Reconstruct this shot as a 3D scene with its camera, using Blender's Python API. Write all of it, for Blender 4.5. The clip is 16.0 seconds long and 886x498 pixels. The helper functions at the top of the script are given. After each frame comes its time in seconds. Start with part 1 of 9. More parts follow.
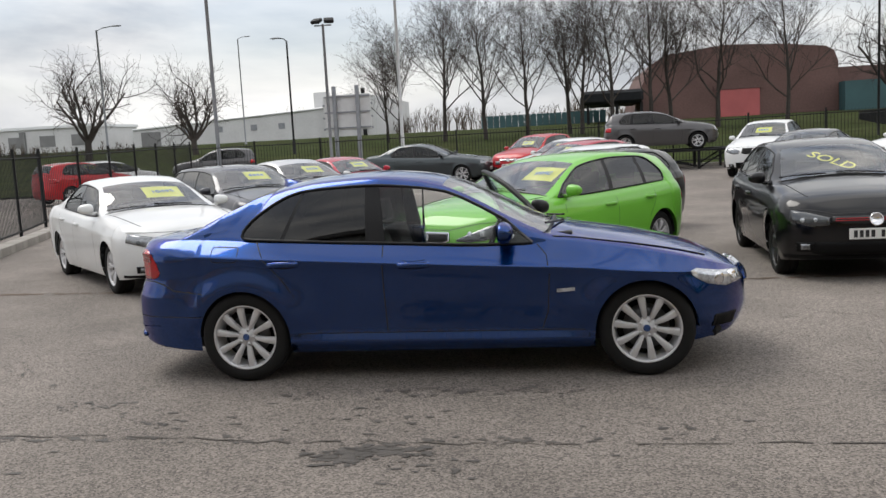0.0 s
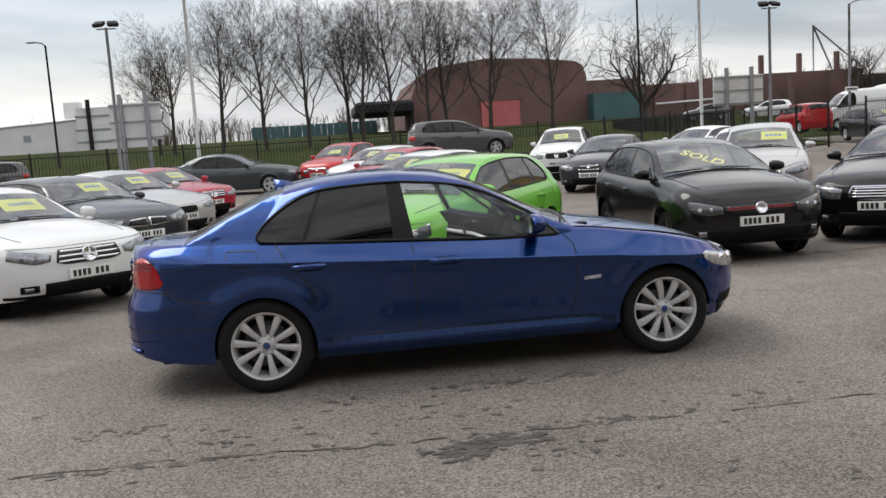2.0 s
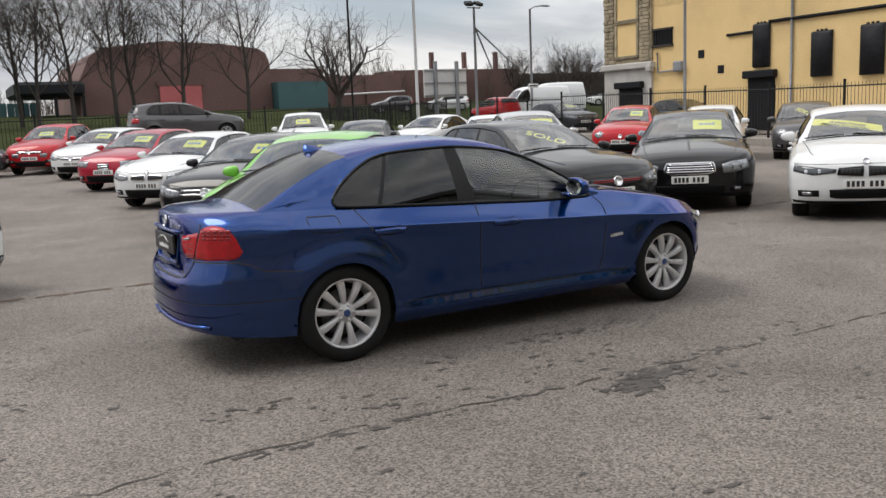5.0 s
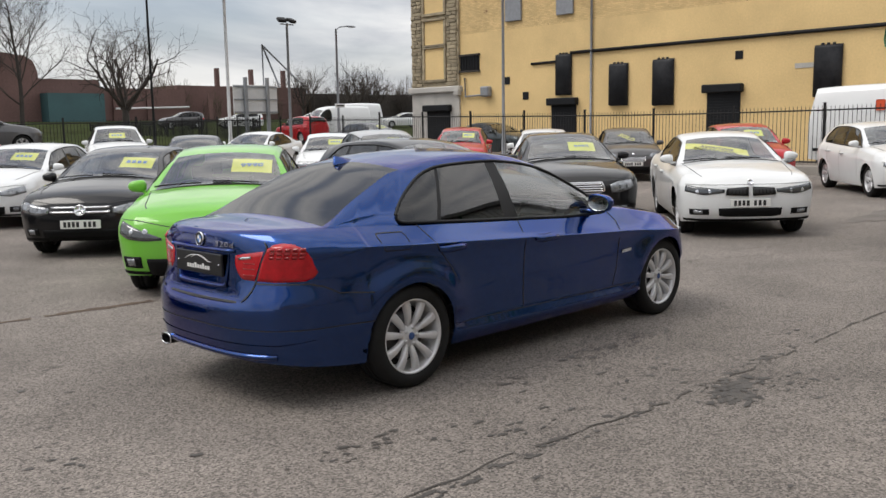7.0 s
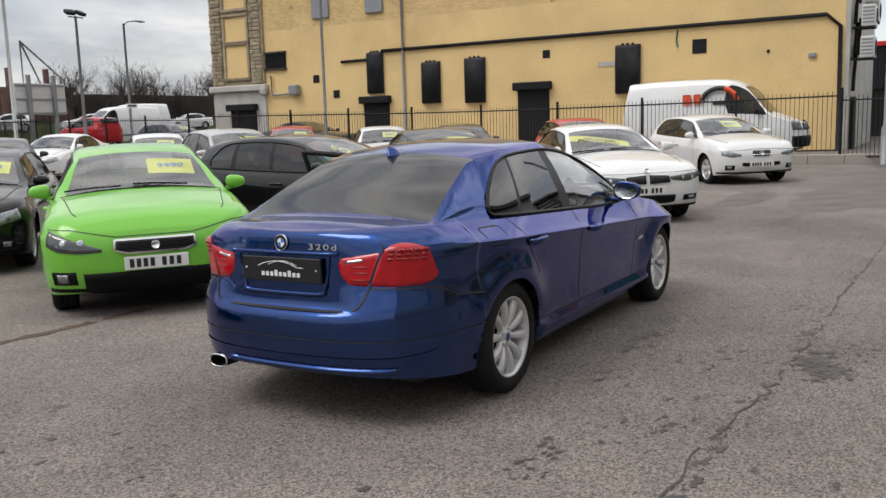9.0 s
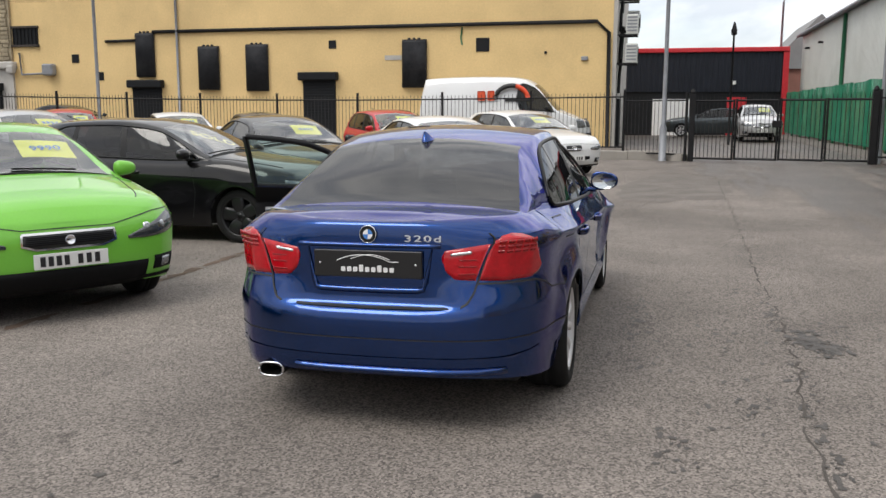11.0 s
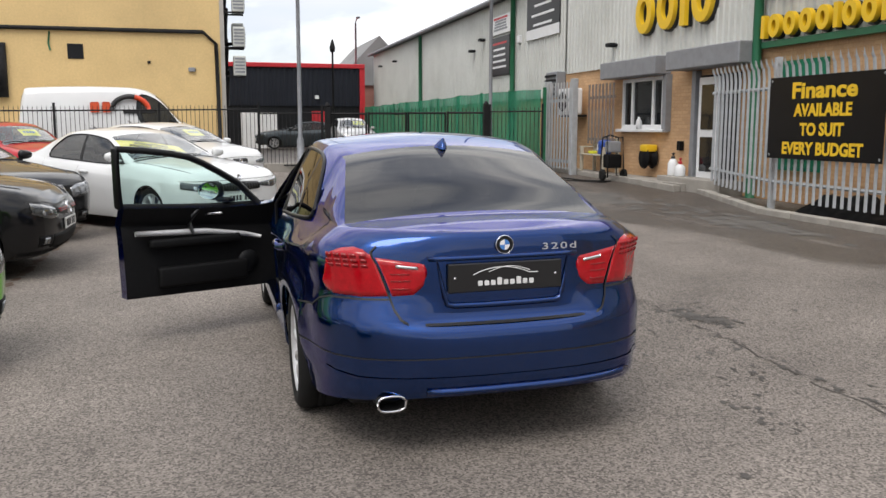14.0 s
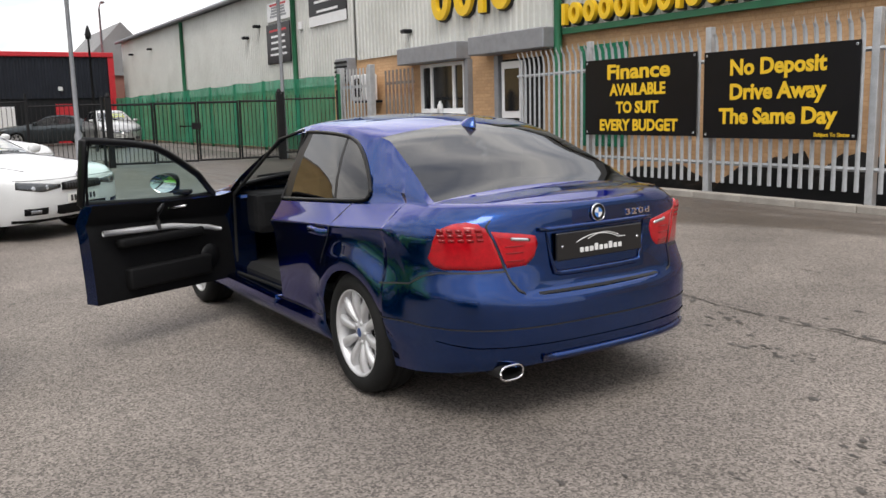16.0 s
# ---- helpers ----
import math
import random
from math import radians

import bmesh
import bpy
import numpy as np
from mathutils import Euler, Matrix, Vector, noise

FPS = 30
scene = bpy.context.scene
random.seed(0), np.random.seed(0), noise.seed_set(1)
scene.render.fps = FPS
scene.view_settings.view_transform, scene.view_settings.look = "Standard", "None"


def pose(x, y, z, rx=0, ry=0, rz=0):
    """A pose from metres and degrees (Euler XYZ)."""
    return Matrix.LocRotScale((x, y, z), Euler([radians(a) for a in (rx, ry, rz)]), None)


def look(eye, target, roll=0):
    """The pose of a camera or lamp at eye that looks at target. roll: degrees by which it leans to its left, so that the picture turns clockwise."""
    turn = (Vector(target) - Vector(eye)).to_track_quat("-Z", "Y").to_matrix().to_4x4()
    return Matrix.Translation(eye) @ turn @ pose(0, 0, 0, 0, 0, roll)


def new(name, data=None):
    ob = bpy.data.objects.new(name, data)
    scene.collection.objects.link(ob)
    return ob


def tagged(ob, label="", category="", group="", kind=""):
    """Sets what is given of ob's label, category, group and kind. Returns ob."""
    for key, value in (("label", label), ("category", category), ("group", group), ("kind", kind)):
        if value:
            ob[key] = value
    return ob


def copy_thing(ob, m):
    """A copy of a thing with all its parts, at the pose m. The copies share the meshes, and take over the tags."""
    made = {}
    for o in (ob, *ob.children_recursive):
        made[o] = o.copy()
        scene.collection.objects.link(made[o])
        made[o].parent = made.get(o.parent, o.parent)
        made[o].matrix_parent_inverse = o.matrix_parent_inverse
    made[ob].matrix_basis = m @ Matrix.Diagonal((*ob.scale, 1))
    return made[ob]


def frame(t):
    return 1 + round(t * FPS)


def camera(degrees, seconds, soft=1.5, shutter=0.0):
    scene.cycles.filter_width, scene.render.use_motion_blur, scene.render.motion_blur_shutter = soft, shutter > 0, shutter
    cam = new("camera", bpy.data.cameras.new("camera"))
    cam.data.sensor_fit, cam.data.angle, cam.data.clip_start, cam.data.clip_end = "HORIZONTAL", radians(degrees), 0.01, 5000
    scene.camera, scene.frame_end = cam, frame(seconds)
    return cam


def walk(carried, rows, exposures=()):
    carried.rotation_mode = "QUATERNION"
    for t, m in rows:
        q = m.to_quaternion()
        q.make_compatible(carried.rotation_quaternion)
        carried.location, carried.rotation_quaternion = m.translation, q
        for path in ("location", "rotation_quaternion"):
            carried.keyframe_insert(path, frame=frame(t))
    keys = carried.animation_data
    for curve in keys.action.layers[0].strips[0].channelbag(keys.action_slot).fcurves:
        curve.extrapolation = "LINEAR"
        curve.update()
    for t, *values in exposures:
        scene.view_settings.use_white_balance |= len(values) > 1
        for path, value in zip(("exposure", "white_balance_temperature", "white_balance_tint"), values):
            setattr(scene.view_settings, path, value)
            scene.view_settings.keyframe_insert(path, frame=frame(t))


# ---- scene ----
cam = camera(54.2, 16.0)

PATH = [
    (0, (0.882, -6.504, 1.616), (0.597, -4.54, 1.371), -3.1),
    (0.5, (0.427, -6.557, 1.634), (0.278, -4.579, 1.382), -3.1),
    (1, (-0.028, -6.532, 1.624), (-0.044, -4.548, 1.366), -3.4),
    (1.5, (-0.475, -6.52, 1.609), (-0.352, -4.539, 1.362), -3.4),
    (2, (-0.916, -6.515, 1.61), (-0.657, -4.548, 1.359), -3.7),
    (2.5, (-1.34, -6.447, 1.621), (-0.979, -4.497, 1.36), -3.8),
    (3, (-1.815, -6.432, 1.618), (-1.339, -4.508, 1.35), -3.5),
    (3.5, (-2.262, -6.347, 1.611), (-1.652, -4.463, 1.333), -2.7),
    (4, (-2.717, -6.255, 1.602), (-1.984, -4.415, 1.327), -2.5),
    (4.5, (-3.159, -6.116, 1.611), (-2.302, -4.333, 1.318), -2.4),
    (4.7, (-3.304, -6.015, 1.591), (-2.4, -4.257, 1.288), -2.5),
    (6.8, (-4.705, -4.695, 1.576), (-3.352, -3.251, 1.292), -0.6),
    (7, (-4.808, -4.568, 1.579), (-3.422, -3.153, 1.298), -0.9),
    (7.5, (-5.043, -4.172, 1.567), (-3.588, -2.827, 1.291), -1.6),
    (8, (-5.286, -3.781, 1.542), (-3.748, -2.534, 1.265), -1.4),
    (8.5, (-5.485, -3.363, 1.536), (-3.869, -2.222, 1.243), -1.9),
    (9, (-5.637, -2.932, 1.536), (-3.941, -1.913, 1.245), -1.6),
    (9.2, (-5.711, -2.758, 1.514), (-3.981, -1.799, 1.223), -1.4),
    (11.3, (-6.051, -1.007, 1.507), (-4.117, -0.605, 1.193), 0.2),
    (11.5, (-6.039, -0.834, 1.502), (-4.094, -0.491, 1.19), 0.2),
    (12, (-6.064, -0.394, 1.479), (-4.095, -0.237, 1.165), 0.5),
    (12.5, (-6.073, 0.031, 1.48), (-4.1, 0.013, 1.155), -0.4),
    (13, (-6.016, 0.45, 1.49), (-4.05, 0.265, 1.176), -0.3),
    (13.5, (-5.988, 0.893, 1.485), (-4.041, 0.538, 1.192), 0.1),
    (14, (-5.852, 1.284, 1.46), (-3.941, 0.767, 1.179), 0.1),
    (14.5, (-5.716, 1.674, 1.46), (-3.851, 1.004, 1.193), 0.3),
    (15, (-5.593, 2.074, 1.466), (-3.79, 1.254, 1.192), -0.2),
    (15.5, (-5.413, 2.419, 1.451), (-3.674, 1.475, 1.158), -1.3),
    (16, (-5.32, 2.787, 1.429), (-3.644, 1.742, 1.115), -1.4),
]
walk(cam, [(t, look(eye, target, roll)) for t, eye, target, roll in PATH], exposures=[(0, 0.39, 6500, 10), (4.7, 0.39, 6520, 10.5), (9.0, 0.31, 6530, 10.5), (11.5, 0.48, 6500, 10), (14.5, 0.49, 6540, 11.2), (16, 0.61, 6580, 11.5)])

# ---- light ----
world = bpy.data.worlds.new("overcast_sky")
scene.world = world
world.use_nodes = True
wn, wl = world.node_tree.nodes, world.node_tree.links
wn.clear()
SUN_EL, SUN_ROT = radians(56), radians(305)
sky = wn.new("ShaderNodeTexSky")
sky.sky_type, sky.sun_disc, sky.sun_elevation, sky.sun_rotation = "NISHITA", False, SUN_EL, SUN_ROT
sky.air_density, sky.dust_density = 1.0, 2.0
w_co = wn.new("ShaderNodeTexCoord")
w_map = wn.new("ShaderNodeMapping")
w_map.inputs["Scale"].default_value = (1.6, 1.6, 6.5)
w_no = wn.new("ShaderNodeTexNoise")
w_no.inputs["Scale"].default_value, w_no.inputs["Detail"].default_value, w_no.inputs["Roughness"].default_value = 1.6, 7, 0.55
w_no.inputs["Distortion"].default_value = 0.4
w_ra = wn.new("ShaderNodeValToRGB")
w_ra.color_ramp.elements[0].position, w_ra.color_ramp.elements[0].color = 0.36, (4.9, 5.1, 5.5, 1)
w_ra.color_ramp.elements[1].position, w_ra.color_ramp.elements[1].color = 0.66, (9.7, 9.55, 9.3, 1)
w_mid = w_ra.color_ramp.elements.new(0.52)
w_mid.color = (8.0, 8.0, 8.0, 1)
w_no2 = wn.new("ShaderNodeTexNoise")
w_no2.inputs["Scale"].default_value, w_no2.inputs["Detail"].default_value = 1.1, 5
w_gap = wn.new("ShaderNodeMapRange")
w_gap.inputs["From Min"].default_value, w_gap.inputs["From Max"].default_value = 0.47, 0.66
w_gap.inputs["To Min"].default_value, w_gap.inputs["To Max"].default_value = 1.0, 0.45
w_mix = wn.new("ShaderNodeMixRGB")
w_bg = wn.new("ShaderNodeBackground")
w_bg.inputs["Strength"].default_value = 0.12
w_out = wn.new("ShaderNodeOutputWorld")
wl.new(w_co.outputs["Generated"], w_map.inputs["Vector"])
wl.new(w_map.outputs["Vector"], w_no.inputs["Vector"])
wl.new(w_map.outputs["Vector"], w_no2.inputs["Vector"])
wl.new(w_no.outputs["Fac"], w_ra.inputs["Fac"])
wl.new(w_no2.outputs["Fac"], w_gap.inputs["Value"])
wl.new(w_gap.outputs["Result"], w_mix.inputs["Fac"])
wl.new(sky.outputs["Color"], w_mix.inputs["Color1"])
wl.new(w_ra.outputs["Color"], w_mix.inputs["Color2"])
# an overcast sky is brighter overhead than near the horizon
w_sep = wn.new("ShaderNodeSeparateXYZ")
w_grad = wn.new("ShaderNodeMapRange")
w_grad.inputs["From Min"].default_value, w_grad.inputs["From Max"].default_value = 0.0, 1.0
w_grad.inputs["To Min"].default_value, w_grad.inputs["To Max"].default_value = 0.7, 1.2
w_mul = wn.new("ShaderNodeMixRGB")
w_mul.blend_type, w_mul.inputs["Fac"].default_value = "MULTIPLY", 1.0
wl.new(w_co.outputs["Generated"], w_sep.inputs["Vector"])
wl.new(w_sep.outputs["Z"], w_grad.inputs["Value"])
wl.new(w_mix.outputs["Color"], w_mul.inputs["Color1"])
wl.new(w_grad.outputs["Result"], w_mul.inputs["Color2"])
# thinner, brighter cloud towards the street end
w_dot = wn.new("ShaderNodeVectorMath")
w_dot.operation = "DOT_PRODUCT"
w_dot.inputs[1].default_value = (0.86, -0.5, 0.0)
w_east = wn.new("ShaderNodeMapRange")
w_east.interpolation_type = "SMOOTHSTEP"
w_east.inputs["From Min"].default_value, w_east.inputs["From Max"].default_value = 0.3, 1.0
w_east.inputs["To Min"].default_value, w_east.inputs["To Max"].default_value = 1.0, 1.5
w_mul2 = wn.new("ShaderNodeMixRGB")
w_mul2.blend_type, w_mul2.inputs["Fac"].default_value = "MULTIPLY", 1.0
wl.new(w_co.outputs["Generated"], w_dot.inputs[0])
wl.new(w_dot.outputs["Value"], w_east.inputs["Value"])
wl.new(w_mul.outputs["Color"], w_mul2.inputs["Color1"])
wl.new(w_east.outputs["Result"], w_mul2.inputs["Color2"])
wl.new(w_mul2.outputs["Color"], w_bg.inputs["Color"])
wl.new(w_bg.outputs["Background"], w_out.inputs["Surface"])

sun = new("sun", bpy.data.lights.new("sun", "SUN"))
sun.data.energy, sun.data.angle, sun.data.color = 1.3, radians(30), (1.0, 0.96, 0.9)
sun_dir = Vector((math.sin(SUN_ROT) * math.cos(SUN_EL), math.cos(SUN_ROT) * math.cos(SUN_EL), math.sin(SUN_EL)))
sun.matrix_world = look(sun_dir * 60, (0, 0, 0))


# ---- materials ----
def mat(name, col, rough=0.5, metal=0.0, var=0.12, scale=6.0, fine=90.0, bump=0.0, coat=0.0, spec=0.5, dirt=None, dirt_amt=0.0, piece=0.0):
    """Principled surface with a coarse and a fine noise in its colour, and a fine relief."""
    m = bpy.data.materials.new(name)
    m.use_nodes = True
    n, l = m.node_tree.nodes, m.node_tree.links
    b = n["Principled BSDF"]
    b.inputs["Roughness"].default_value, b.inputs["Metallic"].default_value = rough, metal
    b.inputs["Coat Weight"].default_value, b.inputs["Coat Roughness"].default_value = coat, 0.04
    b.inputs["Specular IOR Level"].default_value = spec
    co = n.new("ShaderNodeTexCoord")
    big, small = n.new("ShaderNodeTexNoise"), n.new("ShaderNodeTexNoise")
    big.inputs["Scale"].default_value, big.inputs["Detail"].default_value = scale, 4
    small.inputs["Scale"].default_value, small.inputs["Detail"].default_value = fine, 3
    for t in (big, small):
        l.new(co.outputs["Object"], t.inputs["Vector"])
    add = n.new("ShaderNodeMath")
    add.operation = "MULTIPLY_ADD"
    l.new(small.outputs["Fac"], add.inputs[0])
    add.inputs[1].default_value = 0.6
    l.new(big.outputs["Fac"], add.inputs[2])
    rng = n.new("ShaderNodeMapRange")
    rng.inputs["From Min"].default_value, rng.inputs["From Max"].default_value = 0.5, 1.1
    rng.inputs["To Min"].default_value, rng.inputs["To Max"].default_value = 1 - var, 1 + var
    l.new(add.outputs[0], rng.inputs["Value"])
    tone = n.new("ShaderNodeMixRGB")
    tone.blend_type = "MULTIPLY"
    tone.inputs["Fac"].default_value = 1
    tone.inputs["Color1"].default_value = (*col, 1)
    l.new(rng.outputs["Result"], tone.inputs["Color2"])
    last = tone.outputs["Color"]
    if piece:
        info, pr, pm = n.new("ShaderNodeObjectInfo"), n.new("ShaderNodeMapRange"), n.new("ShaderNodeMixRGB")
        pr.inputs["To Min"].default_value, pr.inputs["To Max"].default_value = 1 - piece, 1 + piece
        pm.blend_type, pm.inputs["Fac"].default_value = "MULTIPLY", 1
        l.new(info.outputs["Random"], pr.inputs["Value"])
        l.new(last, pm.inputs["Color1"])
        l.new(pr.outputs["Result"], pm.inputs["Color2"])
        last = pm.outputs["Color"]
    if dirt:
        dn, dr, dm = n.new("ShaderNodeTexNoise"), n.new("ShaderNodeMapRange"), n.new("ShaderNodeMixRGB")
        dn.inputs["Scale"].default_value, dn.inputs["Detail"].default_value, dn.inputs["Roughness"].default_value = scale * 0.37, 8, 0.65
        dr.inputs["From Min"].default_value, dr.inputs["From Max"].default_value = 0.48, 0.72
        dr.inputs["To Max"].default_value = dirt_amt
        l.new(co.outputs["Object"], dn.inputs["Vector"])
        l.new(dn.outputs["Fac"], dr.inputs["Value"])
        l.new(dr.outputs["Result"], dm.inputs["Fac"])
        l.new(last, dm.inputs["Color1"])
        dm.inputs["Color2"].default_value = (*dirt, 1)
        last = dm.outputs["Color"]
    l.new(last, b.inputs["Base Color"])
    if bump:
        bp = n.new("ShaderNodeBump")
        bp.inputs["Strength"].default_value, bp.inputs["Distance"].default_value = bump, 0.01
        l.new(add.outputs[0], bp.inputs["Height"])
        l.new(bp.outputs["Normal"], b.inputs["Normal"])
    return m


def paint(name, col, metal=0.0, rough=0.32, flake=0.0):
    """Car paint: colour coat under clear lacquer, with a trace of film on it."""
    m = mat(name, col, rough, metal, var=0.05, scale=1.3, fine=900.0 if flake else 60.0, coat=0.9, spec=0.1)
    m.node_tree.nodes["Principled BSDF"].inputs["Coat IOR"].default_value = 1.42
    if flake:
        n, l = m.node_tree.nodes, m.node_tree.links
        b = n["Principled BSDF"]
        fl, bp, co = n.new("ShaderNodeTexVoronoi"), n.new("ShaderNodeBump"), n.new("ShaderNodeTexCoord")
        fl.inputs["Scale"].default_value = 700
        bp.inputs["Strength"].default_value, bp.inputs["Distance"].default_value = flake, 0.001
        l.new(co.outputs["Object"], fl.inputs["Vector"])
        l.new(fl.outputs["Color"], bp.inputs["Height"])
        l.new(bp.outputs["Normal"], b.inputs["Normal"])
    return m


def glass(name, tint, gloss_rough=0.02, body=0.0, gain=0.8):
    """Thin pane: tinted see-through with a glossy face whose strength follows the angle."""
    m = bpy.data.materials.new(name)
    m.use_nodes = True
    n, l = m.node_tree.nodes, m.node_tree.links
    n.clear()
    out, mix, tr, gl, lw, pw, fr = (n.new(k) for k in ("ShaderNodeOutputMaterial", "ShaderNodeMixShader", "ShaderNodeBsdfTransparent", "ShaderNodeBsdfGlossy", "ShaderNodeLayerWeight", "ShaderNodeMath", "ShaderNodeMath"))
    tr.inputs["Color"].default_value = (*tint, 1)
    gl.inputs["Roughness"].default_value = gloss_rough
    lw.inputs["Blend"].default_value = 0.5
    pw.operation, pw.inputs[1].default_value = "POWER", 2.2
    fr.operation, fr.inputs[1].default_value, fr.inputs[2].default_value = "MULTIPLY_ADD", gain, 0.03 + body * 0.2
    l.new(lw.outputs["Facing"], pw.inputs[0])
    l.new(pw.outputs[0], fr.inputs[0])
    l.new(fr.outputs[0], mix.inputs["Fac"])
    l.new(tr.outputs["BSDF"], mix.inputs[1])
    l.new(gl.outputs["BSDF"], mix.inputs[2])
    l.new(mix.outputs["Shader"], out.inputs["Surface"])
    return m


def asphalt_material():
    m = mat("asphalt", (0.172, 0.151, 0.134), 0.84, var=0.2, scale=1.1, fine=230.0, bump=0.35, spec=0.3)
    n, l = m.node_tree.nodes, m.node_tree.links
    b = n["Principled BSDF"]
    src = b.inputs["Base Color"].links[0].from_socket
    co = n.new("ShaderNodeTexCoord")
    # pale and dark stones
    vo = n.new("ShaderNodeTexVoronoi")
    vo.inputs["Scale"].default_value = 105
    l.new(co.outputs["Object"], vo.inputs["Vector"])
    st = n.new("ShaderNodeMapRange")
    sep = n.new("ShaderNodeSeparateColor")
    l.new(vo.outputs["Color"], sep.inputs["Color"])
    l.new(sep.outputs["Red"], st.inputs["Value"])
    st.inputs["From Min"].default_value, st.inputs["From Max"].default_value = 0.0, 1.0
    st.inputs["To Min"].default_value, st.inputs["To Max"].default_value = 0.42, 1.66
    m1 = n.new("ShaderNodeMixRGB")
    m1.blend_type, m1.inputs["Fac"].default_value = "MULTIPLY", 1
    l.new(src, m1.inputs["Color1"])
    l.new(st.outputs["Result"], m1.inputs["Color2"])
    # broad worn and damp areas
    no = n.new("ShaderNodeTexNoise")
    no.inputs["Scale"].default_value, no.inputs["Detail"].default_value, no.inputs["Roughness"].default_value = 0.22, 7, 0.6
    l.new(co.outputs["Object"], no.inputs["Vector"])
    dr = n.new("ShaderNodeMapRange")
    dr.inputs["From Min"].default_value, dr.inputs["From Max"].default_value = 0.35, 0.7
    dr.inputs["To Min"].default_value, dr.inputs["To Max"].default_value = 1.18, 0.72
    l.new(no.outputs["Fac"], dr.inputs["Value"])
    m2 = n.new("ShaderNodeMixRGB")
    m2.blend_type, m2.inputs["Fac"].default_value = "MULTIPLY", 1
    l.new(m1.outputs["Color"], m2.inputs["Color1"])
    l.new(dr.outputs["Result"], m2.inputs["Color2"])
    # small oil spots
    sp = n.new("ShaderNodeTexNoise")
    sp.inputs["Scale"].default_value, sp.inputs["Detail"].default_value = 3.1, 3
    l.new(co.outputs["Object"], sp.inputs["Vector"])
    sr = n.new("ShaderNodeMapRange")
    sr.inputs["From Min"].default_value, sr.inputs["From Max"].default_value = 0.68, 0.76
    sr.inputs["To Min"].default_value, sr.inputs["To Max"].default_value = 1.0, 0.6
    l.new(sp.outputs["Fac"], sr.inputs["Value"])
    m3 = n.new("ShaderNodeMixRGB")
    m3.blend_type, m3.inputs["Fac"].default_value = "MULTIPLY", 1
    l.new(m2.outputs["Color"], m3.inputs["Color1"])
    l.new(sr.outputs["Result"], m3.inputs["Color2"])
    # long wet streaks where water runs down from the shop
    sxyz, wet_map, wet_n, zone, wet, wet_r = (n.new(k) for k in ("ShaderNodeSeparateXYZ", "ShaderNodeMapping", "ShaderNodeTexNoise", "ShaderNodeMapRange", "ShaderNodeMath", "ShaderNodeMapRange"))
    wet_map.inputs["Scale"].default_value = (0.16, 1.1, 1.0)
    wet_map.inputs["Rotation"].default_value = (0, 0, 0.06)
    wet_n.inputs["Scale"].default_value, wet_n.inputs["Detail"].default_value, wet_n.inputs["Roughness"].default_value = 1.3, 7, 0.68
    l.new(co.outputs["Object"], sxyz.inputs["Vector"])
    l.new(co.outputs["Object"], wet_map.inputs["Vector"])
    l.new(wet_map.outputs["Vector"], wet_n.inputs["Vector"])
    slope = n.new("ShaderNodeMath")
    slope.operation = "MULTIPLY_ADD"
    slope.inputs[1].default_value = -0.22
    l.new(sxyz.outputs["X"], slope.inputs[0])
    l.new(sxyz.outputs["Y"], slope.inputs[2])
    l.new(slope.outputs[0], zone.inputs["Value"])
    zone.inputs["From Min"].default_value, zone.inputs["From Max"].default_value = -3.6, -6.3
    zone.inputs["To Min"].default_value, zone.inputs["To Max"].default_value = -0.24, 0.16
    wet.operation = "ADD"
    l.new(wet_n.outputs["Fac"], wet.inputs[0])
    l.new(zone.outputs["Result"], wet.inputs[1])
    wet_r.inputs["From Min"].default_value, wet_r.inputs["From Max"].default_value = 0.48, 0.62
    wet_r.inputs["To Min"].default_value, wet_r.inputs["To Max"].default_value = 0.0, 1.0
    l.new(wet.outputs[0], wet_r.inputs["Value"])
    m4, rough = n.new("ShaderNodeMixRGB"), n.new("ShaderNodeMapRange")
    m4.blend_type = "MULTIPLY"
    m4.inputs["Color2"].default_value = (0.5, 0.48, 0.46, 1)
    l.new(wet_r.outputs["Result"], m4.inputs["Fac"])
    l.new(m3.outputs["Color"], m4.inputs["Color1"])
    rough.inputs["To Min"].default_value, rough.inputs["To Max"].default_value = 0.84, 0.5
    l.new(wet_r.outputs["Result"], rough.inputs["Value"])
    l.new(rough.outputs["Result"], b.inputs["Roughness"])
    l.new(m4.outputs["Color"], b.inputs["Base Color"])
    return m


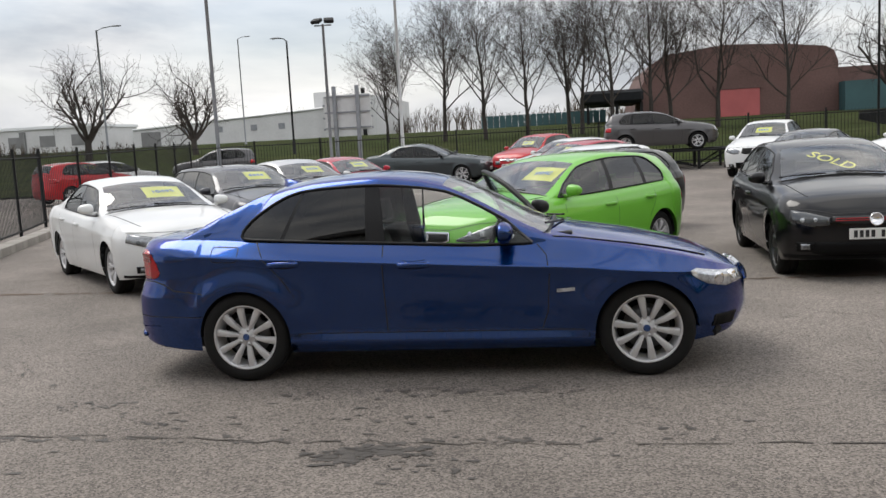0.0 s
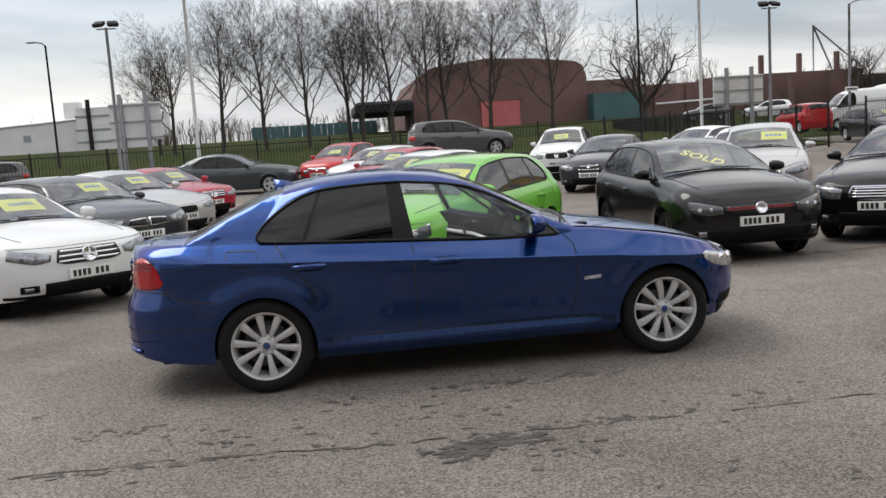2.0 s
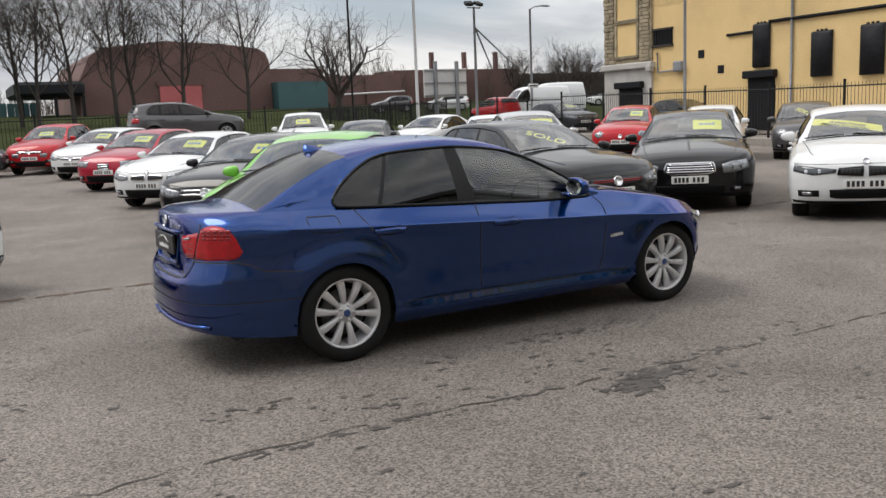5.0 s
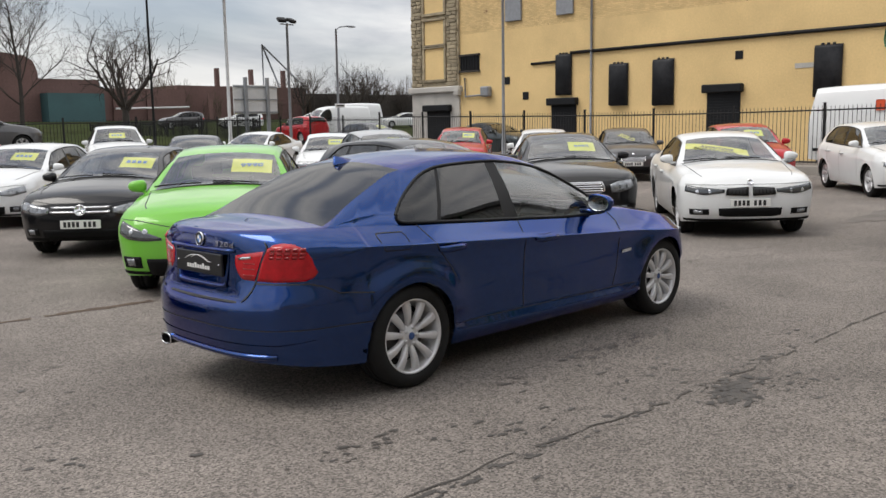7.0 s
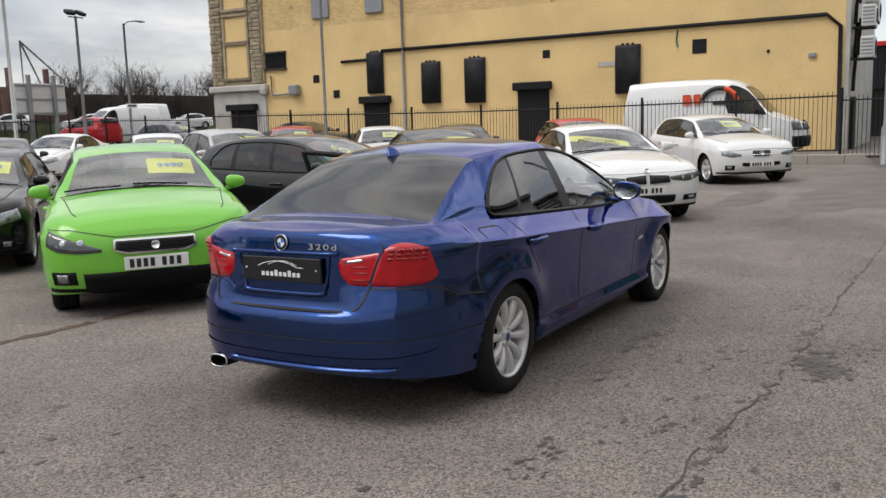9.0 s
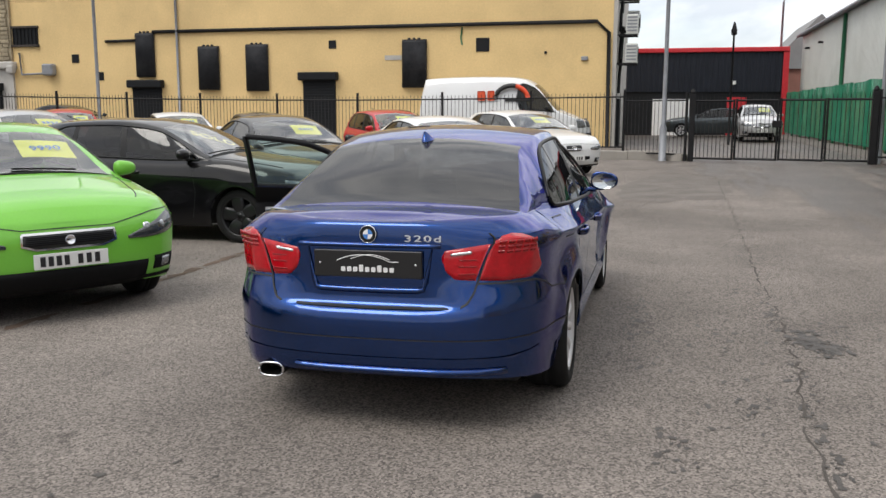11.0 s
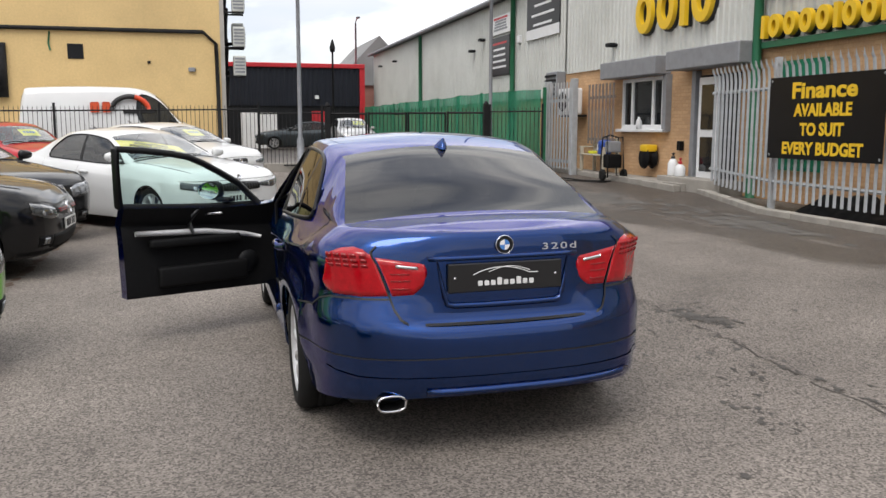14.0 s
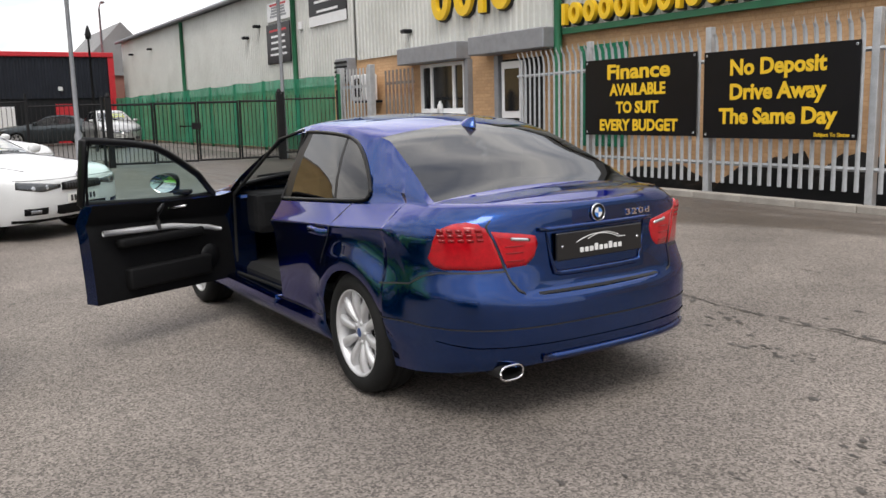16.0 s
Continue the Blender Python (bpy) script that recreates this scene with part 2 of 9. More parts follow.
def course_material(name, col, joint, w, h, axis, rough=0.85, amount=1.0, bump=0.6, col2=None):
    """Brickwork seen from afar: courses of w by h metres on a wall that runs along the axis x or y."""
    m = mat(name, col, rough, var=0.2, scale=0.8, fine=30.0)
    n, l = m.node_tree.nodes, m.node_tree.links
    b = n["Principled BSDF"]
    src = b.inputs["Base Color"].links[0].from_socket
    co, sep, com, br = (n.new(k) for k in ("ShaderNodeTexCoord", "ShaderNodeSeparateXYZ", "ShaderNodeCombineXYZ", "ShaderNodeTexBrick"))
    l.new(co.outputs["Object"], sep.inputs["Vector"])
    l.new(sep.outputs["X" if axis == "x" else "Y"], com.inputs["X"])
    l.new(sep.outputs["Z"], com.inputs["Y"])
    l.new(com.outputs["Vector"], br.inputs["Vector"])
    br.inputs["Scale"].default_value = 1.0
    br.inputs["Brick Width"].default_value, br.inputs["Row Height"].default_value, br.inputs["Mortar Size"].default_value = w, h, 0.008
    br.inputs["Color1"].default_value, br.inputs["Color2"].default_value, br.inputs["Mortar"].default_value = (1, 1, 1, 1), (0.78, 0.76, 0.74, 1), (*joint, 1)
    mx = n.new("ShaderNodeMixRGB")
    mx.blend_type, mx.inputs["Fac"].default_value = "MULTIPLY", amount
    l.new(src, mx.inputs["Color1"])
    l.new(br.outputs["Color"], mx.inputs["Color2"])
    l.new(mx.outputs["Color"], b.inputs["Base Color"])
    bp = n.new("ShaderNodeBump")
    bp.inputs["Strength"].default_value, bp.inputs["Distance"].default_value, bp.invert = bump, 0.01, True
    l.new(br.outputs["Fac"], bp.inputs["Height"])
    l.new(bp.outputs["Normal"], b.inputs["Normal"])
    return m


M_ASPHALT = asphalt_material()
M_CONCRETE = mat("concrete", (0.3, 0.28, 0.25), 0.9, var=0.25, scale=2, fine=60, bump=0.4, dirt=(0.12, 0.11, 0.09), dirt_amt=0.6)
M_GRASS = mat("grass", (0.034, 0.044, 0.016), 1.0, var=0.5, scale=0.7, fine=25, bump=0.8, spec=0.02, dirt=(0.08, 0.07, 0.035), dirt_amt=0.4)
M_DAMP = mat("damp_asphalt", (0.105, 0.096, 0.087), 0.7, var=0.35, scale=2.5, fine=110, bump=0.4)
M_STAIN = mat("damp_stain", (0.062, 0.055, 0.049), 0.65, var=0.4, scale=5, fine=90, bump=0.4)
M_PATCH = mat("newer_asphalt", (0.138, 0.122, 0.108), 0.9, var=0.3, scale=2, fine=130, bump=0.5)
M_RUST = mat("rusty_track", (0.1, 0.068, 0.048), 0.95, var=0.4, scale=4, fine=60, bump=0.4)
M_CRACK = mat("crack", (0.075, 0.066, 0.058), 0.95, var=0.3)
M_BLACK = mat("black_steel", (0.014, 0.014, 0.015), 0.6, var=0.3, scale=3, spec=0.2)
M_RUBBER = mat("rubber", (0.011, 0.011, 0.011), 0.8, var=0.25, scale=9, bump=0.1, spec=0.25)
M_TRIM = mat("black_trim", (0.008, 0.008, 0.009), 0.4, var=0.1, spec=0.25)
M_PLASTIC = mat("dark_plastic", (0.006, 0.006, 0.0065), 0.65, var=0.2, scale=30, spec=0.15)
M_CABIN = mat("cabin_cloth", (0.011, 0.011, 0.012), 0.85, var=0.25, scale=20, bump=0.2, spec=0.2)
M_CABIN_GREY = mat("cabin_grey", (0.16, 0.155, 0.15), 0.8, var=0.15, scale=12)
M_UNDER = mat("underbody", (0.008, 0.008, 0.008), 0.9)
M_ALLOY = mat("silver_alloy", (0.58, 0.58, 0.59), 0.36, 0.35, var=0.06, scale=14)
M_ALLOY_DARK = mat("black_alloy", (0.02, 0.02, 0.022), 0.3, 0.3, var=0.1)
M_DISC = mat("brake_steel", (0.13, 0.13, 0.135), 0.45, 0.7, var=0.15, scale=20)
M_CHROME = mat("chrome", (0.72, 0.72, 0.74), 0.16, 1.0, var=0.04)
M_LAMP = mat("lamp_clear", (0.24, 0.25, 0.265), 0.18, 0.6, var=0.6, scale=18, coat=0.5)
M_LAMP_BRIGHT = mat("lamp_bright", (0.5, 0.52, 0.55), 0.15, 0.6, var=0.5, scale=26, coat=0.6)
M_LAMP_DARK = mat("lamp_dark", (0.06, 0.065, 0.07), 0.12, 0.4, var=0.3, scale=22, coat=1.0)
M_RED = mat("red_lens", (0.4, 0.003, 0.009), 0.25, 0.0, var=0.25, scale=30, fine=150, coat=1.0, spec=0.1)
M_RED_DARK = mat("red_lens_dark", (0.24, 0.003, 0.006), 0.3, 0.0, var=0.2, scale=24, coat=0.7, spec=0.1)
M_PLATE_W = mat("plate_white", (0.75, 0.75, 0.72), 0.4, var=0.05)
M_PLATE_K = mat("plate_black", (0.012, 0.012, 0.013), 0.3, var=0.1)
M_INK = mat("black_ink", (0.015, 0.015, 0.016), 0.5, var=0.1)
M_WHITE_INK = mat("white_ink", (0.72, 0.72, 0.72), 0.5, var=0.05)
M_BLUE_INK = mat("blue_ink", (0.03, 0.16, 0.5), 0.5, var=0.1)
M_TAG = mat("yellow_card", (0.72, 0.72, 0.04), 0.5, var=0.08, scale=5)
M_TAG_FADE = mat("yellow_film", (0.78, 0.74, 0.05), 0.5, var=0.12, scale=9)
M_PAPER = mat("paper", (0.75, 0.77, 0.78), 0.6, var=0.08)
M_GLASS = glass("clear_glass", (0.84, 0.87, 0.86), body=0.05)
M_GLASS_TINT = glass("tinted_glass", (0.035, 0.037, 0.04), body=0.08, gain=0.5)
M_GLASS_REAR = glass("tinted_rear_glass", (0.05, 0.053, 0.056), body=0.02, gain=0.5)
M_GLASS_MID = glass("smoked_glass", (0.2, 0.215, 0.215), body=0.05, gain=0.5)
M_GLASS_DOOR = glass("greenish_glass", (0.66, 0.84, 0.8), body=0.05, gain=0.6)
M_MIRROR = mat("mirror_glass", (0.62, 0.65, 0.66), 0.03, 1.0, var=0.0)


# ---- mesh helpers ----
def make_mesh(name, verts, faces, smooth=False, weld=0.0):
    me = bpy.data.meshes.new(name)
    me.from_pydata([tuple(map(float, v)) for v in verts], [], faces)
    if weld:
        bm = bmesh.new()
        bm.from_mesh(me)
        bmesh.ops.remove_doubles(bm, verts=bm.verts, dist=weld)
        bmesh.ops.dissolve_degenerate(bm, edges=bm.edges, dist=1e-5)
        bm.to_mesh(me)
        bm.free()
    if smooth:
        me.shade_smooth()
    me.update()
    return me


def part(name, data, material, parent=None, label="", m=None):
    """Links a mesh (or a bmesh) as one object, under a thing or a part where one is given."""
    if isinstance(data, bmesh.types.BMesh):
        me = bpy.data.meshes.new(name)
        data.to_mesh(me)
        data.free()
        data = me
    if material and not data.materials:
        data.materials.append(material)
    ob = new(name, data)
    if m is not None:
        ob.matrix_basis = m
    if parent:
        ob.parent = parent
    if label:
        ob["label"] = label
    return ob


def thing(name, label, category, m=None, group="", kind=""):
    ob = new(name)
    ob.empty_display_size = 0.1
    if m is not None:
        ob.matrix_basis = m
    return tagged(ob, label, category, group, kind)


def box_mesh(name, lo, hi, bevel=0.0, seg=1, smooth=False):
    (x0, y0, z0), (x1, y1, z1) = lo, hi
    bm = bmesh.new()
    v = [bm.verts.new(p) for p in ((x0, y0, z0), (x1, y0, z0), (x1, y1, z0), (x0, y1, z0), (x0, y0, z1), (x1, y0, z1), (x1, y1, z1), (x0, y1, z1))]
    for f in ((0, 3, 2, 1), (4, 5, 6, 7), (0, 1, 5, 4), (1, 2, 6, 5), (2, 3, 7, 6), (3, 0, 4, 7)):
        bm.faces.new([v[i] for i in f])
    if bevel:
        bmesh.ops.bevel(bm, geom=bm.edges[:], offset=bevel, segments=seg, affect="EDGES", profile=0.6)
    me = bpy.data.meshes.new(name)
    bm.to_mesh(me)
    bm.free()
    if smooth:
        me.shade_smooth()
    return me


def join_meshes(name, meshes, smooth=False):
    bm = bmesh.new()
    for me in meshes:
        bm.from_mesh(me)
        bpy.data.meshes.remove(me)
    me = bpy.data.meshes.new(name)
    bm.to_mesh(me)
    bm.free()
    if smooth:
        me.shade_smooth()
    return me


def tube(pts, radii, sides=8, cap=True):
    """Vertices and faces of a round rod through the points."""
    verts, faces = [], []
    pts = [Vector(p) for p in pts]
    for i, p in enumerate(pts):
        d = (pts[min(i + 1, len(pts) - 1)] - pts[max(i - 1, 0)]).normalized()
        a = d.cross(Vector((0, 0, 1)) if abs(d.z) < 0.9 else Vector((1, 0, 0))).normalized()
        b = d.cross(a)
        for k in range(sides):
            t = 2 * math.pi * k / sides
            verts.append(p + radii[i] * (math.cos(t) * a + math.sin(t) * b))
    for i in range(len(pts) - 1):
        for k in range(sides):
            k2 = (k + 1) % sides
            faces.append((i * sides + k, i * sides + k2, (i + 1) * sides + k2, (i + 1) * sides + k))
    if cap:
        faces.append(tuple(range(sides)))
        faces.append(tuple((len(pts) - 1) * sides + k for k in reversed(range(sides))))
    return verts, faces


def rod(name, pts, r, sides=8, smooth=True):
    radii = r if isinstance(r, (list, tuple)) else [r] * len(pts)
    return make_mesh(name, *tube(pts, radii, sides), smooth=smooth)


def lathe(name, prof, sides=32, smooth=True):
    """Turns a profile of (radius, along) about the y axis."""
    verts, faces = [], []
    for r, a in prof:
        for k in range(sides):
            t = 2 * math.pi * k / sides
            verts.append((r * math.cos(t), a, r * math.sin(t)))
    for i in range(len(prof) - 1):
        for k in range(sides):
            k2 = (k + 1) % sides
            faces.append((i * sides + k, i * sides + k2, (i + 1) * sides + k2, (i + 1) * sides + k))
    return make_mesh(name, verts, faces, smooth)


def text_mesh(text, size, depth=0.003, bold=0.0, align="CENTER", spacing=1.0):
    cu = bpy.data.curves.new("writing", "FONT")
    cu.body, cu.size, cu.extrude, cu.align_x, cu.offset, cu.space_character = text, size, depth, align, bold, spacing
    cu.resolution_u = 3
    ob = bpy.data.objects.new("writing", cu)
    scene.collection.objects.link(ob)
    me = bpy.data.meshes.new_from_object(ob.evaluated_get(bpy.context.evaluated_depsgraph_get()))
    bpy.data.objects.remove(ob)
    bpy.data.curves.remove(cu)
    return me


def smooth_curve(pts):
    """Monotone cubic through points of (x, value)."""
    p = sorted(pts)
    x, y = np.array([a for a, _ in p], float), np.array([b for _, b in p], float)
    h, d = np.diff(x), np.diff(y) / np.diff(x)
    m = np.zeros(len(x))
    m[0], m[-1] = d[0], d[-1]
    for i in range(1, len(x) - 1):
        if d[i - 1] * d[i] > 0:
            w1, w2 = 2 * h[i] + h[i - 1], h[i] + 2 * h[i - 1]
            m[i] = (w1 + w2) / (w1 / d[i - 1] + w2 / d[i])

    def at(v):
        v = min(max(v, x[0]), x[-1])
        i = min(int(np.searchsorted(x, v, "right")) - 1, len(x) - 2)
        t = (v - x[i]) / h[i]
        return float((1 + 2 * t) * (1 - t) ** 2 * y[i] + t * (1 - t) ** 2 * h[i] * m[i] + t * t * (3 - 2 * t) * y[i + 1] + t * t * (t - 1) * h[i] * m[i + 1])

    return at


def ground_z(x, y):
    """Height of the yard: it falls gently from the shop to the drain, then rises to the far fences."""
    def soft(v):
        return 0.5 * (v + math.sqrt(v * v + 1.5))
    x, y = min(max(x, -30), 22), min(max(y, -9), 29)
    return -0.0131 * (y - soft(y - 7)) + 0.0147 * soft(y - 12) + 0.011 * soft(x - 6)


def on_ground(x, y, heading, lift=0.0):
    """Pose on the yard with the local x axis along the heading."""
    e = 0.7
    n = Vector((ground_z(x - e, y) - ground_z(x + e, y), ground_z(x, y - e) - ground_z(x, y + e), 2 * e)).normalized()
    f = Vector((math.cos(radians(heading)), math.sin(radians(heading)), 0))
    f = (f - n * f.dot(n)).normalized()
    l = n.cross(f)
    r = Matrix((f, l, n)).transposed().to_4x4()
    return Matrix.Translation((x, y, ground_z(x, y) + lift)) @ r


# ---- cars ----
def wheel_meshes(r, rim_r, width, style):
    """Tyre, rim and hub of a wheel whose outer face looks along +y, centred on the axle."""
    h = width / 2
    tyre = lathe("tyre", [(rim_r - 0.005, -h * 0.9), (rim_r + 0.012, -h), (r - 0.03, -h), (r - 0.006, -h * 0.82), (r, -h * 0.6), (r, -h * 0.22), (r - 0.008, -h * 0.2), (r - 0.008, -h * 0.12), (r, -h * 0.1), (r, h * 0.1), (r - 0.008, h * 0.12), (r - 0.008, h * 0.2), (r, h * 0.22), (r, h * 0.6), (r - 0.006, h * 0.82), (r - 0.03, h), (rim_r + 0.012, h), (rim_r - 0.005, h * 0.9)], 40)
    lip = lathe("rim", [(rim_r - 0.02, -h * 0.8), (rim_r, -h * 0.8), (rim_r, h * 0.88), (rim_r - 0.004, h * 0.92), (rim_r - 0.013, h * 0.9), (rim_r - 0.02, h * 0.7), (rim_r - 0.035, h * 0.3), (rim_r - 0.04, -h * 0.6)], 40)
    disc = lathe("brake_disc", [(0.05, h * 0.1), (rim_r * 0.66, h * 0.1), (rim_r * 0.66, 0.0), (0.05, 0.0)], 28)
    back = lathe("wheel_back", [(0.0, -h * 0.3), (rim_r - 0.02, -h * 0.3)], 24)
    spokes_v, spokes_f = [], []
    count, split, w0, w1 = {"ten": (10, 0.0, 0.0145, 0.029), "five": (5, 0.0, 0.045, 0.05), "twin": (5, 0.19, 0.016, 0.02), "hole": (5, 0.0, 0.075, 0.085), "seven": (7, 0.1, 0.014, 0.02), "steel": (12, 0.0, 0.03, 0.04)}[style]
    for k in range(count):
        for s in ((-split, split) if split else (0,)):
            t = 2 * math.pi * k / count + s * 0.6 + 0.16
            t1 = t + s * 0.75
            r0, r1 = 0.055, rim_r - 0.018
            n = 5
            base = len(spokes_v)
            for i in range(n + 1):
                f = i / n
                rr, a, w = r0 + (r1 - r0) * f, t + (t1 - t) * f, w0 + (w1 - w0) * f
                y = h * (0.62 + 0.22 * math.sin(f * 2.4))
                cx, cz, px, pz = rr * math.cos(a), rr * math.sin(a), -math.sin(a), math.cos(a)
                for o, yy in ((-1, y - 0.03), (-0.82, y - 0.004), (-0.5, y), (0.5, y), (0.82, y - 0.004), (1, y - 0.03)):
                    spokes_v.append((cx + px * w * o, yy, cz + pz * w * o))
            for i in range(n):
                for j in range(5):
                    q = base + i * 6 + j
                    spokes_f.append((q, q + 6, q + 7, q + 1))
    hub = lathe("hub_cap", [(0.074, h * 0.4), (0.07, h * 0.58), (0.056, h * 0.64), (0.034, h * 0.66), (0.031, h * 0.7), (0.0, h * 0.7)], 24)
    spokes = make_mesh("spokes", spokes_v, spokes_f, True)
    bolts = []
    for k in range(5):
        t = 2 * math.pi * (k + 0.5) / 5
        me = lathe("bolt", [(0.011, h * 0.5), (0.011, h * 0.705), (0.0, h * 0.705)], 10)
        me.transform(Matrix.Translation((0.05 * math.cos(t), 0, 0.05 * math.sin(t))))
        bolts.append(me)
    badge = lathe("wheel_badge", [(0.024, h * 0.722), (0.022, h * 0.735), (0.0, h * 0.738)], 20)
    return {"tyre": tyre, "rim": join_meshes("rim", [lip, spokes, hub, *bolts], True), "disc": disc, "back": back, "badge": badge}


WHEEL_SETS = {}


def add_wheels(root, S):
    key = (S["wr"], S["rim"], S["wheel"], S["ww"])
    if key not in WHEEL_SETS:
        WHEEL_SETS[key] = wheel_meshes(*[S["wr"], S["rim"], S["ww"], S["wheel"]])
    ms = WHEEL_SETS[key]
    alloy = S.get("alloy", M_ALLOY)
    for sx in (1, -1):
        for sy in (1, -1):
            m = pose(sx * S["wb"] / 2, sy * (S["W"] - S["ww"] / 2 - S.get("inset", 0.045)), S["wr"], 0, 0, 0 if sy > 0 else 180)
            if sx > 0 and S.get("steer"):
                m = m @ pose(0, 0, 0, 0, 0, S["steer"])
            w = part("wheel", ms["tyre"], M_RUBBER, root, "black rubber tyre", m=m)
            part("rim", ms["rim"], None, w, "cast alloy rim")
            part("brake_disc", ms["disc"], None, w, "grey steel brake disc")
            part("wheel_back", ms["back"], None, w)
            part("wheel_badge", ms["badge"], None, w)
    for k, mm in (("rim", alloy), ("disc", M_DISC), ("back", M_UNDER), ("badge", S.get("wheel_badge", M_PLASTIC))):
        if not ms[k].materials:
            ms[k].materials.append(mm)


class Shell:
    """The outer form of a car: x forward from the middle of the wheelbase, y to its left, z up from the road."""

    def __init__(self, S):
        self.S = S
        self.xF, self.xR, self.W = S["xF"], S["xR"], S["W"]
        self.aF, self.aR, self.nF, self.nR = S.get("aF", 0.54), S.get("aR", 0.56), S.get("nF", 3.3), S.get("nR", 3.1)
        self.belt, self.top = smooth_curve(S["belt"]), smooth_curve(S["top"])
        if "tail_out" in S:
            self.tail_out = smooth_curve(S["tail_out"])
        self.nose, self.tail = smooth_curve(S["nose"]), smooth_curve(S["tail"])
        self.sect = smooth_curve(S.get("sect", [(0, 0.925), (0.1, 0.955), (0.2, 0.965), (0.42, 0.985), (0.66, 1.0), (0.8, 0.985), (0.93, 0.945), (1.0, 0.885)]))
        self.keys = S["keys"]
        kx = [(k[0], k[1]) for k in self.keys]
        self.xr_of = smooth_lin(kx)
        self.columns()

    def plan(self, x):
        if x > self.xF - self.aF:
            u = min((x - self.xF + self.aF) / self.aF, 1)
            return self.W * (1 - u**self.nF) ** (1 / self.nF)
        if x < self.xR + self.aR:
            u = min((self.xR + self.aR - x) / self.aR, 1)
            return self.W * (1 - u**self.nR) ** (1 / self.nR)
        return self.W * (1 - 0.006 * x * x / 2)

    def plan_x(self, y, front):
        """x on the end faces at a given half width."""
        f = min(abs(y) / self.W, 1)
        n = self.nF if front else self.nR
        u = (1 - f**n) ** (1 / n)
        return self.xF - self.aF + self.aF * u if front else self.xR + self.aR - self.aR * u

    def columns(self):
        S = self.S
        ends = [0, 0.14, 0.28, 0.42, 0.56, 0.68, 0.78]
        xf, xr = self.plan_x(0.8 * self.W, True), self.plan_x(0.8 * self.W, False)
        hard = [k[0] for k in self.keys] + S.get("cuts", [])
        ks = sorted(self.keys)
        kb, kr = [k[0] for k in ks], [k[1] for k in ks]
        hard += [float(np.interp(v, kr, kb)) for v in (*S["head"], *S["rear_head"])]
        hard += [float(v) for a, b in ((kb[-2], kb[-1]), (kb[0], kb[1])) for v in np.linspace(a, b, 7)[1:-1]]
        for xc in (S["wb"] / 2, -S["wb"] / 2):
            R = S["arch"]
            hard += [xc + R * math.cos(t) for t in np.linspace(0, math.pi, 19)] + [xc - R - 0.006, xc + R + 0.006]
        xs = sorted(h for h in hard if xr + 0.01 < h < xf - 0.01)
        for v in np.linspace(xr, xf, 42):
            if all(abs(v - h) > 0.035 for h in xs):
                xs.append(float(v))
        xs = sorted(set(xs), reverse=True)
        keep = [xs[0]]
        for v in xs[1:]:
            if keep[-1] - v > 0.0045:
                keep.append(v)
        cols = [(self.plan_x(f * self.W, True), f * self.W) for f in ends] + [(x, self.plan(x)) for x in keep] + [(self.plan_x(f * self.W, False), f * self.W) for f in reversed(ends)]
        self.cols = cols

    def bottom(self, x):
        S = self.S
        z = S["clear"] + S.get("lift_ends", 0.05) * max(0, (abs(x) - 1.2)) ** 2
        for xc in (S["wb"] / 2, -S["wb"] / 2):
            d = x - xc
            if abs(d) <= S["arch"] + 1e-6:
                z = max(z, S["wr"] + S.get("arch_up", 0.0) + math.sqrt(max(S["arch"] ** 2 - d * d, 0)))
        return z

    def at(self, x, y, z):
        """Outer surface of the lower body for a plan point (x, y) and a height."""
        S = self.S
        top = self.belt(x)
        f = min(max((z - S["clear"]) / (top - S["clear"]), 0), 1)
        wf = min(max((x - self.xF + self.aF) / self.aF, 0), 1) ** 1.3
        wr = min(max((self.xR + self.aR - x) / self.aR, 0), 1) ** 1.3
        if S.get("crease_sect"):
            c = self.crease(x)
            f = 0.8 * min(max((z - S["clear"]) / (c - S["clear"]), 0), 1) if z < c else 0.8 + 0.2 * min((z - c) / (top - c), 1)
        m = self.sect(f)
        if S.get("crease_sect") and f < 0.2:
            w = min(max((abs(x) - 1.5) / 0.25, 0), 1)
            m += (0.945 - m) * w
        crease = S.get("crease_out", 0.006) * math.exp(-(((z - self.crease(x)) / 0.03) ** 2))
        Y = y * m + crease * min(1, y / self.W)
        if y > 0.45 * self.W:
            for xc in (S["wb"] / 2, -S["wb"] / 2):
                d = math.hypot(x - xc, z - S["wr"]) - S["arch"] - S.get("flare_at", 0.0)
                Y += S.get("flare", 0.016) * math.exp(-((d / S.get("flare_w", 0.06)) ** 2)) * (min(max((z - 0.24) / 0.22, 0), 1) if "flare_at" in S else 1)
            if "shoulder_in" in S:
                w = min(max((-0.9 - x) / 0.85, 0), 1)
                u = min(max((z - c) / (top - c), 0), 1) if S.get("crease_sect") else 0
                Y -= S["shoulder_in"] * w * w * (3 - 2 * w) * u ** 1.5
            if "tail_in" in S:
                w = min(max((-1.25 - x) / 0.75, 0), 1)
                Y -= S["tail_in"] * w * w * (3 - 2 * w) * min(max((z - 0.63) / 0.105, 0), 1)
            if "bumper_out" in S:
                Y += S["bumper_out"] * min(max((-1.72 - x) / 0.16, 0), 1) * min(max((0.645 - z) / 0.04, 0), 1)
        if "tail_taper" in S:
            w = min(max((-1.15 - x) / 0.75, 0), 1)
            Y *= 1 - S["tail_taper"] * w * w * (3 - 2 * w)
        tail = self.tail(z)
        if "tail_out" in S:
            k = min(max((y - 0.43) / 0.06, 0), 1)
            tail += (self.tail_out(z) - tail) * k * k * (3 - 2 * k)
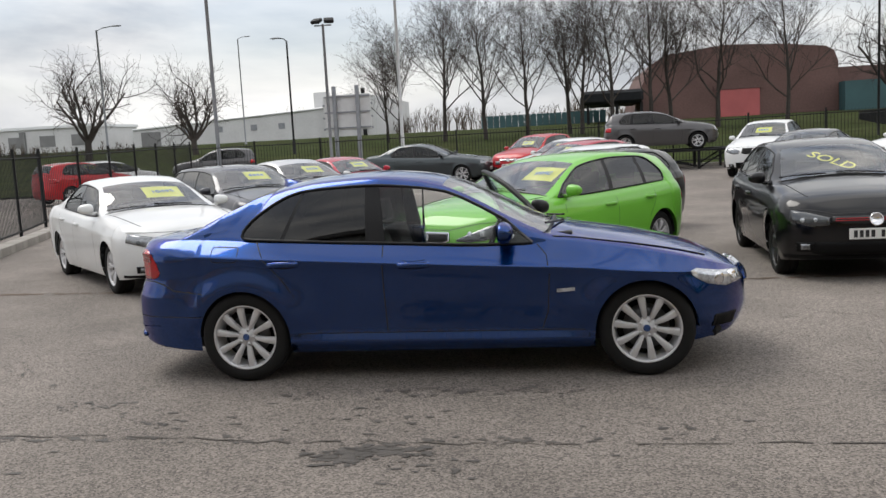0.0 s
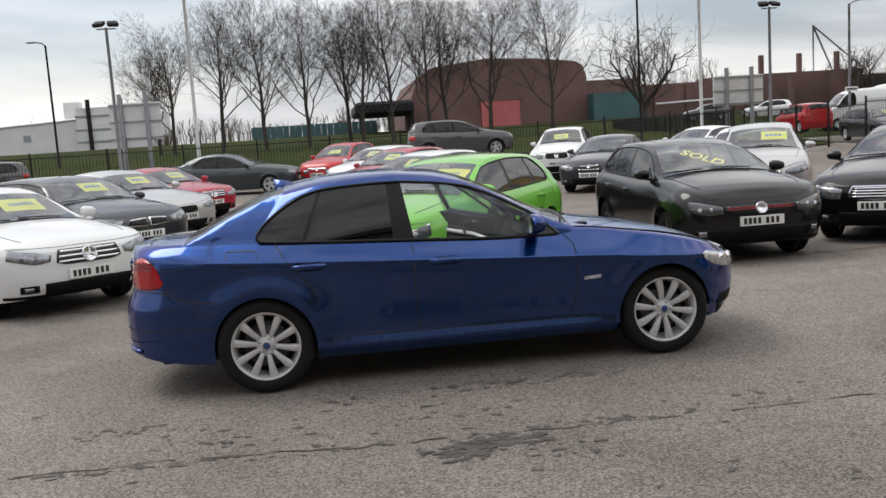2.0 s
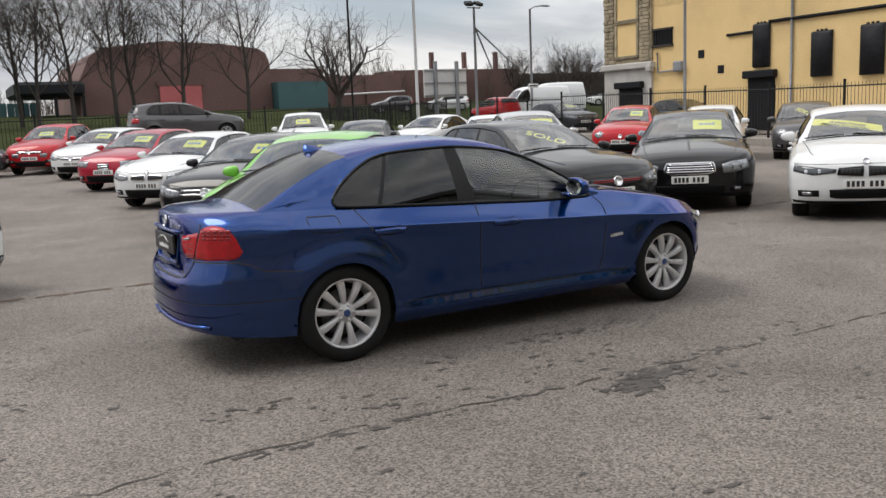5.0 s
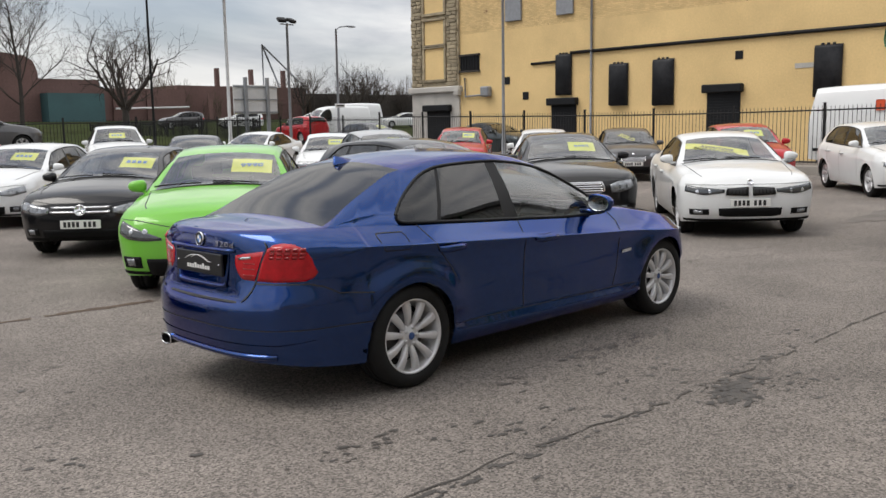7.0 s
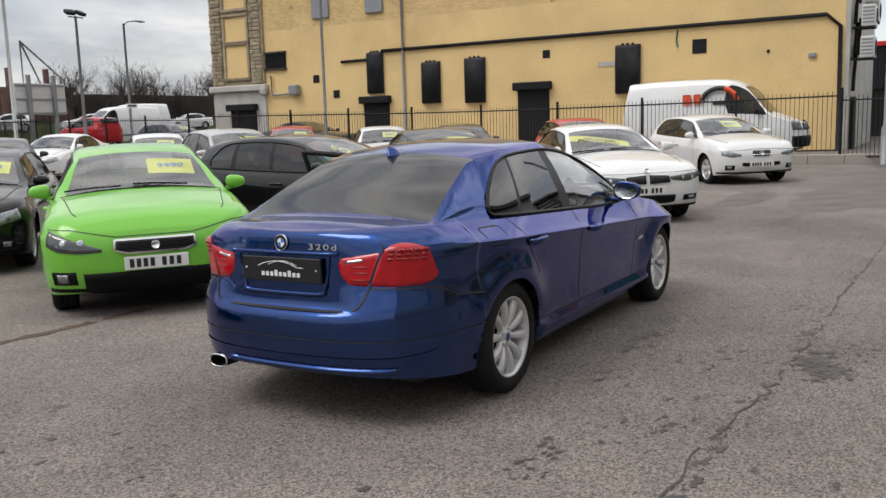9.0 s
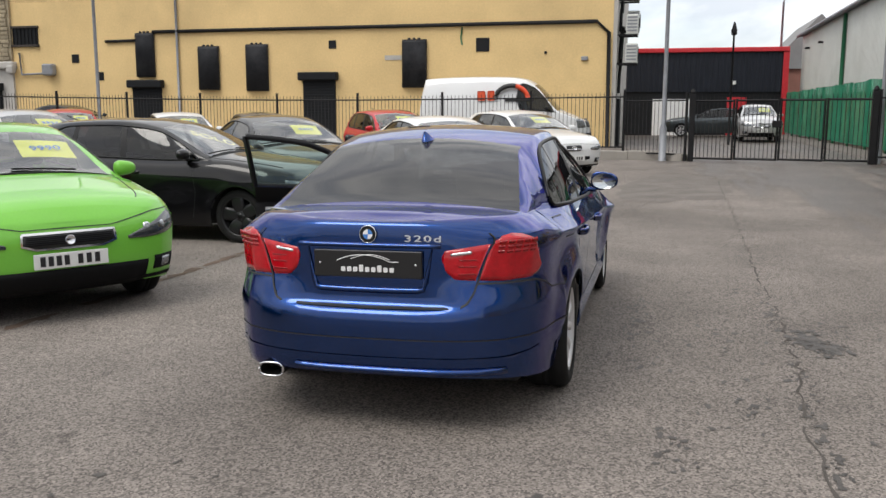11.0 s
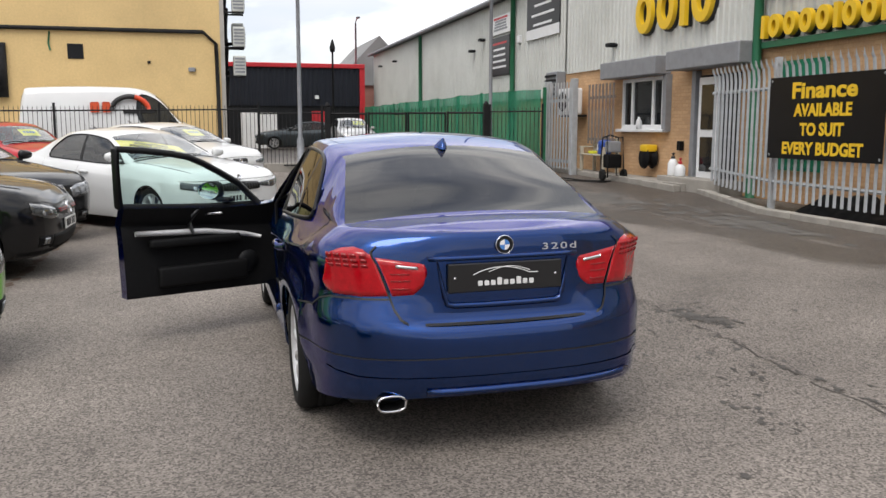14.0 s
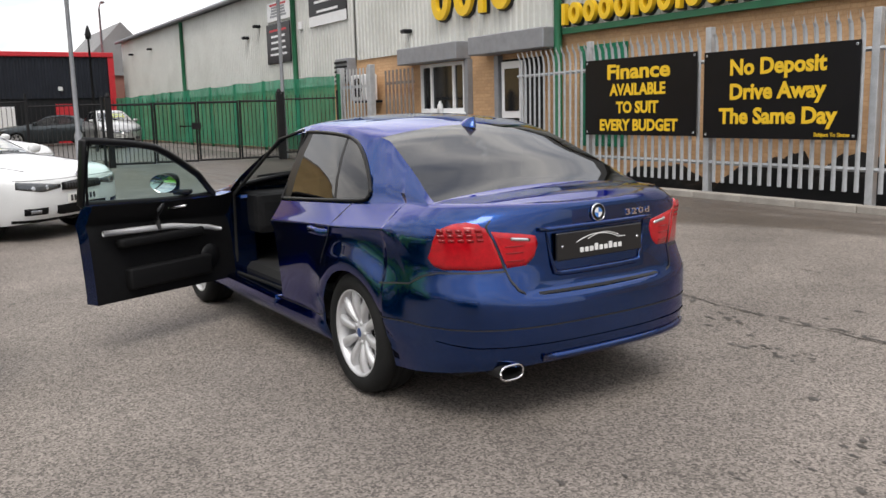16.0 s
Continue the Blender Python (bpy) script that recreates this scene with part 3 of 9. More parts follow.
        return Vector((x + wf * self.nose(z) + wr * tail, Y, z))

    def crease(self, x):
        c = self.S["crease"]
        return min(c[0] + (c[1] - c[0]) * (self.xF - x) / (self.xF - self.xR), self.belt(x) - 0.07)

    def rows(self, x):
        b, c, t = self.bottom(x), self.crease(x), self.belt(x)
        c = max(c, b + 0.06)
        if "tail_levels" in self.S:
            low = [b + (c - b) * f for f in (0, 0.05, 0.1, 0.15, 0.2, 0.27, 0.34, 0.42, 0.5, 0.57, 0.64, 0.71, 0.78, 0.84, 0.9, 0.95, 0.98, 1)]
            up = [c + (t - c) * f for f in (0.04, 0.1, 0.22, 0.38, 0.55, 0.72, 0.86, 0.95, 1)]
            w = min(max((-1.74 - x) / 0.2, 0), 1)
            fixed = [min(max(z, b), t) for z in self.S["tail_levels"]]
            fixed[0], fixed[-1] = b, t
            return [p + (q - p) * w for p, q in zip(low + up, fixed)]
        low = [b + (c - b) * f for f in (0, 0.13, 0.3, 0.48, 0.66, 0.82, 0.93, 1)]
        up = [c + (t - c) * f for f in (0.12, 0.35, 0.6, 0.78, 0.91, 1)]
        return low + up

    def end(self, s, z, front=True):
        """Surface point at the arc length s from the middle of the nose or tail, at a height; s < 0 is the right side."""
        if not hasattr(self, "arc"):
            self.arc = {}
        if front not in self.arc:
            c = self.cols if front else self.cols[::-1]
            d = [0.0]
            for a, b in zip(c, c[1:]):
                d.append(d[-1] + math.hypot(a[0] - b[0], a[1] - b[1]))
            self.arc[front] = (np.array(d), np.array([p[0] for p in c]), np.array([p[1] for p in c]))
        d, X, Y = self.arc[front]
        a = abs(s)
        p = self.at(float(np.interp(a, d, X)), float(np.interp(a, d, Y)), z)
        if s < 0:
            p.y = -p.y
        return p

    def end_normal(self, s, z, front=True):
        e = 0.01
        a, b = self.end(s + e, z, front) - self.end(s - e, z, front), self.end(s, z + e, front) - self.end(s, z - e, front)
        n = a.cross(b).normalized()
        p = self.end(s, z, front)
        return n if n.dot(Vector((p.x * 0.6, p.y, 0))) > 0 else -n

    def side(self, x, z, sgn):
        """Point and outward normal of the flank at x and z."""
        y = self.plan(x)
        p = self.at(x, y, z)
        e = 0.02
        a, b = self.at(x + e, self.plan(x + e), z) - self.at(x - e, self.plan(x - e), z), self.at(x, y, z + e) - self.at(x, y, z - e)
        n = b.cross(a).normalized()
        if n.y < 0:
            n = -n
        return Vector((p.x, sgn * p.y, p.z)), Vector((n.x, sgn * n.y, n.z))

    def roof_edge(self, xb):
        """Upper rail of the cabin over the column xb."""
        S = self.S
        xr = self.xr_of(xb)
        k0, k1 = self.keys[0], self.keys[-1]
        if not hasattr(self, "rail"):
            ys, dz = [], []
            for xbk, xrk, yk, dk in self.keys:
                p = self.at(xbk, self.plan(xbk), self.belt(xbk))
                ys.append((xrk, p.y if yk is None else yk))
                dz.append((xrk, self.top(xrk) - p.z if dk is None else dk))
            self.rail = (smooth_lin(ys), smooth_lin(dz))
        return Vector((xr, self.rail[0](xr), self.top(xr) - self.rail[1](xr)))


def smooth_lin(pts):
    p = sorted(pts)
    x, y = [a for a, _ in p], [b for _, b in p]
    return lambda v: float(np.interp(v, x, y))


def shell_parts(S):
    """All outer faces of a car, sorted by what they are: {tag: [faces]}, as corner points, for both sides."""
    sh = Shell(S)
    faces = {}

    def add(tag, q, sgn):
        pts = [Vector((p.x, p.y * sgn, p.z)) for p in q]
        faces.setdefault(tag, []).append(pts[::-1] if sgn > 0 else pts)

    cols = sh.cols
    low = [[sh.at(x, y, z) for z in sh.rows(x)] for x, y in cols]
    cabin = [i for i, (x, y) in enumerate(cols) if y >= 0.75 * sh.W and sh.keys[-1][0] - 1e-6 <= x <= sh.keys[0][0] + 1e-6]
    i0, i1 = cabin[0], cabin[-1]
    wins = [list(w) for w in S["windows"]]
    if "dlo" in S:
        w_lo, w_hi = smooth_curve(S["dlo"][0]), smooth_curve(S["dlo"][1])
    else:
        wins[0][0] = S["keys"][0][0] - 0.16
        end = wins[-1][1]
        w_lo = smooth_curve([(end - 0.01, 0.34), (end + 0.03, 0.14), (end + 0.09, 0.04), (wins[0][0], 0.03)])
        w_hi = smooth_curve([(end - 0.01, 0.38), (end + 0.04, 0.6), (end + 0.14, 0.8), (end + 0.35, 0.89), (wins[0][0], 0.89)])
    sh.wins = wins
    k0, k1 = S["keys"][0][0], S["keys"][-1][0]
    glass_edge = smooth_lin(S.get("glass_edge", [(S["xF"], 0.1), (k0, 0.12), (S["head"][1], 0.07), (S["rear_head"][0], 0.06), (k1, 0.13), (S["xR"], 0.1)]))
    TK = [0, 0.14, 0.31, 0.5, 0.74, 1]
    edge, green = {}, {}
    for i, (x, y) in enumerate(cols):
        belt = low[i][-1]
        if i in range(i0, i1 + 1):
            e = sh.roof_edge(x)
            tall = min(1, max(0, (e.z - belt.z) / 0.25))
            green[i] = []
            h = max(e.z - belt.z, 0.01)
            f0 = min(max(w_lo(x), 0.008 / h), 0.9)
            f1 = max(min(w_hi(x), 1 - S.get("rail_w", 0.045) / h), f0 + 0.02)
            for f in (0, f0, f0 + (f1 - f0) * 0.33, f0 + (f1 - f0) * 0.67, f1, 1):
                p = belt.lerp(e, f)
                p.y += 0.085 * f * (1 - f) * tall
                green[i].append(p)
            edge[i] = e
        else:
            edge[i] = belt
    edge_cabin = set(range(i0, i1 + 1))
    deck = []
    for i, (x, y) in enumerate(cols):
        e = edge[i]
        flat = min(1.0, e.y / (0.45 * sh.W))
        flat = flat * flat * (3 - 2 * flat)
        lift = (sh.top(e.x if i in edge_cabin else x) - e.z) * flat
        t1 = glass_edge(e.x)
        deck.append([Vector((e.x, e.y * (1 - t), e.z + lift * (1 - (1 - t) ** S.get("crown", 2.3)))) for t in [0] + [t1 + (1 - t1) * k for k in TK]])
    # rounded rails: pull the ridge between the side and the roof inwards
    for i in edge_cabin:
        if edge[i].z - low[i][-1].z > 0.08:
            soft_rail = edge[i] * 0.56 + green[i][4] * 0.22 + deck[i][1] * 0.22
            green[i][5] = deck[i][0] = soft_rail
    sh.green = [(cols[i][0], green[i]) for i in range(i0, i1 + 1)]
    head, rear_head = S["head"], S["rear_head"]
    door = S.get("open_door")
    for sgn in (1, -1):
        for i in range(len(cols) - 1):
            xm = (cols[i][0] + cols[i + 1][0]) / 2
            side_col = cols[i][1] > 0.75 * sh.W and cols[i + 1][1] > 0.75 * sh.W
            for j in range(len(low[i]) - 1):
                tag = "body"
                if door and sgn > 0 and side_col and door[1] < xm < door[0] and j >= 4:
                    tag = "door"
                elif S.get("sill_tag") and side_col and j == 0 and abs(xm) < S["wb"] / 2 - S["arch"]:
                    tag = "sill"
                add(tag, (low[i][j], low[i][j + 1], low[i + 1][j + 1], low[i + 1][j]), sgn)
            if i0 <= i < i1:
                first, last = wins[0][0], wins[-1][1]
                for j in range(5):
                    tag = "body"
                    if last < xm < first and j in (1, 2, 3):
                        inside = [n for n, (a, b) in enumerate(wins) if b < xm < a]
                        tag = f"window{inside[0]}" if inside else "pillar"
                    if door and sgn > 0 and door[1] < xm < door[0] and j < 4:
                        tag = {"body": "door" if j == 0 else "body", "pillar": "door_trim"}.get(tag, "door_glass")
                    add(tag if not tag.startswith("window") else tag + ("L" if sgn > 0 else "R"), (green[i][j], green[i][j + 1], green[i + 1][j + 1], green[i + 1][j]), sgn)
            for j in range(len(TK)):
                xa, xb = edge[i].x, edge[i + 1].x
                tag = "body"
                if i0 <= i < i1 and j >= 1:
                    if head[0] + 0.006 > xa and xb > head[1] - 0.006:
                        tag = "windscreen"
                    elif rear_head[0] + 0.006 > xa and xb > rear_head[1] - 0.006:
                        tag = "rear_window"
                    elif S.get("roof_tag") and head[1] >= xa and xb >= rear_head[0]:
                        tag = "roof_panel"
                add(tag, (deck[i][j], deck[i][j + 1], deck[i + 1][j + 1], deck[i + 1][j]), sgn)
    return sh, faces


def face_mesh(name, quads, smooth=True, weld=0.0006):
    verts, faces = [], []
    for q in quads:
        faces.append(tuple(range(len(verts), len(verts) + len(q))))
        verts += q
    return make_mesh(name, verts, faces, smooth, weld)


def end_patch(name, sh, s0, s1, lo, hi, front, material, parent, label="", out=0.008, n=10, rows=4, mid=0.004, slant0=0.0, slant1=0.0):
    """A lens, grille or panel laid on the nose or tail between the heights lo(s) and hi(s)."""
    lo_f, hi_f = (smooth_lin(v) if isinstance(v, list) else (lambda s, v=v: v) for v in (lo, hi))
    verts, faces = [], []
    for i in range(n + 1):
        s = s0 + (s1 - s0) * i / n
        a, b = lo_f(s), hi_f(s)
        for j in range(-1, rows + 2):
            f = min(max(j / rows, 0), 1)
            z = a + (b - a) * f
            s = s0 + (s1 - s0) * i / n + math.copysign(1, s1) * (f - 0.5) * (slant0 * (1 - i / n) + slant1 * i / n)
            nn = sh.end_normal(s, z, front)
            edge = j in (-1, rows + 1)
            rim_col = i in (0, n)
            o = -0.01 if edge else out + (0 if rim_col else mid * math.sin(math.pi * f))
            verts.append(sh.end(s, z, front) + nn * o)
    m = rows + 3
    for i in range(n):
        for j in range(m - 1):
            faces.append((i * m + j, (i + 1) * m + j, (i + 1) * m + j + 1, i * m + j + 1))
    for i in (0, n):
        ring = [i * m + j for j in range(m)]
        faces.append(tuple(ring))
    me = make_mesh(name, verts, faces, True)
    return part(name, me, material, parent, label)


def side_strip(name, sh, pts, width, material, parent, sgn, out=0.002, label=""):
    """A thin line on the flank through points of (x, z)."""
    verts, faces = [], []
    fine = []
    for (xa, za), (xb, zb) in zip(pts, pts[1:]):
        k = max(2, int(math.hypot(xa - xb, za - zb) / 0.06))
        fine += [(xa + (xb - xa) * i / k, za + (zb - za) * i / k) for i in range(k)]
    fine.append(pts[-1])
    for i, (x, z) in enumerate(fine):
        a, b = fine[max(i - 1, 0)], fine[min(i + 1, len(fine) - 1)]
        d = math.hypot(b[0] - a[0], b[1] - a[1]) or 1
        ox, oz = -(b[1] - a[1]) / d * width / 2, (b[0] - a[0]) / d * width / 2
        for k in (-1, 1):
            p, n = sh.side(x + k * ox, z + k * oz, sgn)
            verts.append(p + n * out)
    for i in range(len(fine) - 1):
        faces.append((2 * i, 2 * i + 1, 2 * i + 3, 2 * i + 2))
    return part(name, make_mesh(name, verts, faces, True), material, parent, label)


def end_strip(name, sh, pts, width, material, parent, front=False, out=0.002, label=""):
    """A thin line over the nose or tail through points of (arc length, height)."""
    fine = []
    for (a, za), (b, zb) in zip(pts, pts[1:]):
        k = max(2, int(math.hypot(a - b, za - zb) / 0.025))
        fine += [(a + (b - a) * i / k, za + (zb - za) * i / k) for i in range(k)]
    fine.append(pts[-1])
    verts, faces = [], []
    for i, (q, z) in enumerate(fine):
        a, b = fine[max(i - 1, 0)], fine[min(i + 1, len(fine) - 1)]
        d = math.hypot(b[0] - a[0], b[1] - a[1]) or 1
        ox, oz = -(b[1] - a[1]) / d * width / 2, (b[0] - a[0]) / d * width / 2
        n = sh.end_normal(q, z, front)
        for k in (-1, 1):
            verts.append(sh.end(q + k * ox, z + k * oz, front) + n * out)
    for i in range(len(fine) - 1):
        faces.append((2 * i, 2 * i + 1, 2 * i + 3, 2 * i + 2))
    return part(name, make_mesh(name, verts, faces, True), material, parent, label)


def mirror_mesh(r=1.0):
    """Shell of a door mirror, its foot at the origin, reaching along +y, glass looking along -x."""
    bm = bmesh.new()
    bmesh.ops.create_uvsphere(bm, u_segments=20, v_segments=12, radius=1)
    for v in bm.verts:
        x, y, z = v.co
        y, z = math.copysign(abs(y) ** 0.7, y), math.copysign(abs(z) ** 0.75, z)
        v.co = (max(x, -0.35) * 0.07 + 0.01, 0.145 + y * 0.1, 0.045 + z * 0.066 * (1 - 0.2 * y))
    foot = box_mesh("foot", (-0.02, -0.03, -0.035), (0.05, 0.09, 0.0), 0.01)
    bm.from_mesh(foot)
    bpy.data.meshes.remove(foot)
    bmesh.ops.scale(bm, vec=(r, r, r), verts=bm.verts)
    me = bpy.data.meshes.new("door_mirror")
    bm.to_mesh(me)
    bm.free()
    me.shade_smooth()
    return me


def handle_mesh():
    vs, fs = tube([(-0.105, 0.0, 0), (-0.085, 0.028, 0), (-0.03, 0.036, 0.002), (0.04, 0.036, 0.002), (0.085, 0.028, 0), (0.105, 0.0, 0)], [0.012, 0.013, 0.0135, 0.0135, 0.013, 0.012], 8)
    return make_mesh("door_handle", [(x, y, z * 1.55) for x, y, z in vs], fs, True)


def window_surround(sh, S, sgn, parent, span=None, r=0.011, material=None, close=True):
    """Black moulding round the side windows of one side."""
    last, first = span or (sh.wins[-1][1], sh.wins[0][0])
    if span is None and sgn > 0 and S.get("open_door"):
        first = S["open_door"][1]
    cols = [g for x, g in sh.green if last - 1e-4 <= x <= first + 1e-4]
    if len(cols) < 3:
        return
    out = Vector((0, 0.003, 0))
    low, high = [g[1] + out for g in cols], [g[4] + out for g in cols]
    path = low + high[::-1] + ([low[0]] if close else [])
    pts = [(p.x, p.y * sgn, p.z) for p in path]
    part("window_moulding", rod("window_moulding", pts, r, 6), material or S.get("win_trim", M_TRIM), parent)


SEAT = None


def seat_meshes():
    cushion = box_mesh("cushion", (-0.26, -0.25, 0.0), (0.26, 0.25, 0.17), 0.06, 3, True)
    back = box_mesh("backrest", (-0.09, -0.24, 0.0), (0.09, 0.24, 0.62), 0.06, 3, True)
    back.transform(pose(-0.27, 0, 0.1, 0, -16, 0))
    rest = box_mesh("head_rest", (-0.05, -0.13, 0.0), (0.05, 0.13, 0.17), 0.04, 3, True)
    rest.transform(pose(-0.48, 0, 0.74, 0, -10, 0))
    return join_meshes("seat", [cushion, back, rest], True)


HANDLE = handle_mesh()
MIRROR = mirror_mesh()


def build_car(name, label, S, m, group="cars parked on the lot"):
    """A whole car with its parts at the pose m, by the sheet S of its sizes and fittings."""
    global SEAT
    root = thing(name, label, "car", m, group)
    sh, faces = shell_parts(S)
    body_mat = S["paint"]
    part("body", face_mesh("body", faces.pop("body")), body_mat, root)
    if "sill" in faces:
        part("sill", face_mesh("sill", faces.pop("sill")), S["sill_tag"], root)
    if "roof_panel" in faces:
        part("roof_panel", face_mesh("roof_panel", faces.pop("roof_panel")), S["roof_tag"], root)
    part("windscreen", face_mesh("windscreen", faces.pop("windscreen")), M_GLASS_MID if S.get("dark_front") else M_GLASS, root)
    if "rear_window" in faces:
        part("rear_window", face_mesh("rear_window", faces.pop("rear_window")), S.get("rear_glass", M_GLASS_MID), root)
    if "pillar" in faces:
        groups = {}
        for q in faces.pop("pillar"):
            cx = sum(p.x for p in q) / 4
            k = min(range(len(S["windows"]) - 1), key=lambda n: abs((S["windows"][n][1] + S["windows"][n + 1][0]) / 2 - cx))
            groups.setdefault((k, q[0].y > 0), []).append(q)
        for key in sorted(groups):
            part("pillar_trim", face_mesh("pillar_trim", groups[key]), M_TRIM, root)
    for tag in sorted(k for k in faces if k.startswith("window")):
        mm = S.get("glass", [M_GLASS_MID] * 6)[int(tag[6])]
        part("side_window", face_mesh("side_window", faces.pop(tag)), mm, root)
    for sgn in (1, -1):
        window_surround(sh, S, sgn, root)
    # underside, arches and cabin
    L = S["xF"] - S["xR"]
    part("underbody", box_mesh("underbody", (S["xR"] + 0.25, -S["W"] * 0.8, S["clear"] + 0.02), (S["xF"] - 0.25, S["W"] * 0.8, S["clear"] + 0.2), 0.04), M_UNDER, root)
    for sx in (1, -1):
        for sy in (1, -1):
            R = S["arch"] + 0.004
            v, f = [], []
            for k in range(17):
                t = math.pi * k / 16
                for yy in (S["W"] * 0.55, S["W"] * 0.945):
                    v.append((sx * S["wb"] / 2 + R * math.cos(t), sy * yy, S["wr"] + S.get("arch_up", 0) + R * math.sin(t)))
            for k in range(16):
                f.append((2 * k, 2 * k + 1, 2 * k + 3, 2 * k + 2))
            f.append(tuple(2 * k for k in range(17)))
            part("wheel_arch", make_mesh("wheel_arch", v, f, True), M_UNDER, root)
    add_wheels(root, S)
    if SEAT is None:
        SEAT = seat_meshes()
        SEAT.materials.append(M_CABIN)
    sx0 = S.get("seat_x", 0.05)
    lift = S.get("seat_z", 0.3)
    for yy in (0.37, -0.37):
        part("front_seat", SEAT, None, root, m=pose(sx0, yy, lift))
        part("rear_seat", SEAT, None, root, m=pose(sx0 - 0.85, yy * 0.95, lift + 0.03))
    bz = S["belt_mid"]
    part("dashboard", box_mesh("dashboard", (S["dash"] - 0.15, -S["W"] * 0.76, bz - 0.32), (S["dash"] + 0.3, S["W"] * 0.76, bz - 0.035), 0.06, 2), M_CABIN, root)
    wheel = make_mesh("steering_wheel", *tube([(0, 0.18 * math.cos(t), 0.18 * math.sin(t)) for t in np.linspace(0, 2 * math.pi, 25)], [0.015] * 25, 6), smooth=True)
    part("steering_wheel", wheel, M_CABIN, root, m=pose(S["dash"] - 0.28, -0.37, bz - 0.06, 0, 22, 0))
    part("cabin_floor", box_mesh("cabin_floor", (S["xR"] + 0.35, -S["W"] * 0.78, 0.3), (S["dash"] + 0.4, S["W"] * 0.78, 0.34)), M_CABIN, root)
    # flanks
    for sgn in (1, -1):
        door = S.get("open_door") if sgn > 0 else None
        for hx, hz in S["handles"]:
            if door and door[1] < hx < door[0]:
                continue
            p, n = sh.side(hx, hz, sgn)
            part("door_handle", HANDLE, None, root, m=Matrix.Translation(p) @ pose(0, 0, 0, 0, 0, 0 if sgn > 0 else 180))
            # black strip painted in for the shade of the hollow behind the handle
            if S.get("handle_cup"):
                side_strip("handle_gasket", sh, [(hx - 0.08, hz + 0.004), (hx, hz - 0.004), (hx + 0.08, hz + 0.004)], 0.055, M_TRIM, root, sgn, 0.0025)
        for seam in S["seams"]:
            if door and any(abs(seam[0][0] - e) < 0.05 for e in door):
                continue
            side_strip("shut_line", sh, seam, 0.007, M_INK, root, sgn)
        for item in S.get("side_bits", []):
            nm, pts, wd, mm, lb = item
            side_strip(nm, sh, pts, wd, mm, root, sgn, 0.004, lb)
        if not door:
            mx, mz = S["mirror"]
            y0 = sh.plan(mx) * S.get("mirror_in", 0.9)
            mr = part("door_mirror", MIRROR, None, root, m=pose(mx, sgn * y0, mz) @ Matrix.Diagonal((1, sgn, 1, 1)))
            part("mirror_glass", lathe("mirror_glass", [(0, 0), (0.9, 0), (1, 0.02)], 20), M_MIRROR, mr, m=pose(-0.0185, 0.145, 0.045, 0, 0, 90) @ pose(0, 0, 0, -2) @ Matrix.Diagonal((0.088, 0.2, 0.056, 1)))
    if not HANDLE.materials:
        HANDLE.materials.append(None)
        MIRROR.materials.append(None)
    for c in root.children:
        if c.name.split(".")[0] in ("door_handle", "door_mirror"):
            c.material_slots[0].link = "OBJECT"
            c.material_slots[0].material = S.get("mirror_mat", body_mat) if c.name.startswith("door_mirror") else S.get("handle_mat", body_mat)
    # dark cowl under the windscreen, bonnet shut lines
    k0 = S["keys"][0][0]
    e = sh.at(k0, sh.plan(k0), sh.belt(k0))
    cowl = [(k0 - 0.012 - 0.05 * (v * v), v * e.y * 0.92, e.z + (sh.top(k0) - e.z) * (1 - abs(v * 0.92) ** S.get("crown", 2.3)) + 0.002) for v in np.linspace(-1, 1, 17)]
    part("cowl", rod("cowl", cowl, 0.016, 6), M_TRIM, root, "black cowl panel")
    for sgn in (1, -1):
        pts = []
        for k in range(15):
            x = k0 - 0.02 + (S["xF"] - 0.24 - k0) * k / 14
            e = sh.at(x, sh.plan(x), sh.belt(x))
            y = e.y * (0.9 - 0.12 * k / 14)
            t = 1 - y / e.y
            pts.append((e.x, sgn * y, e.z + (sh.top(x) - e.z) * (1 - (1 - t) ** 2.3) + 0.001))
        part("bonnet_seam", rod("bonnet_seam", pts, 0.0045, 5), M_INK, root)
    S["detail"](root, sh, S)
    return root, sh, faces


def plate(root, sh, z, front, material, ink, w=0.52, h=0.111, bars=True):
    """A number plate with its characters as plain bars."""
    a, b = sh.end(0, z, front), sh.end(0.24, z, front)
    x = (a.x + 0.006) if front else (a.x - 0.006)
    s = 1 if front else -1
    pl = part("number_plate", box_mesh("number_plate", (min(x, x + s * 0.014), -w / 2, z - h / 2), (max(x, x + s * 0.014), w / 2, z + h / 2), 0.003), material, root)
    if bars:
        xs = [-0.2, -0.145, -0.09, -0.035, 0.06, 0.12, 0.18]
        bar = box_mesh("plate_bar", (-0.001, -0.018, -0.036), (0.001, 0.018, 0.036))
        bar.materials.append(ink)
        for yy in xs:
            part("plate_bar", bar, None, pl, m=pose(x + s * 0.0155, yy, z))
    return pl


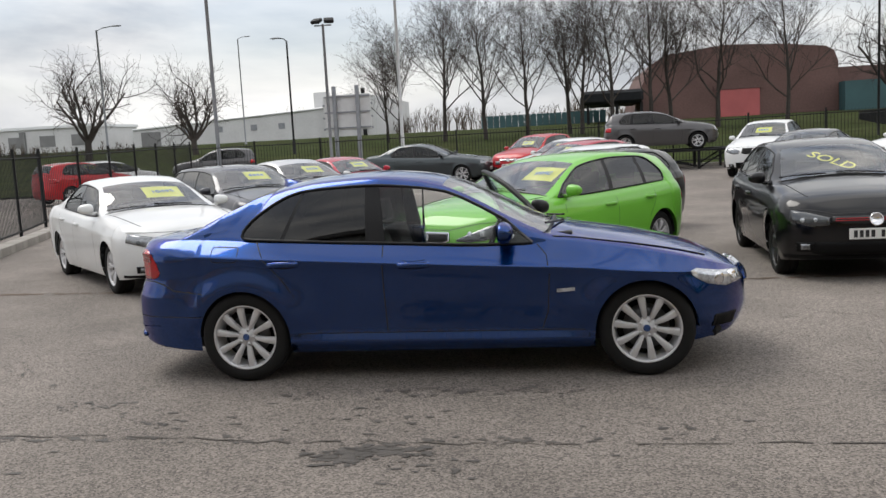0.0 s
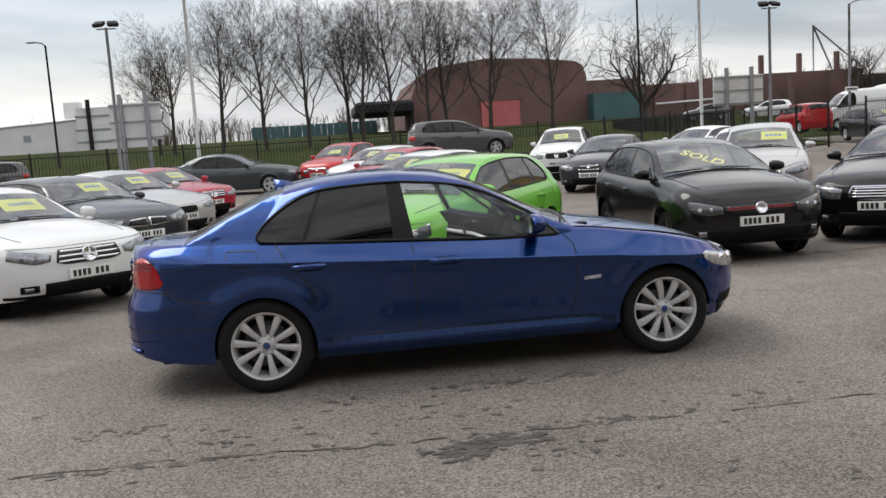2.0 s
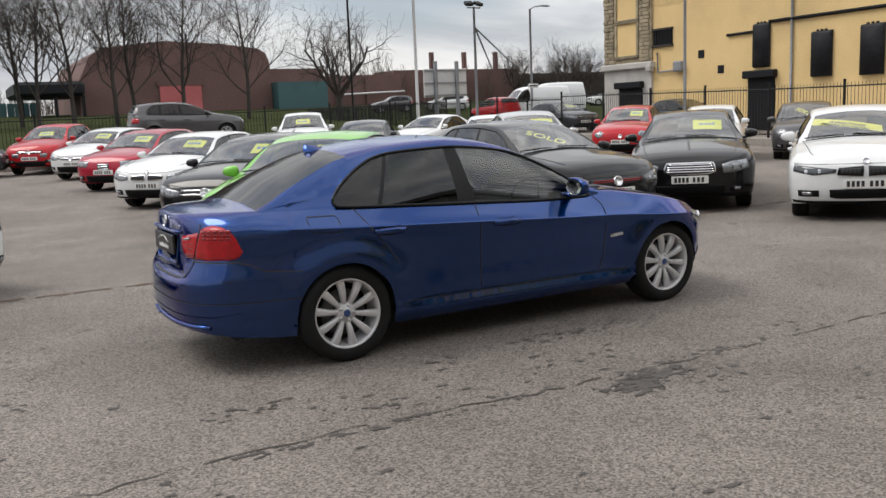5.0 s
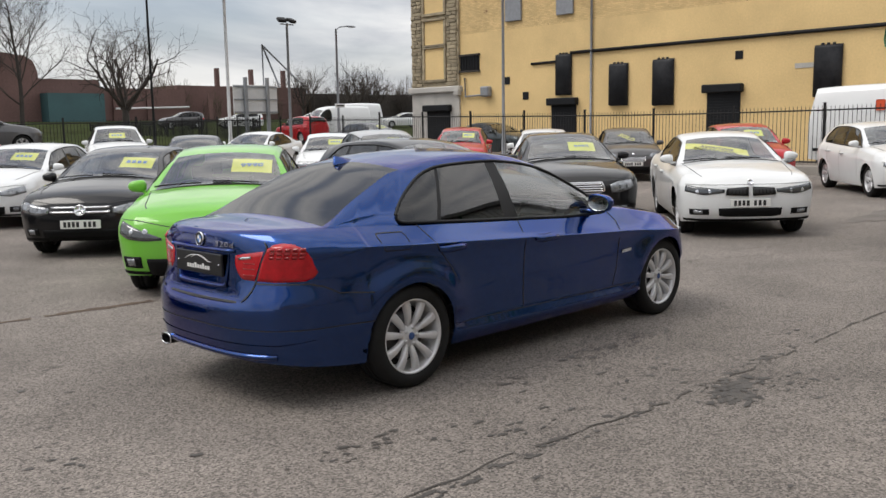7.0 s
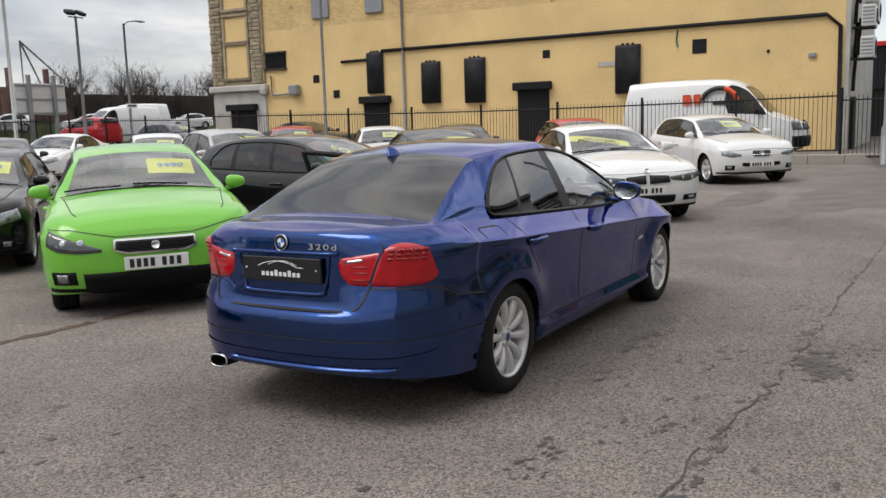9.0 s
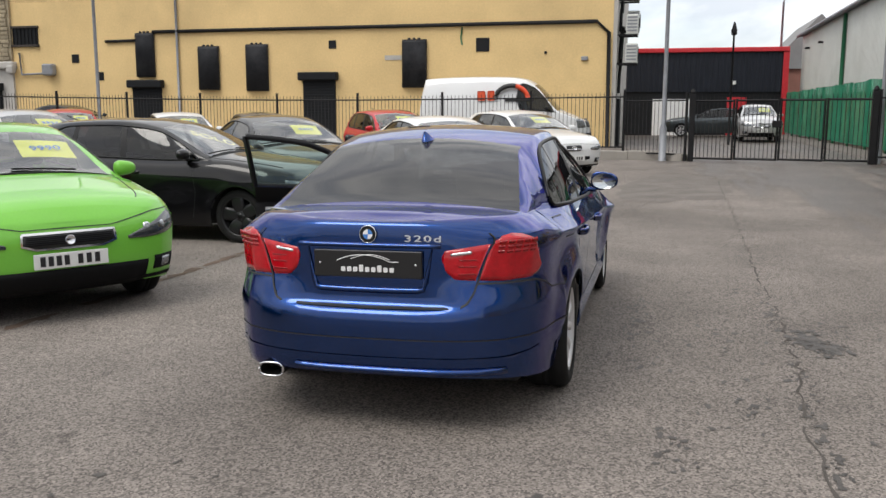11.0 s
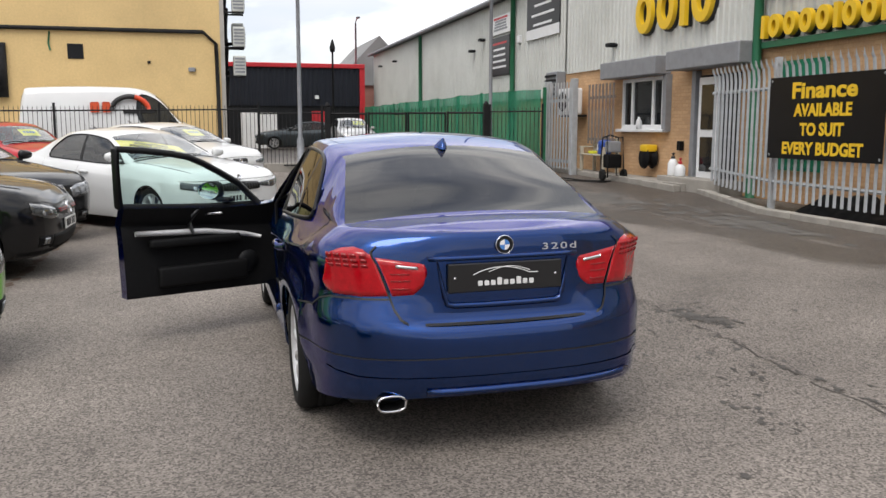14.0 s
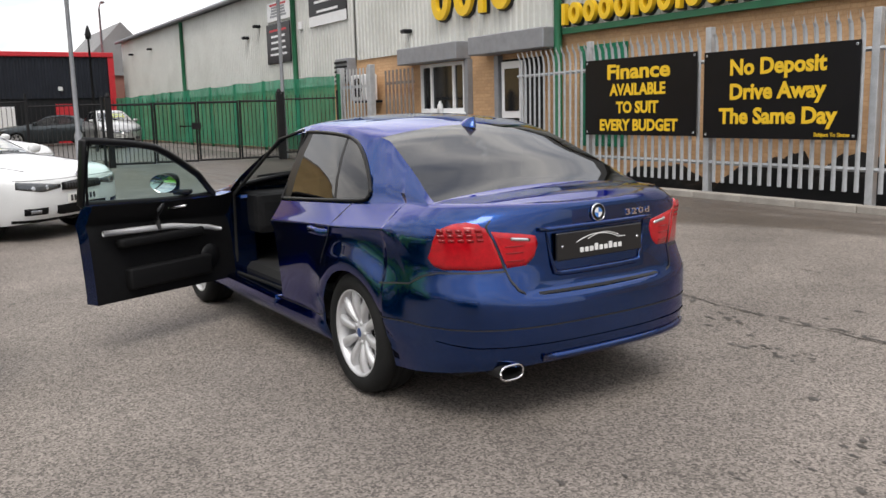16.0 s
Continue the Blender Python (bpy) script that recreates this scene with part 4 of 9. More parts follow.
def screen_card(root, sh, S, y0, y1, f0, f1, material, label, text=None, ink=None, inset=0.03, tilt=0.0, size=0.1, shift=0.0):
    """A card behind the windscreen from y0 to y1, between the fractions f0 and f1 of its height."""
    xa, xb = S["head"]
    verts, faces = [], []
    n = 8
    up = Vector((xb - xa, 0, sh.top(xb) - sh.top(xa))).normalized()
    nor = Vector((-up.z, 0, up.x))
    if nor.z < 0:
        nor = -nor

    def at(y, f):
        x = xa + (xb - xa) * f
        t = 1 - abs(y) / 0.72
        return Vector((x, y, sh.top(x) - 0.055 * (1 - max(t, 0)) ** 2.3)) - nor * inset

    for i in range(n + 1):
        y = y0 + (y1 - y0) * i / n
        sk = tilt * (i / n - 0.5)
        for f in (f0 + sk, f1 + sk):
            verts.append(at(y, f))
    for i in range(n):
        faces.append((2 * i, 2 * i + 1, 2 * i + 3, 2 * i + 2))
    ob = part("windscreen_card", make_mesh("windscreen_card", verts, faces), material, root, label)
    if text:
        me = text_mesh(text, size, 0.001, 0.002)
        c = at((y0 + y1) / 2, (f0 + f1) / 2 + shift) + nor * 0.006
        q = Matrix((Vector((0, 1, 0)), up, nor)).transposed().to_4x4()
        me.transform(Matrix.Translation(c) @ q @ pose(0, -size * 0.35, 0, 0, 0, math.degrees(math.atan2(tilt * 0.9, y1 - y0)) if tilt else 0))
        part("writing", me, ink, ob)
    return ob


def car_detail(root, sh, S):
    """Lamps, grille, plates and cards of a parked car, by its sheet."""
    D = S["face"]
    for s in (1, -1):
        a, b, lo, hi = D["head"]
        lo, hi = ([(a, v), ((a + b) / 2, v), (b, v)] if isinstance(v, float) else v for v in (lo, hi))
        sgn = lambda v: [(s * q, z) for q, z in v]
        lamp = end_patch("headlight", sh, s * a, s * b, sgn(lo), sgn(hi), True, D.get("head_mat", M_LAMP), root, "clear headlight lens", 0.006)
        zc = (lo[len(lo) // 2][1] + hi[len(hi) // 2][1]) / 2
        for fr in (0.35, 0.65):
            q = s * (a + (b - a) * fr)
            p, n = sh.end(q, zc, True), sh.end_normal(q, zc, True)
            me = lathe("reflector", [(0.03, 0.0), (0.028, 0.007), (0.016, 0.01), (0, 0.009)], 16)
            me.transform(Matrix.Translation(p) @ n.to_track_quat("Y", "Z").to_matrix().to_4x4())
            part("reflector", me, M_LAMP_BRIGHT if D.get("head_mat") else M_LAMP_DARK, lamp)
        if "tail" in D:
            a, b, lo, hi = D["tail"]
            end_patch("tail_light", sh, s * a, s * b, lo, hi, False, M_RED, root, "red tail light lens", 0.006)
        if "fog" in D:
            a, b, lo, hi = D["fog"]
            fog = end_patch("fog_surround", sh, s * a, s * b, lo, hi, True, M_PLASTIC, root, "", 0.004)
            end_patch("fog_light", sh, s * (a + 0.3 * (b - a)), s * (a + 0.75 * (b - a)), lo + 0.02, hi - 0.02, True, M_LAMP, fog, "", 0.012, 6, 3)
    kind, a, lo, hi = D["grille"]
    if kind == "twin":
        for s in (1, -1):
            g = end_patch("grille", sh, s * 0.03, s * a, [(0, lo), (s * 0.03, lo), (s * a, lo + 0.015)], [(s * 0.03, hi), (s * a, hi - 0.02)], True, D.get("twin_edge", M_CHROME), root, "edged twin grille", 0.02)
            end_patch("grille_slats", sh, s * 0.045, s * (a - 0.015), [(0, lo + 0.015), (s * a, lo + 0.03)], [(0, hi - 0.015), (s * a, hi - 0.035)], True, M_INK, g, "", 0.026)
            for k in range(6):
                q = s * (0.06 + (a - 0.09) * k / 5)
                end_patch("grille_bar", sh, q - 0.003, q + 0.003, lo + 0.03, hi - 0.035, True, M_PLASTIC, g, "", 0.034, 1, 2)
    else:
        g = end_patch("grille", sh, -a, a, [(-a, lo + 0.03), (-a * 0.7, lo), (a * 0.7, lo), (a, lo + 0.03)], hi, True, D.get("grille_mat", M_INK), root, "dark grille", 0.008, 14)
        for k in range(D.get("bars", 3)):
            z = lo + 0.035 + (hi - lo - 0.06) * k / max(1, D.get("bars", 3) - 1)
            end_patch("grille_bar", sh, -a * 0.93, a * 0.93, z - D.get("bar_w", 0.008), z + D.get("bar_w", 0.008), True, D.get("bar_mat", M_CHROME), g, "", 0.02, 12, 1)
    # frame of the grille, leading edge of the bonnet, dark lower lip
    if D.get("frame"):
        ring = [(-a, hi), (a, hi), (a, lo + 0.032), (a * 0.7, lo), (-a * 0.7, lo), (-a, lo + 0.032), (-a, hi)]
        end_strip("grille_frame", sh, ring, 0.016, D["frame"], g, True, 0.014, "thin frame round the grille")
    top_lamp = D["head"][3] if isinstance(D["head"][3], list) else [(D["head"][1], D["head"][3])]
    edge = [(0.0, hi + 0.032), (a, hi + 0.03), (top_lamp[-1][0] * 0.8, top_lamp[-1][1] + 0.004), (top_lamp[-1][0] + 0.04, top_lamp[-1][1] + 0.012)]
    edge = [q for i, q in enumerate(edge) if i == 0 or q[0] > edge[i - 1][0]]
    for s in (1, -1):
        end_strip("bonnet_edge", sh, [(s * q, z) for q, z in edge], 0.006, M_INK, root, True, 0.003)
        end_strip("bumper_line", sh, [(s * 0.0, S["clear"] + 0.06), (s * 1.0, S["clear"] + 0.07)], 0.035, M_PLASTIC, root, True, 0.003, "dark lower bumper edge")
    if "badge" in D:
        z, r = D["badge"]
        p, n = sh.end(0, z, True), sh.end_normal(0, z, True)
        me = lathe("badge", [(r, 0.0), (r, 0.022), (r * 0.86, 0.026), (r * 0.82, 0.02), (0, 0.02)], 24)
        me.transform(Matrix.Translation(p) @ n.to_track_quat("Y", "Z").to_matrix().to_4x4())
        bd = part("badge", me, M_CHROME, root, "round chrome badge")
        if D.get("star"):
            arms = []
            for k in range(3):
                t = radians(90 + 120 * k)
                arms.append(make_mesh("arm", *tube([(0, 0.028, 0), (r * 0.9 * math.cos(t), 0.024, r * 0.9 * math.sin(t))], [r * 0.16, r * 0.04], 5)))
            me = join_meshes("badge_star", arms)
            me.transform(Matrix.Translation(p) @ n.to_track_quat("Y", "Z").to_matrix().to_4x4())
            part("badge_star", me, M_CHROME, bd)
    if "intake" in D:
        a, lo, hi = D["intake"]
        end_patch("lower_intake", sh, -a, a, [(-a, lo + 0.02), (-a * 0.8, lo), (a * 0.8, lo), (a, lo + 0.02)], hi, True, M_PLASTIC, root, "black lower air intake", 0.003, 14)
    plate(root, sh, D.get("plate", 0.5), True, M_PLATE_W, M_INK)
    if D.get("lip"):
        end_patch("front_lip", sh, -0.8, 0.8, S["clear"] + 0.03, S["clear"] + 0.05, True, D["lip"], root, "", 0.012, 14, 1)
    # roof aerial, wipers, papers
    part("aerial", rod("aerial", [(S["rear_head"][0] + 0.25, 0, sh.top(S["rear_head"][0] + 0.25) - 0.01), (S["rear_head"][0] + 0.02, 0, sh.top(S["rear_head"][0] + 0.25) + 0.07)], [0.012, 0.004], 6), M_TRIM, root)
    for y0 in (0.42, -0.2):
        xa, xb = S["head"]
        pts = []
        for k in range(5):
            f = 0.02 + 0.05 * k / 4
            x = xa + (xb - xa) * f
            y = y0 - 0.5 * k / 4
            t = 1 - abs(y) / 0.75
            pts.append((x + 0.005, y, sh.top(x) + 0.012 - 0.05 * (1 - max(t, 0)) ** 2.3))
        part("wiper", rod("wiper", pts, 0.009, 6), M_TRIM, root)
    if D.get("card"):
        y0, y1, f0, f1, tx = D["card"]
        y0, y1, f0, f1 = y0 - 0.035, y1 + 0.035, f0 - 0.06, f1 + 0.03
        screen_card(root, sh, S, y0, y1, f0, f1, M_TAG, "yellow price card with blue figures", tx, M_BLUE_INK, size=0.13)
        if not tx:
            w = (y1 - y0) * 0.68
            for k in range(4):
                q = (y0 + y1) / 2 + w * (k / 4 - 0.5)
                screen_card(root, sh, S, q, q + w * 0.17, (f0 + f1) / 2 - 0.05, (f0 + f1) / 2 + 0.05, M_BLUE_INK, "blue price bar", inset=0.024)
    if D.get("paper"):
        screen_card(root, sh, S, D["paper"], D["paper"] + 0.22, 0.03, 0.11, M_PAPER, "white paper sheet")
    if D.get("banner"):
        text, sz = D["banner"]
        if text == "SOLD":
            screen_card(root, sh, S, -0.42, 0.22, 0.52, 0.53, M_GLASS, "clear carrier strip", text, M_TAG_FADE, inset=0.02, tilt=-0.75, size=sz * 1.4)
        else:
            screen_card(root, sh, S, -0.6, 0.3, 0.42, 0.66, M_TAG_FADE, "yellow slanted banner with black words", text, M_INK, inset=0.02, tilt=-0.42, size=sz, shift=0.0)


def sheet(kind, pnt, **kw):
    """Sizes of a kind of car; kw overrides."""
    S = dict(wb=2.6, W=0.89, wr=0.315, rim=0.22, ww=0.215, wheel="five", arch=0.355, clear=0.19, crease=(0.7, 0.9), dash=0.75, belt_mid=0.98, mirror=(0.62, 1.0), mirror_in=0.86, paint=pnt, detail=car_detail)
    if kind == "hatch":
        S.update(xF=2.08, xR=-2.1, top=[(2.1, 0.73), (1.96, 0.87), (1.6, 0.95), (1.2, 1.01), (0.95, 1.05), (0.1, 1.4), (-0.2, 1.455), (-0.6, 1.48), (-1.3, 1.46), (-1.75, 1.4), (-2.02, 1.08), (-2.1, 1.03)],
                 belt=[(2.1, 0.73), (1.95, 0.82), (1.5, 0.905), (0.95, 0.97), (0.4, 0.965), (-0.5, 0.99), (-1.5, 1.03), (-1.98, 1.04), (-2.1, 1.0)],
                 keys=[(0.95, 0.95, None, None), (0.62, 0.1, 0.58, 0.05), (-0.28, -0.34, 0.59, 0.04), (-1.05, -1.05, 0.585, 0.04), (-1.55, -1.4, 0.57, 0.045), (-1.72, -1.72, 0.54, 0.05), (-2.0, -2.0, None, None)],
                 windows=[(0.62, -0.24), (-0.33, -1.0), (-1.08, -1.55)], head=(0.9, 0.14), rear_head=(-1.75, -1.97),
                 cuts=[-0.24, -0.33, -1.0, -1.08, 0.9, -1.75], handles=[(-0.12, 0.83), (-1.0, 0.86)],
                 seams=[[(0.72, 0.95), (0.76, 0.6), (0.7, 0.3)], [(-0.28, 0.97), (-0.3, 0.3)], [(-1.15, 1.0), (-1.12, 0.8), (-0.98, 0.6)]],
                 nose=[(0.2, -0.14), (0.3, -0.04), (0.42, 0.0), (0.6, 0.0), (0.7, -0.025), (0.8, -0.08), (1.0, -0.2)], tail=[(0.2, 0.12), (0.35, 0.02), (0.55, 0.0), (0.7, 0.03), (1.0, 0.08), (1.1, 0.1)])
        face = dict(head=(0.42, 0.86, [(0.42, 0.62), (0.6, 0.6), (0.86, 0.66)], [(0.42, 0.69), (0.65, 0.74), (0.86, 0.78)]), grille=("bar", 0.4, 0.61, 0.69), intake=(0.5, 0.27, 0.42), fog=(0.58, 0.78, 0.32, 0.42), plate=0.5, badge=(0.65, 0.06), tail=(0.5, 0.95, 0.76, 0.92))
    elif kind in ("saloon", "coupe"):
        S.update(wb=2.8, xF=2.25, xR=-2.4, W=0.9, top=[(2.25, 0.71), (2.12, 0.83), (1.7, 0.915), (1.2, 0.985), (0.92, 1.02), (0.05, 1.36), (-0.2, 1.41), (-0.55, 1.435), (-1.0, 1.41), (-1.3, 1.34), (-1.85, 1.1), (-2.15, 1.08), (-2.4, 1.03)],
                 belt=[(2.25, 0.71), (2.08, 0.8), (1.5, 0.89), (0.92, 0.945), (0.4, 0.93), (-0.5, 0.96), (-1.4, 1.0), (-1.9, 1.03), (-2.3, 1.02), (-2.4, 1.0)],
                 keys=[(0.92, 0.92, None, None), (0.6, 0.05, 0.58, 0.05), (-0.34, -0.4, 0.59, 0.04), (-1.35, -1.08, 0.57, 0.05), (-1.5, -1.3, 0.55, 0.05), (-1.85, -1.85, None, None)],
                 windows=[(0.6, -0.3), (-0.39, -1.3)], head=(0.87, 0.09), rear_head=(-1.34, -1.82), cuts=[-0.3, -0.39, -1.3, 0.87], handles=[(-0.14, 0.82), (-1.05, 0.86)],
                 seams=[[(0.74, 0.93), (0.78, 0.6), (0.72, 0.3)], [(-0.34, 0.95), (-0.36, 0.3)], [(-1.35, 1.0), (-1.28, 0.85), (-1.08, 0.62)]],
                 nose=[(0.2, -0.14), (0.3, -0.04), (0.42, 0.0), (0.6, 0.0), (0.7, -0.02), (0.8, -0.07), (1.0, -0.2)], tail=[(0.2, 0.12), (0.35, 0.02), (0.55, 0.0), (0.7, 0.03), (1.0, 0.07), (1.1, 0.1)])
        face = dict(head=(0.44, 0.88, [(0.44, 0.62), (0.6, 0.6), (0.88, 0.67)], [(0.44, 0.69), (0.65, 0.73), (0.88, 0.77)]), grille=("bar", 0.36, 0.6, 0.74), intake=(0.5, 0.27, 0.4), fog=(0.58, 0.78, 0.3, 0.38), plate=0.48, tail=(0.5, 0.95, 0.76, 0.92))
    elif kind == "estate":
        S.update(wb=2.95, xF=2.35, xR=-2.45, W=0.92, wr=0.33, arch=0.37, top=[(2.35, 0.72), (2.2, 0.84), (1.8, 0.94), (1.3, 1.02), (1.0, 1.06), (0.1, 1.42), (-0.2, 1.465), (-0.7, 1.48), (-1.5, 1.46), (-2.0, 1.41), (-2.35, 1.1), (-2.45, 1.05)],
                 belt=[(2.35, 0.72), (2.1, 0.84), (1.5, 0.93), (1.0, 0.98), (0.4, 0.965), (-0.5, 0.99), (-1.6, 1.02), (-2.33, 1.05), (-2.45, 1.0)],
                 keys=[(1.0, 1.0, None, None), (0.66, 0.1, 0.6, 0.05), (-0.34, -0.4, 0.61, 0.04), (-1.25, -1.25, 0.6, 0.04), (-2.0, -1.8, 0.58, 0.045), (-2.08, -2.02, 0.55, 0.05), (-2.35, -2.35, None, None)],
                 windows=[(0.66, -0.3), (-0.39, -1.2), (-1.3, -2.0)], head=(0.95, 0.14), rear_head=(-2.05, -2.32), cuts=[-0.3, -0.39, -1.2, -1.3, 0.95], handles=[(-0.14, 0.84), (-1.15, 0.88)],
                 seams=[[(0.78, 0.95), (0.8, 0.6), (0.75, 0.3)], [(-0.35, 0.97), (-0.36, 0.3)], [(-1.4, 1.0), (-1.3, 0.8), (-1.1, 0.6)]], dash=0.8,
                 nose=[(0.2, -0.14), (0.3, -0.04), (0.42, 0.0), (0.6, -0.01), (0.72, -0.03), (0.84, -0.09), (1.0, -0.2)], tail=[(0.2, 0.12), (0.35, 0.02), (0.55, 0.0), (0.7, 0.03), (1.0, 0.07), (1.1, 0.1)])
        face = dict(head=(0.46, 0.9, [(0.46, 0.65), (0.62, 0.64), (0.9, 0.71)], [(0.46, 0.74), (0.68, 0.78), (0.9, 0.81)]), grille=("twin", 0.36, 0.62, 0.76), intake=(0.55, 0.28, 0.42), fog=(0.62, 0.8, 0.3, 0.38), plate=0.5)
    if "scale" in kw:
        sx, sz = kw.pop("scale")
        for k in ("top", "belt"):
            S[k] = [(x * sx, z * sz) for x, z in S[k]]
        S["keys"] = [(a * sx, b * sx, c, d) for a, b, c, d in S["keys"]]
        for k in ("windows",):
            S[k] = [(a * sx, b * sx) for a, b in S[k]]
        for k in ("head", "rear_head"):
            S[k] = tuple(v * sx for v in S[k])
        S["cuts"] = [v * sx for v in S["cuts"]]
        S["handles"] = [(a * sx, b * sz) for a, b in S["handles"]]
        S["seams"] = [[(a * sx, b * sz) for a, b in q] for q in S["seams"]]
        for k in ("nose", "tail"):
            S[k] = [(a * sz, b) for a, b in S[k]]
        for k in ("xF", "xR", "wb"):
            S[k] *= sx
        S["crease"] = tuple(v * sz for v in S["crease"])
        S["mirror"] = (S["mirror"][0] * sx, S["mirror"][1] * sz)
        S["belt_mid"] *= sz
        S["dash"] *= sx
        for k in ("head", "tail", "fog"):
            if k in face:
                face[k] = tuple([(a, b * sz) for a, b in v] if isinstance(v, list) else (v * sz if n >= 2 else v) for n, v in enumerate(face[k]))
        face["grille"] = (face["grille"][0], face["grille"][1], face["grille"][2] * sz, face["grille"][3] * sz)
        face["intake"] = (face["intake"][0], face["intake"][1] * sz, face["intake"][2] * sz)
        face["plate"] *= sz
        if "badge" in face:
            face["badge"] = (face["badge"][0] * sz, face["badge"][1])
    face.update(kw.pop("face", {}))
    S["face"] = {k: v for k, v in face.items() if v is not None}
    S.update(kw)
    return S


def park(name, label, S, x, y, heading, lift=0.0):
    """Places a car with the middle of its nose over (x, y)."""
    c, s = math.cos(radians(heading)), math.sin(radians(heading))
    return build_car(name, label, S, on_ground(x - S["xF"] * c, y - S["xF"] * s, heading, lift))


# ---- the blue saloon ----
P_BLUE = paint("blue_metallic", (0.004, 0.037, 0.168), 1.0, 0.25)
P_BLUE.node_tree.nodes["Principled BSDF"].inputs["Specular Tint"].default_value = (0.02, 0.32, 0.72, 1)
P_BLUE.node_tree.nodes["Principled BSDF"].inputs["Coat Weight"].default_value = 1.0
P_BLUE.node_tree.nodes["Principled BSDF"].inputs["Coat Roughness"].default_value = 0.02
P_BLUE.node_tree.nodes["Principled BSDF"].inputs["Coat IOR"].default_value = 1.5
ROUNDEL = mat("blue_white_enamel", (0.05, 0.2, 0.55), 0.25, var=0.1, coat=1.0)


def roundel(parent, m, r):
    """Round enamel badge: dark ring, quartered centre."""
    ring = lathe("roundel", [(r, 0.0), (r, 0.006), (r * 0.95, 0.009), (r * 0.9, 0.007), (r * 0.62, 0.007), (r * 0.58, 0.009), (r * 0.55, 0.006), (0, 0.006)], 32)
    ring.transform(m)
    b = part("badge", ring, M_TRIM, parent, "round enamel badge with a chrome edge")
    edge = lathe("badge_edge", [(r * 1.02, 0.0), (r * 1.02, 0.008), (r * 0.95, 0.011), (r * 0.93, 0.008)], 32)
    edge.transform(m)
    part("badge_edge", edge, M_CHROME, b)
    for k in range(4):
        v = [(0, 0.0085, 0)] + [(r * 0.56 * math.cos(t), 0.0085, r * 0.56 * math.sin(t)) for t in np.linspace(k * math.pi / 2, (k + 1) * math.pi / 2, 8)]
        me = make_mesh("badge_quarter", v, [tuple(range(len(v)))])
        me.transform(m)
        part("badge_quarter", me, ROUNDEL if k % 2 else M_WHITE_INK, b)
    return b


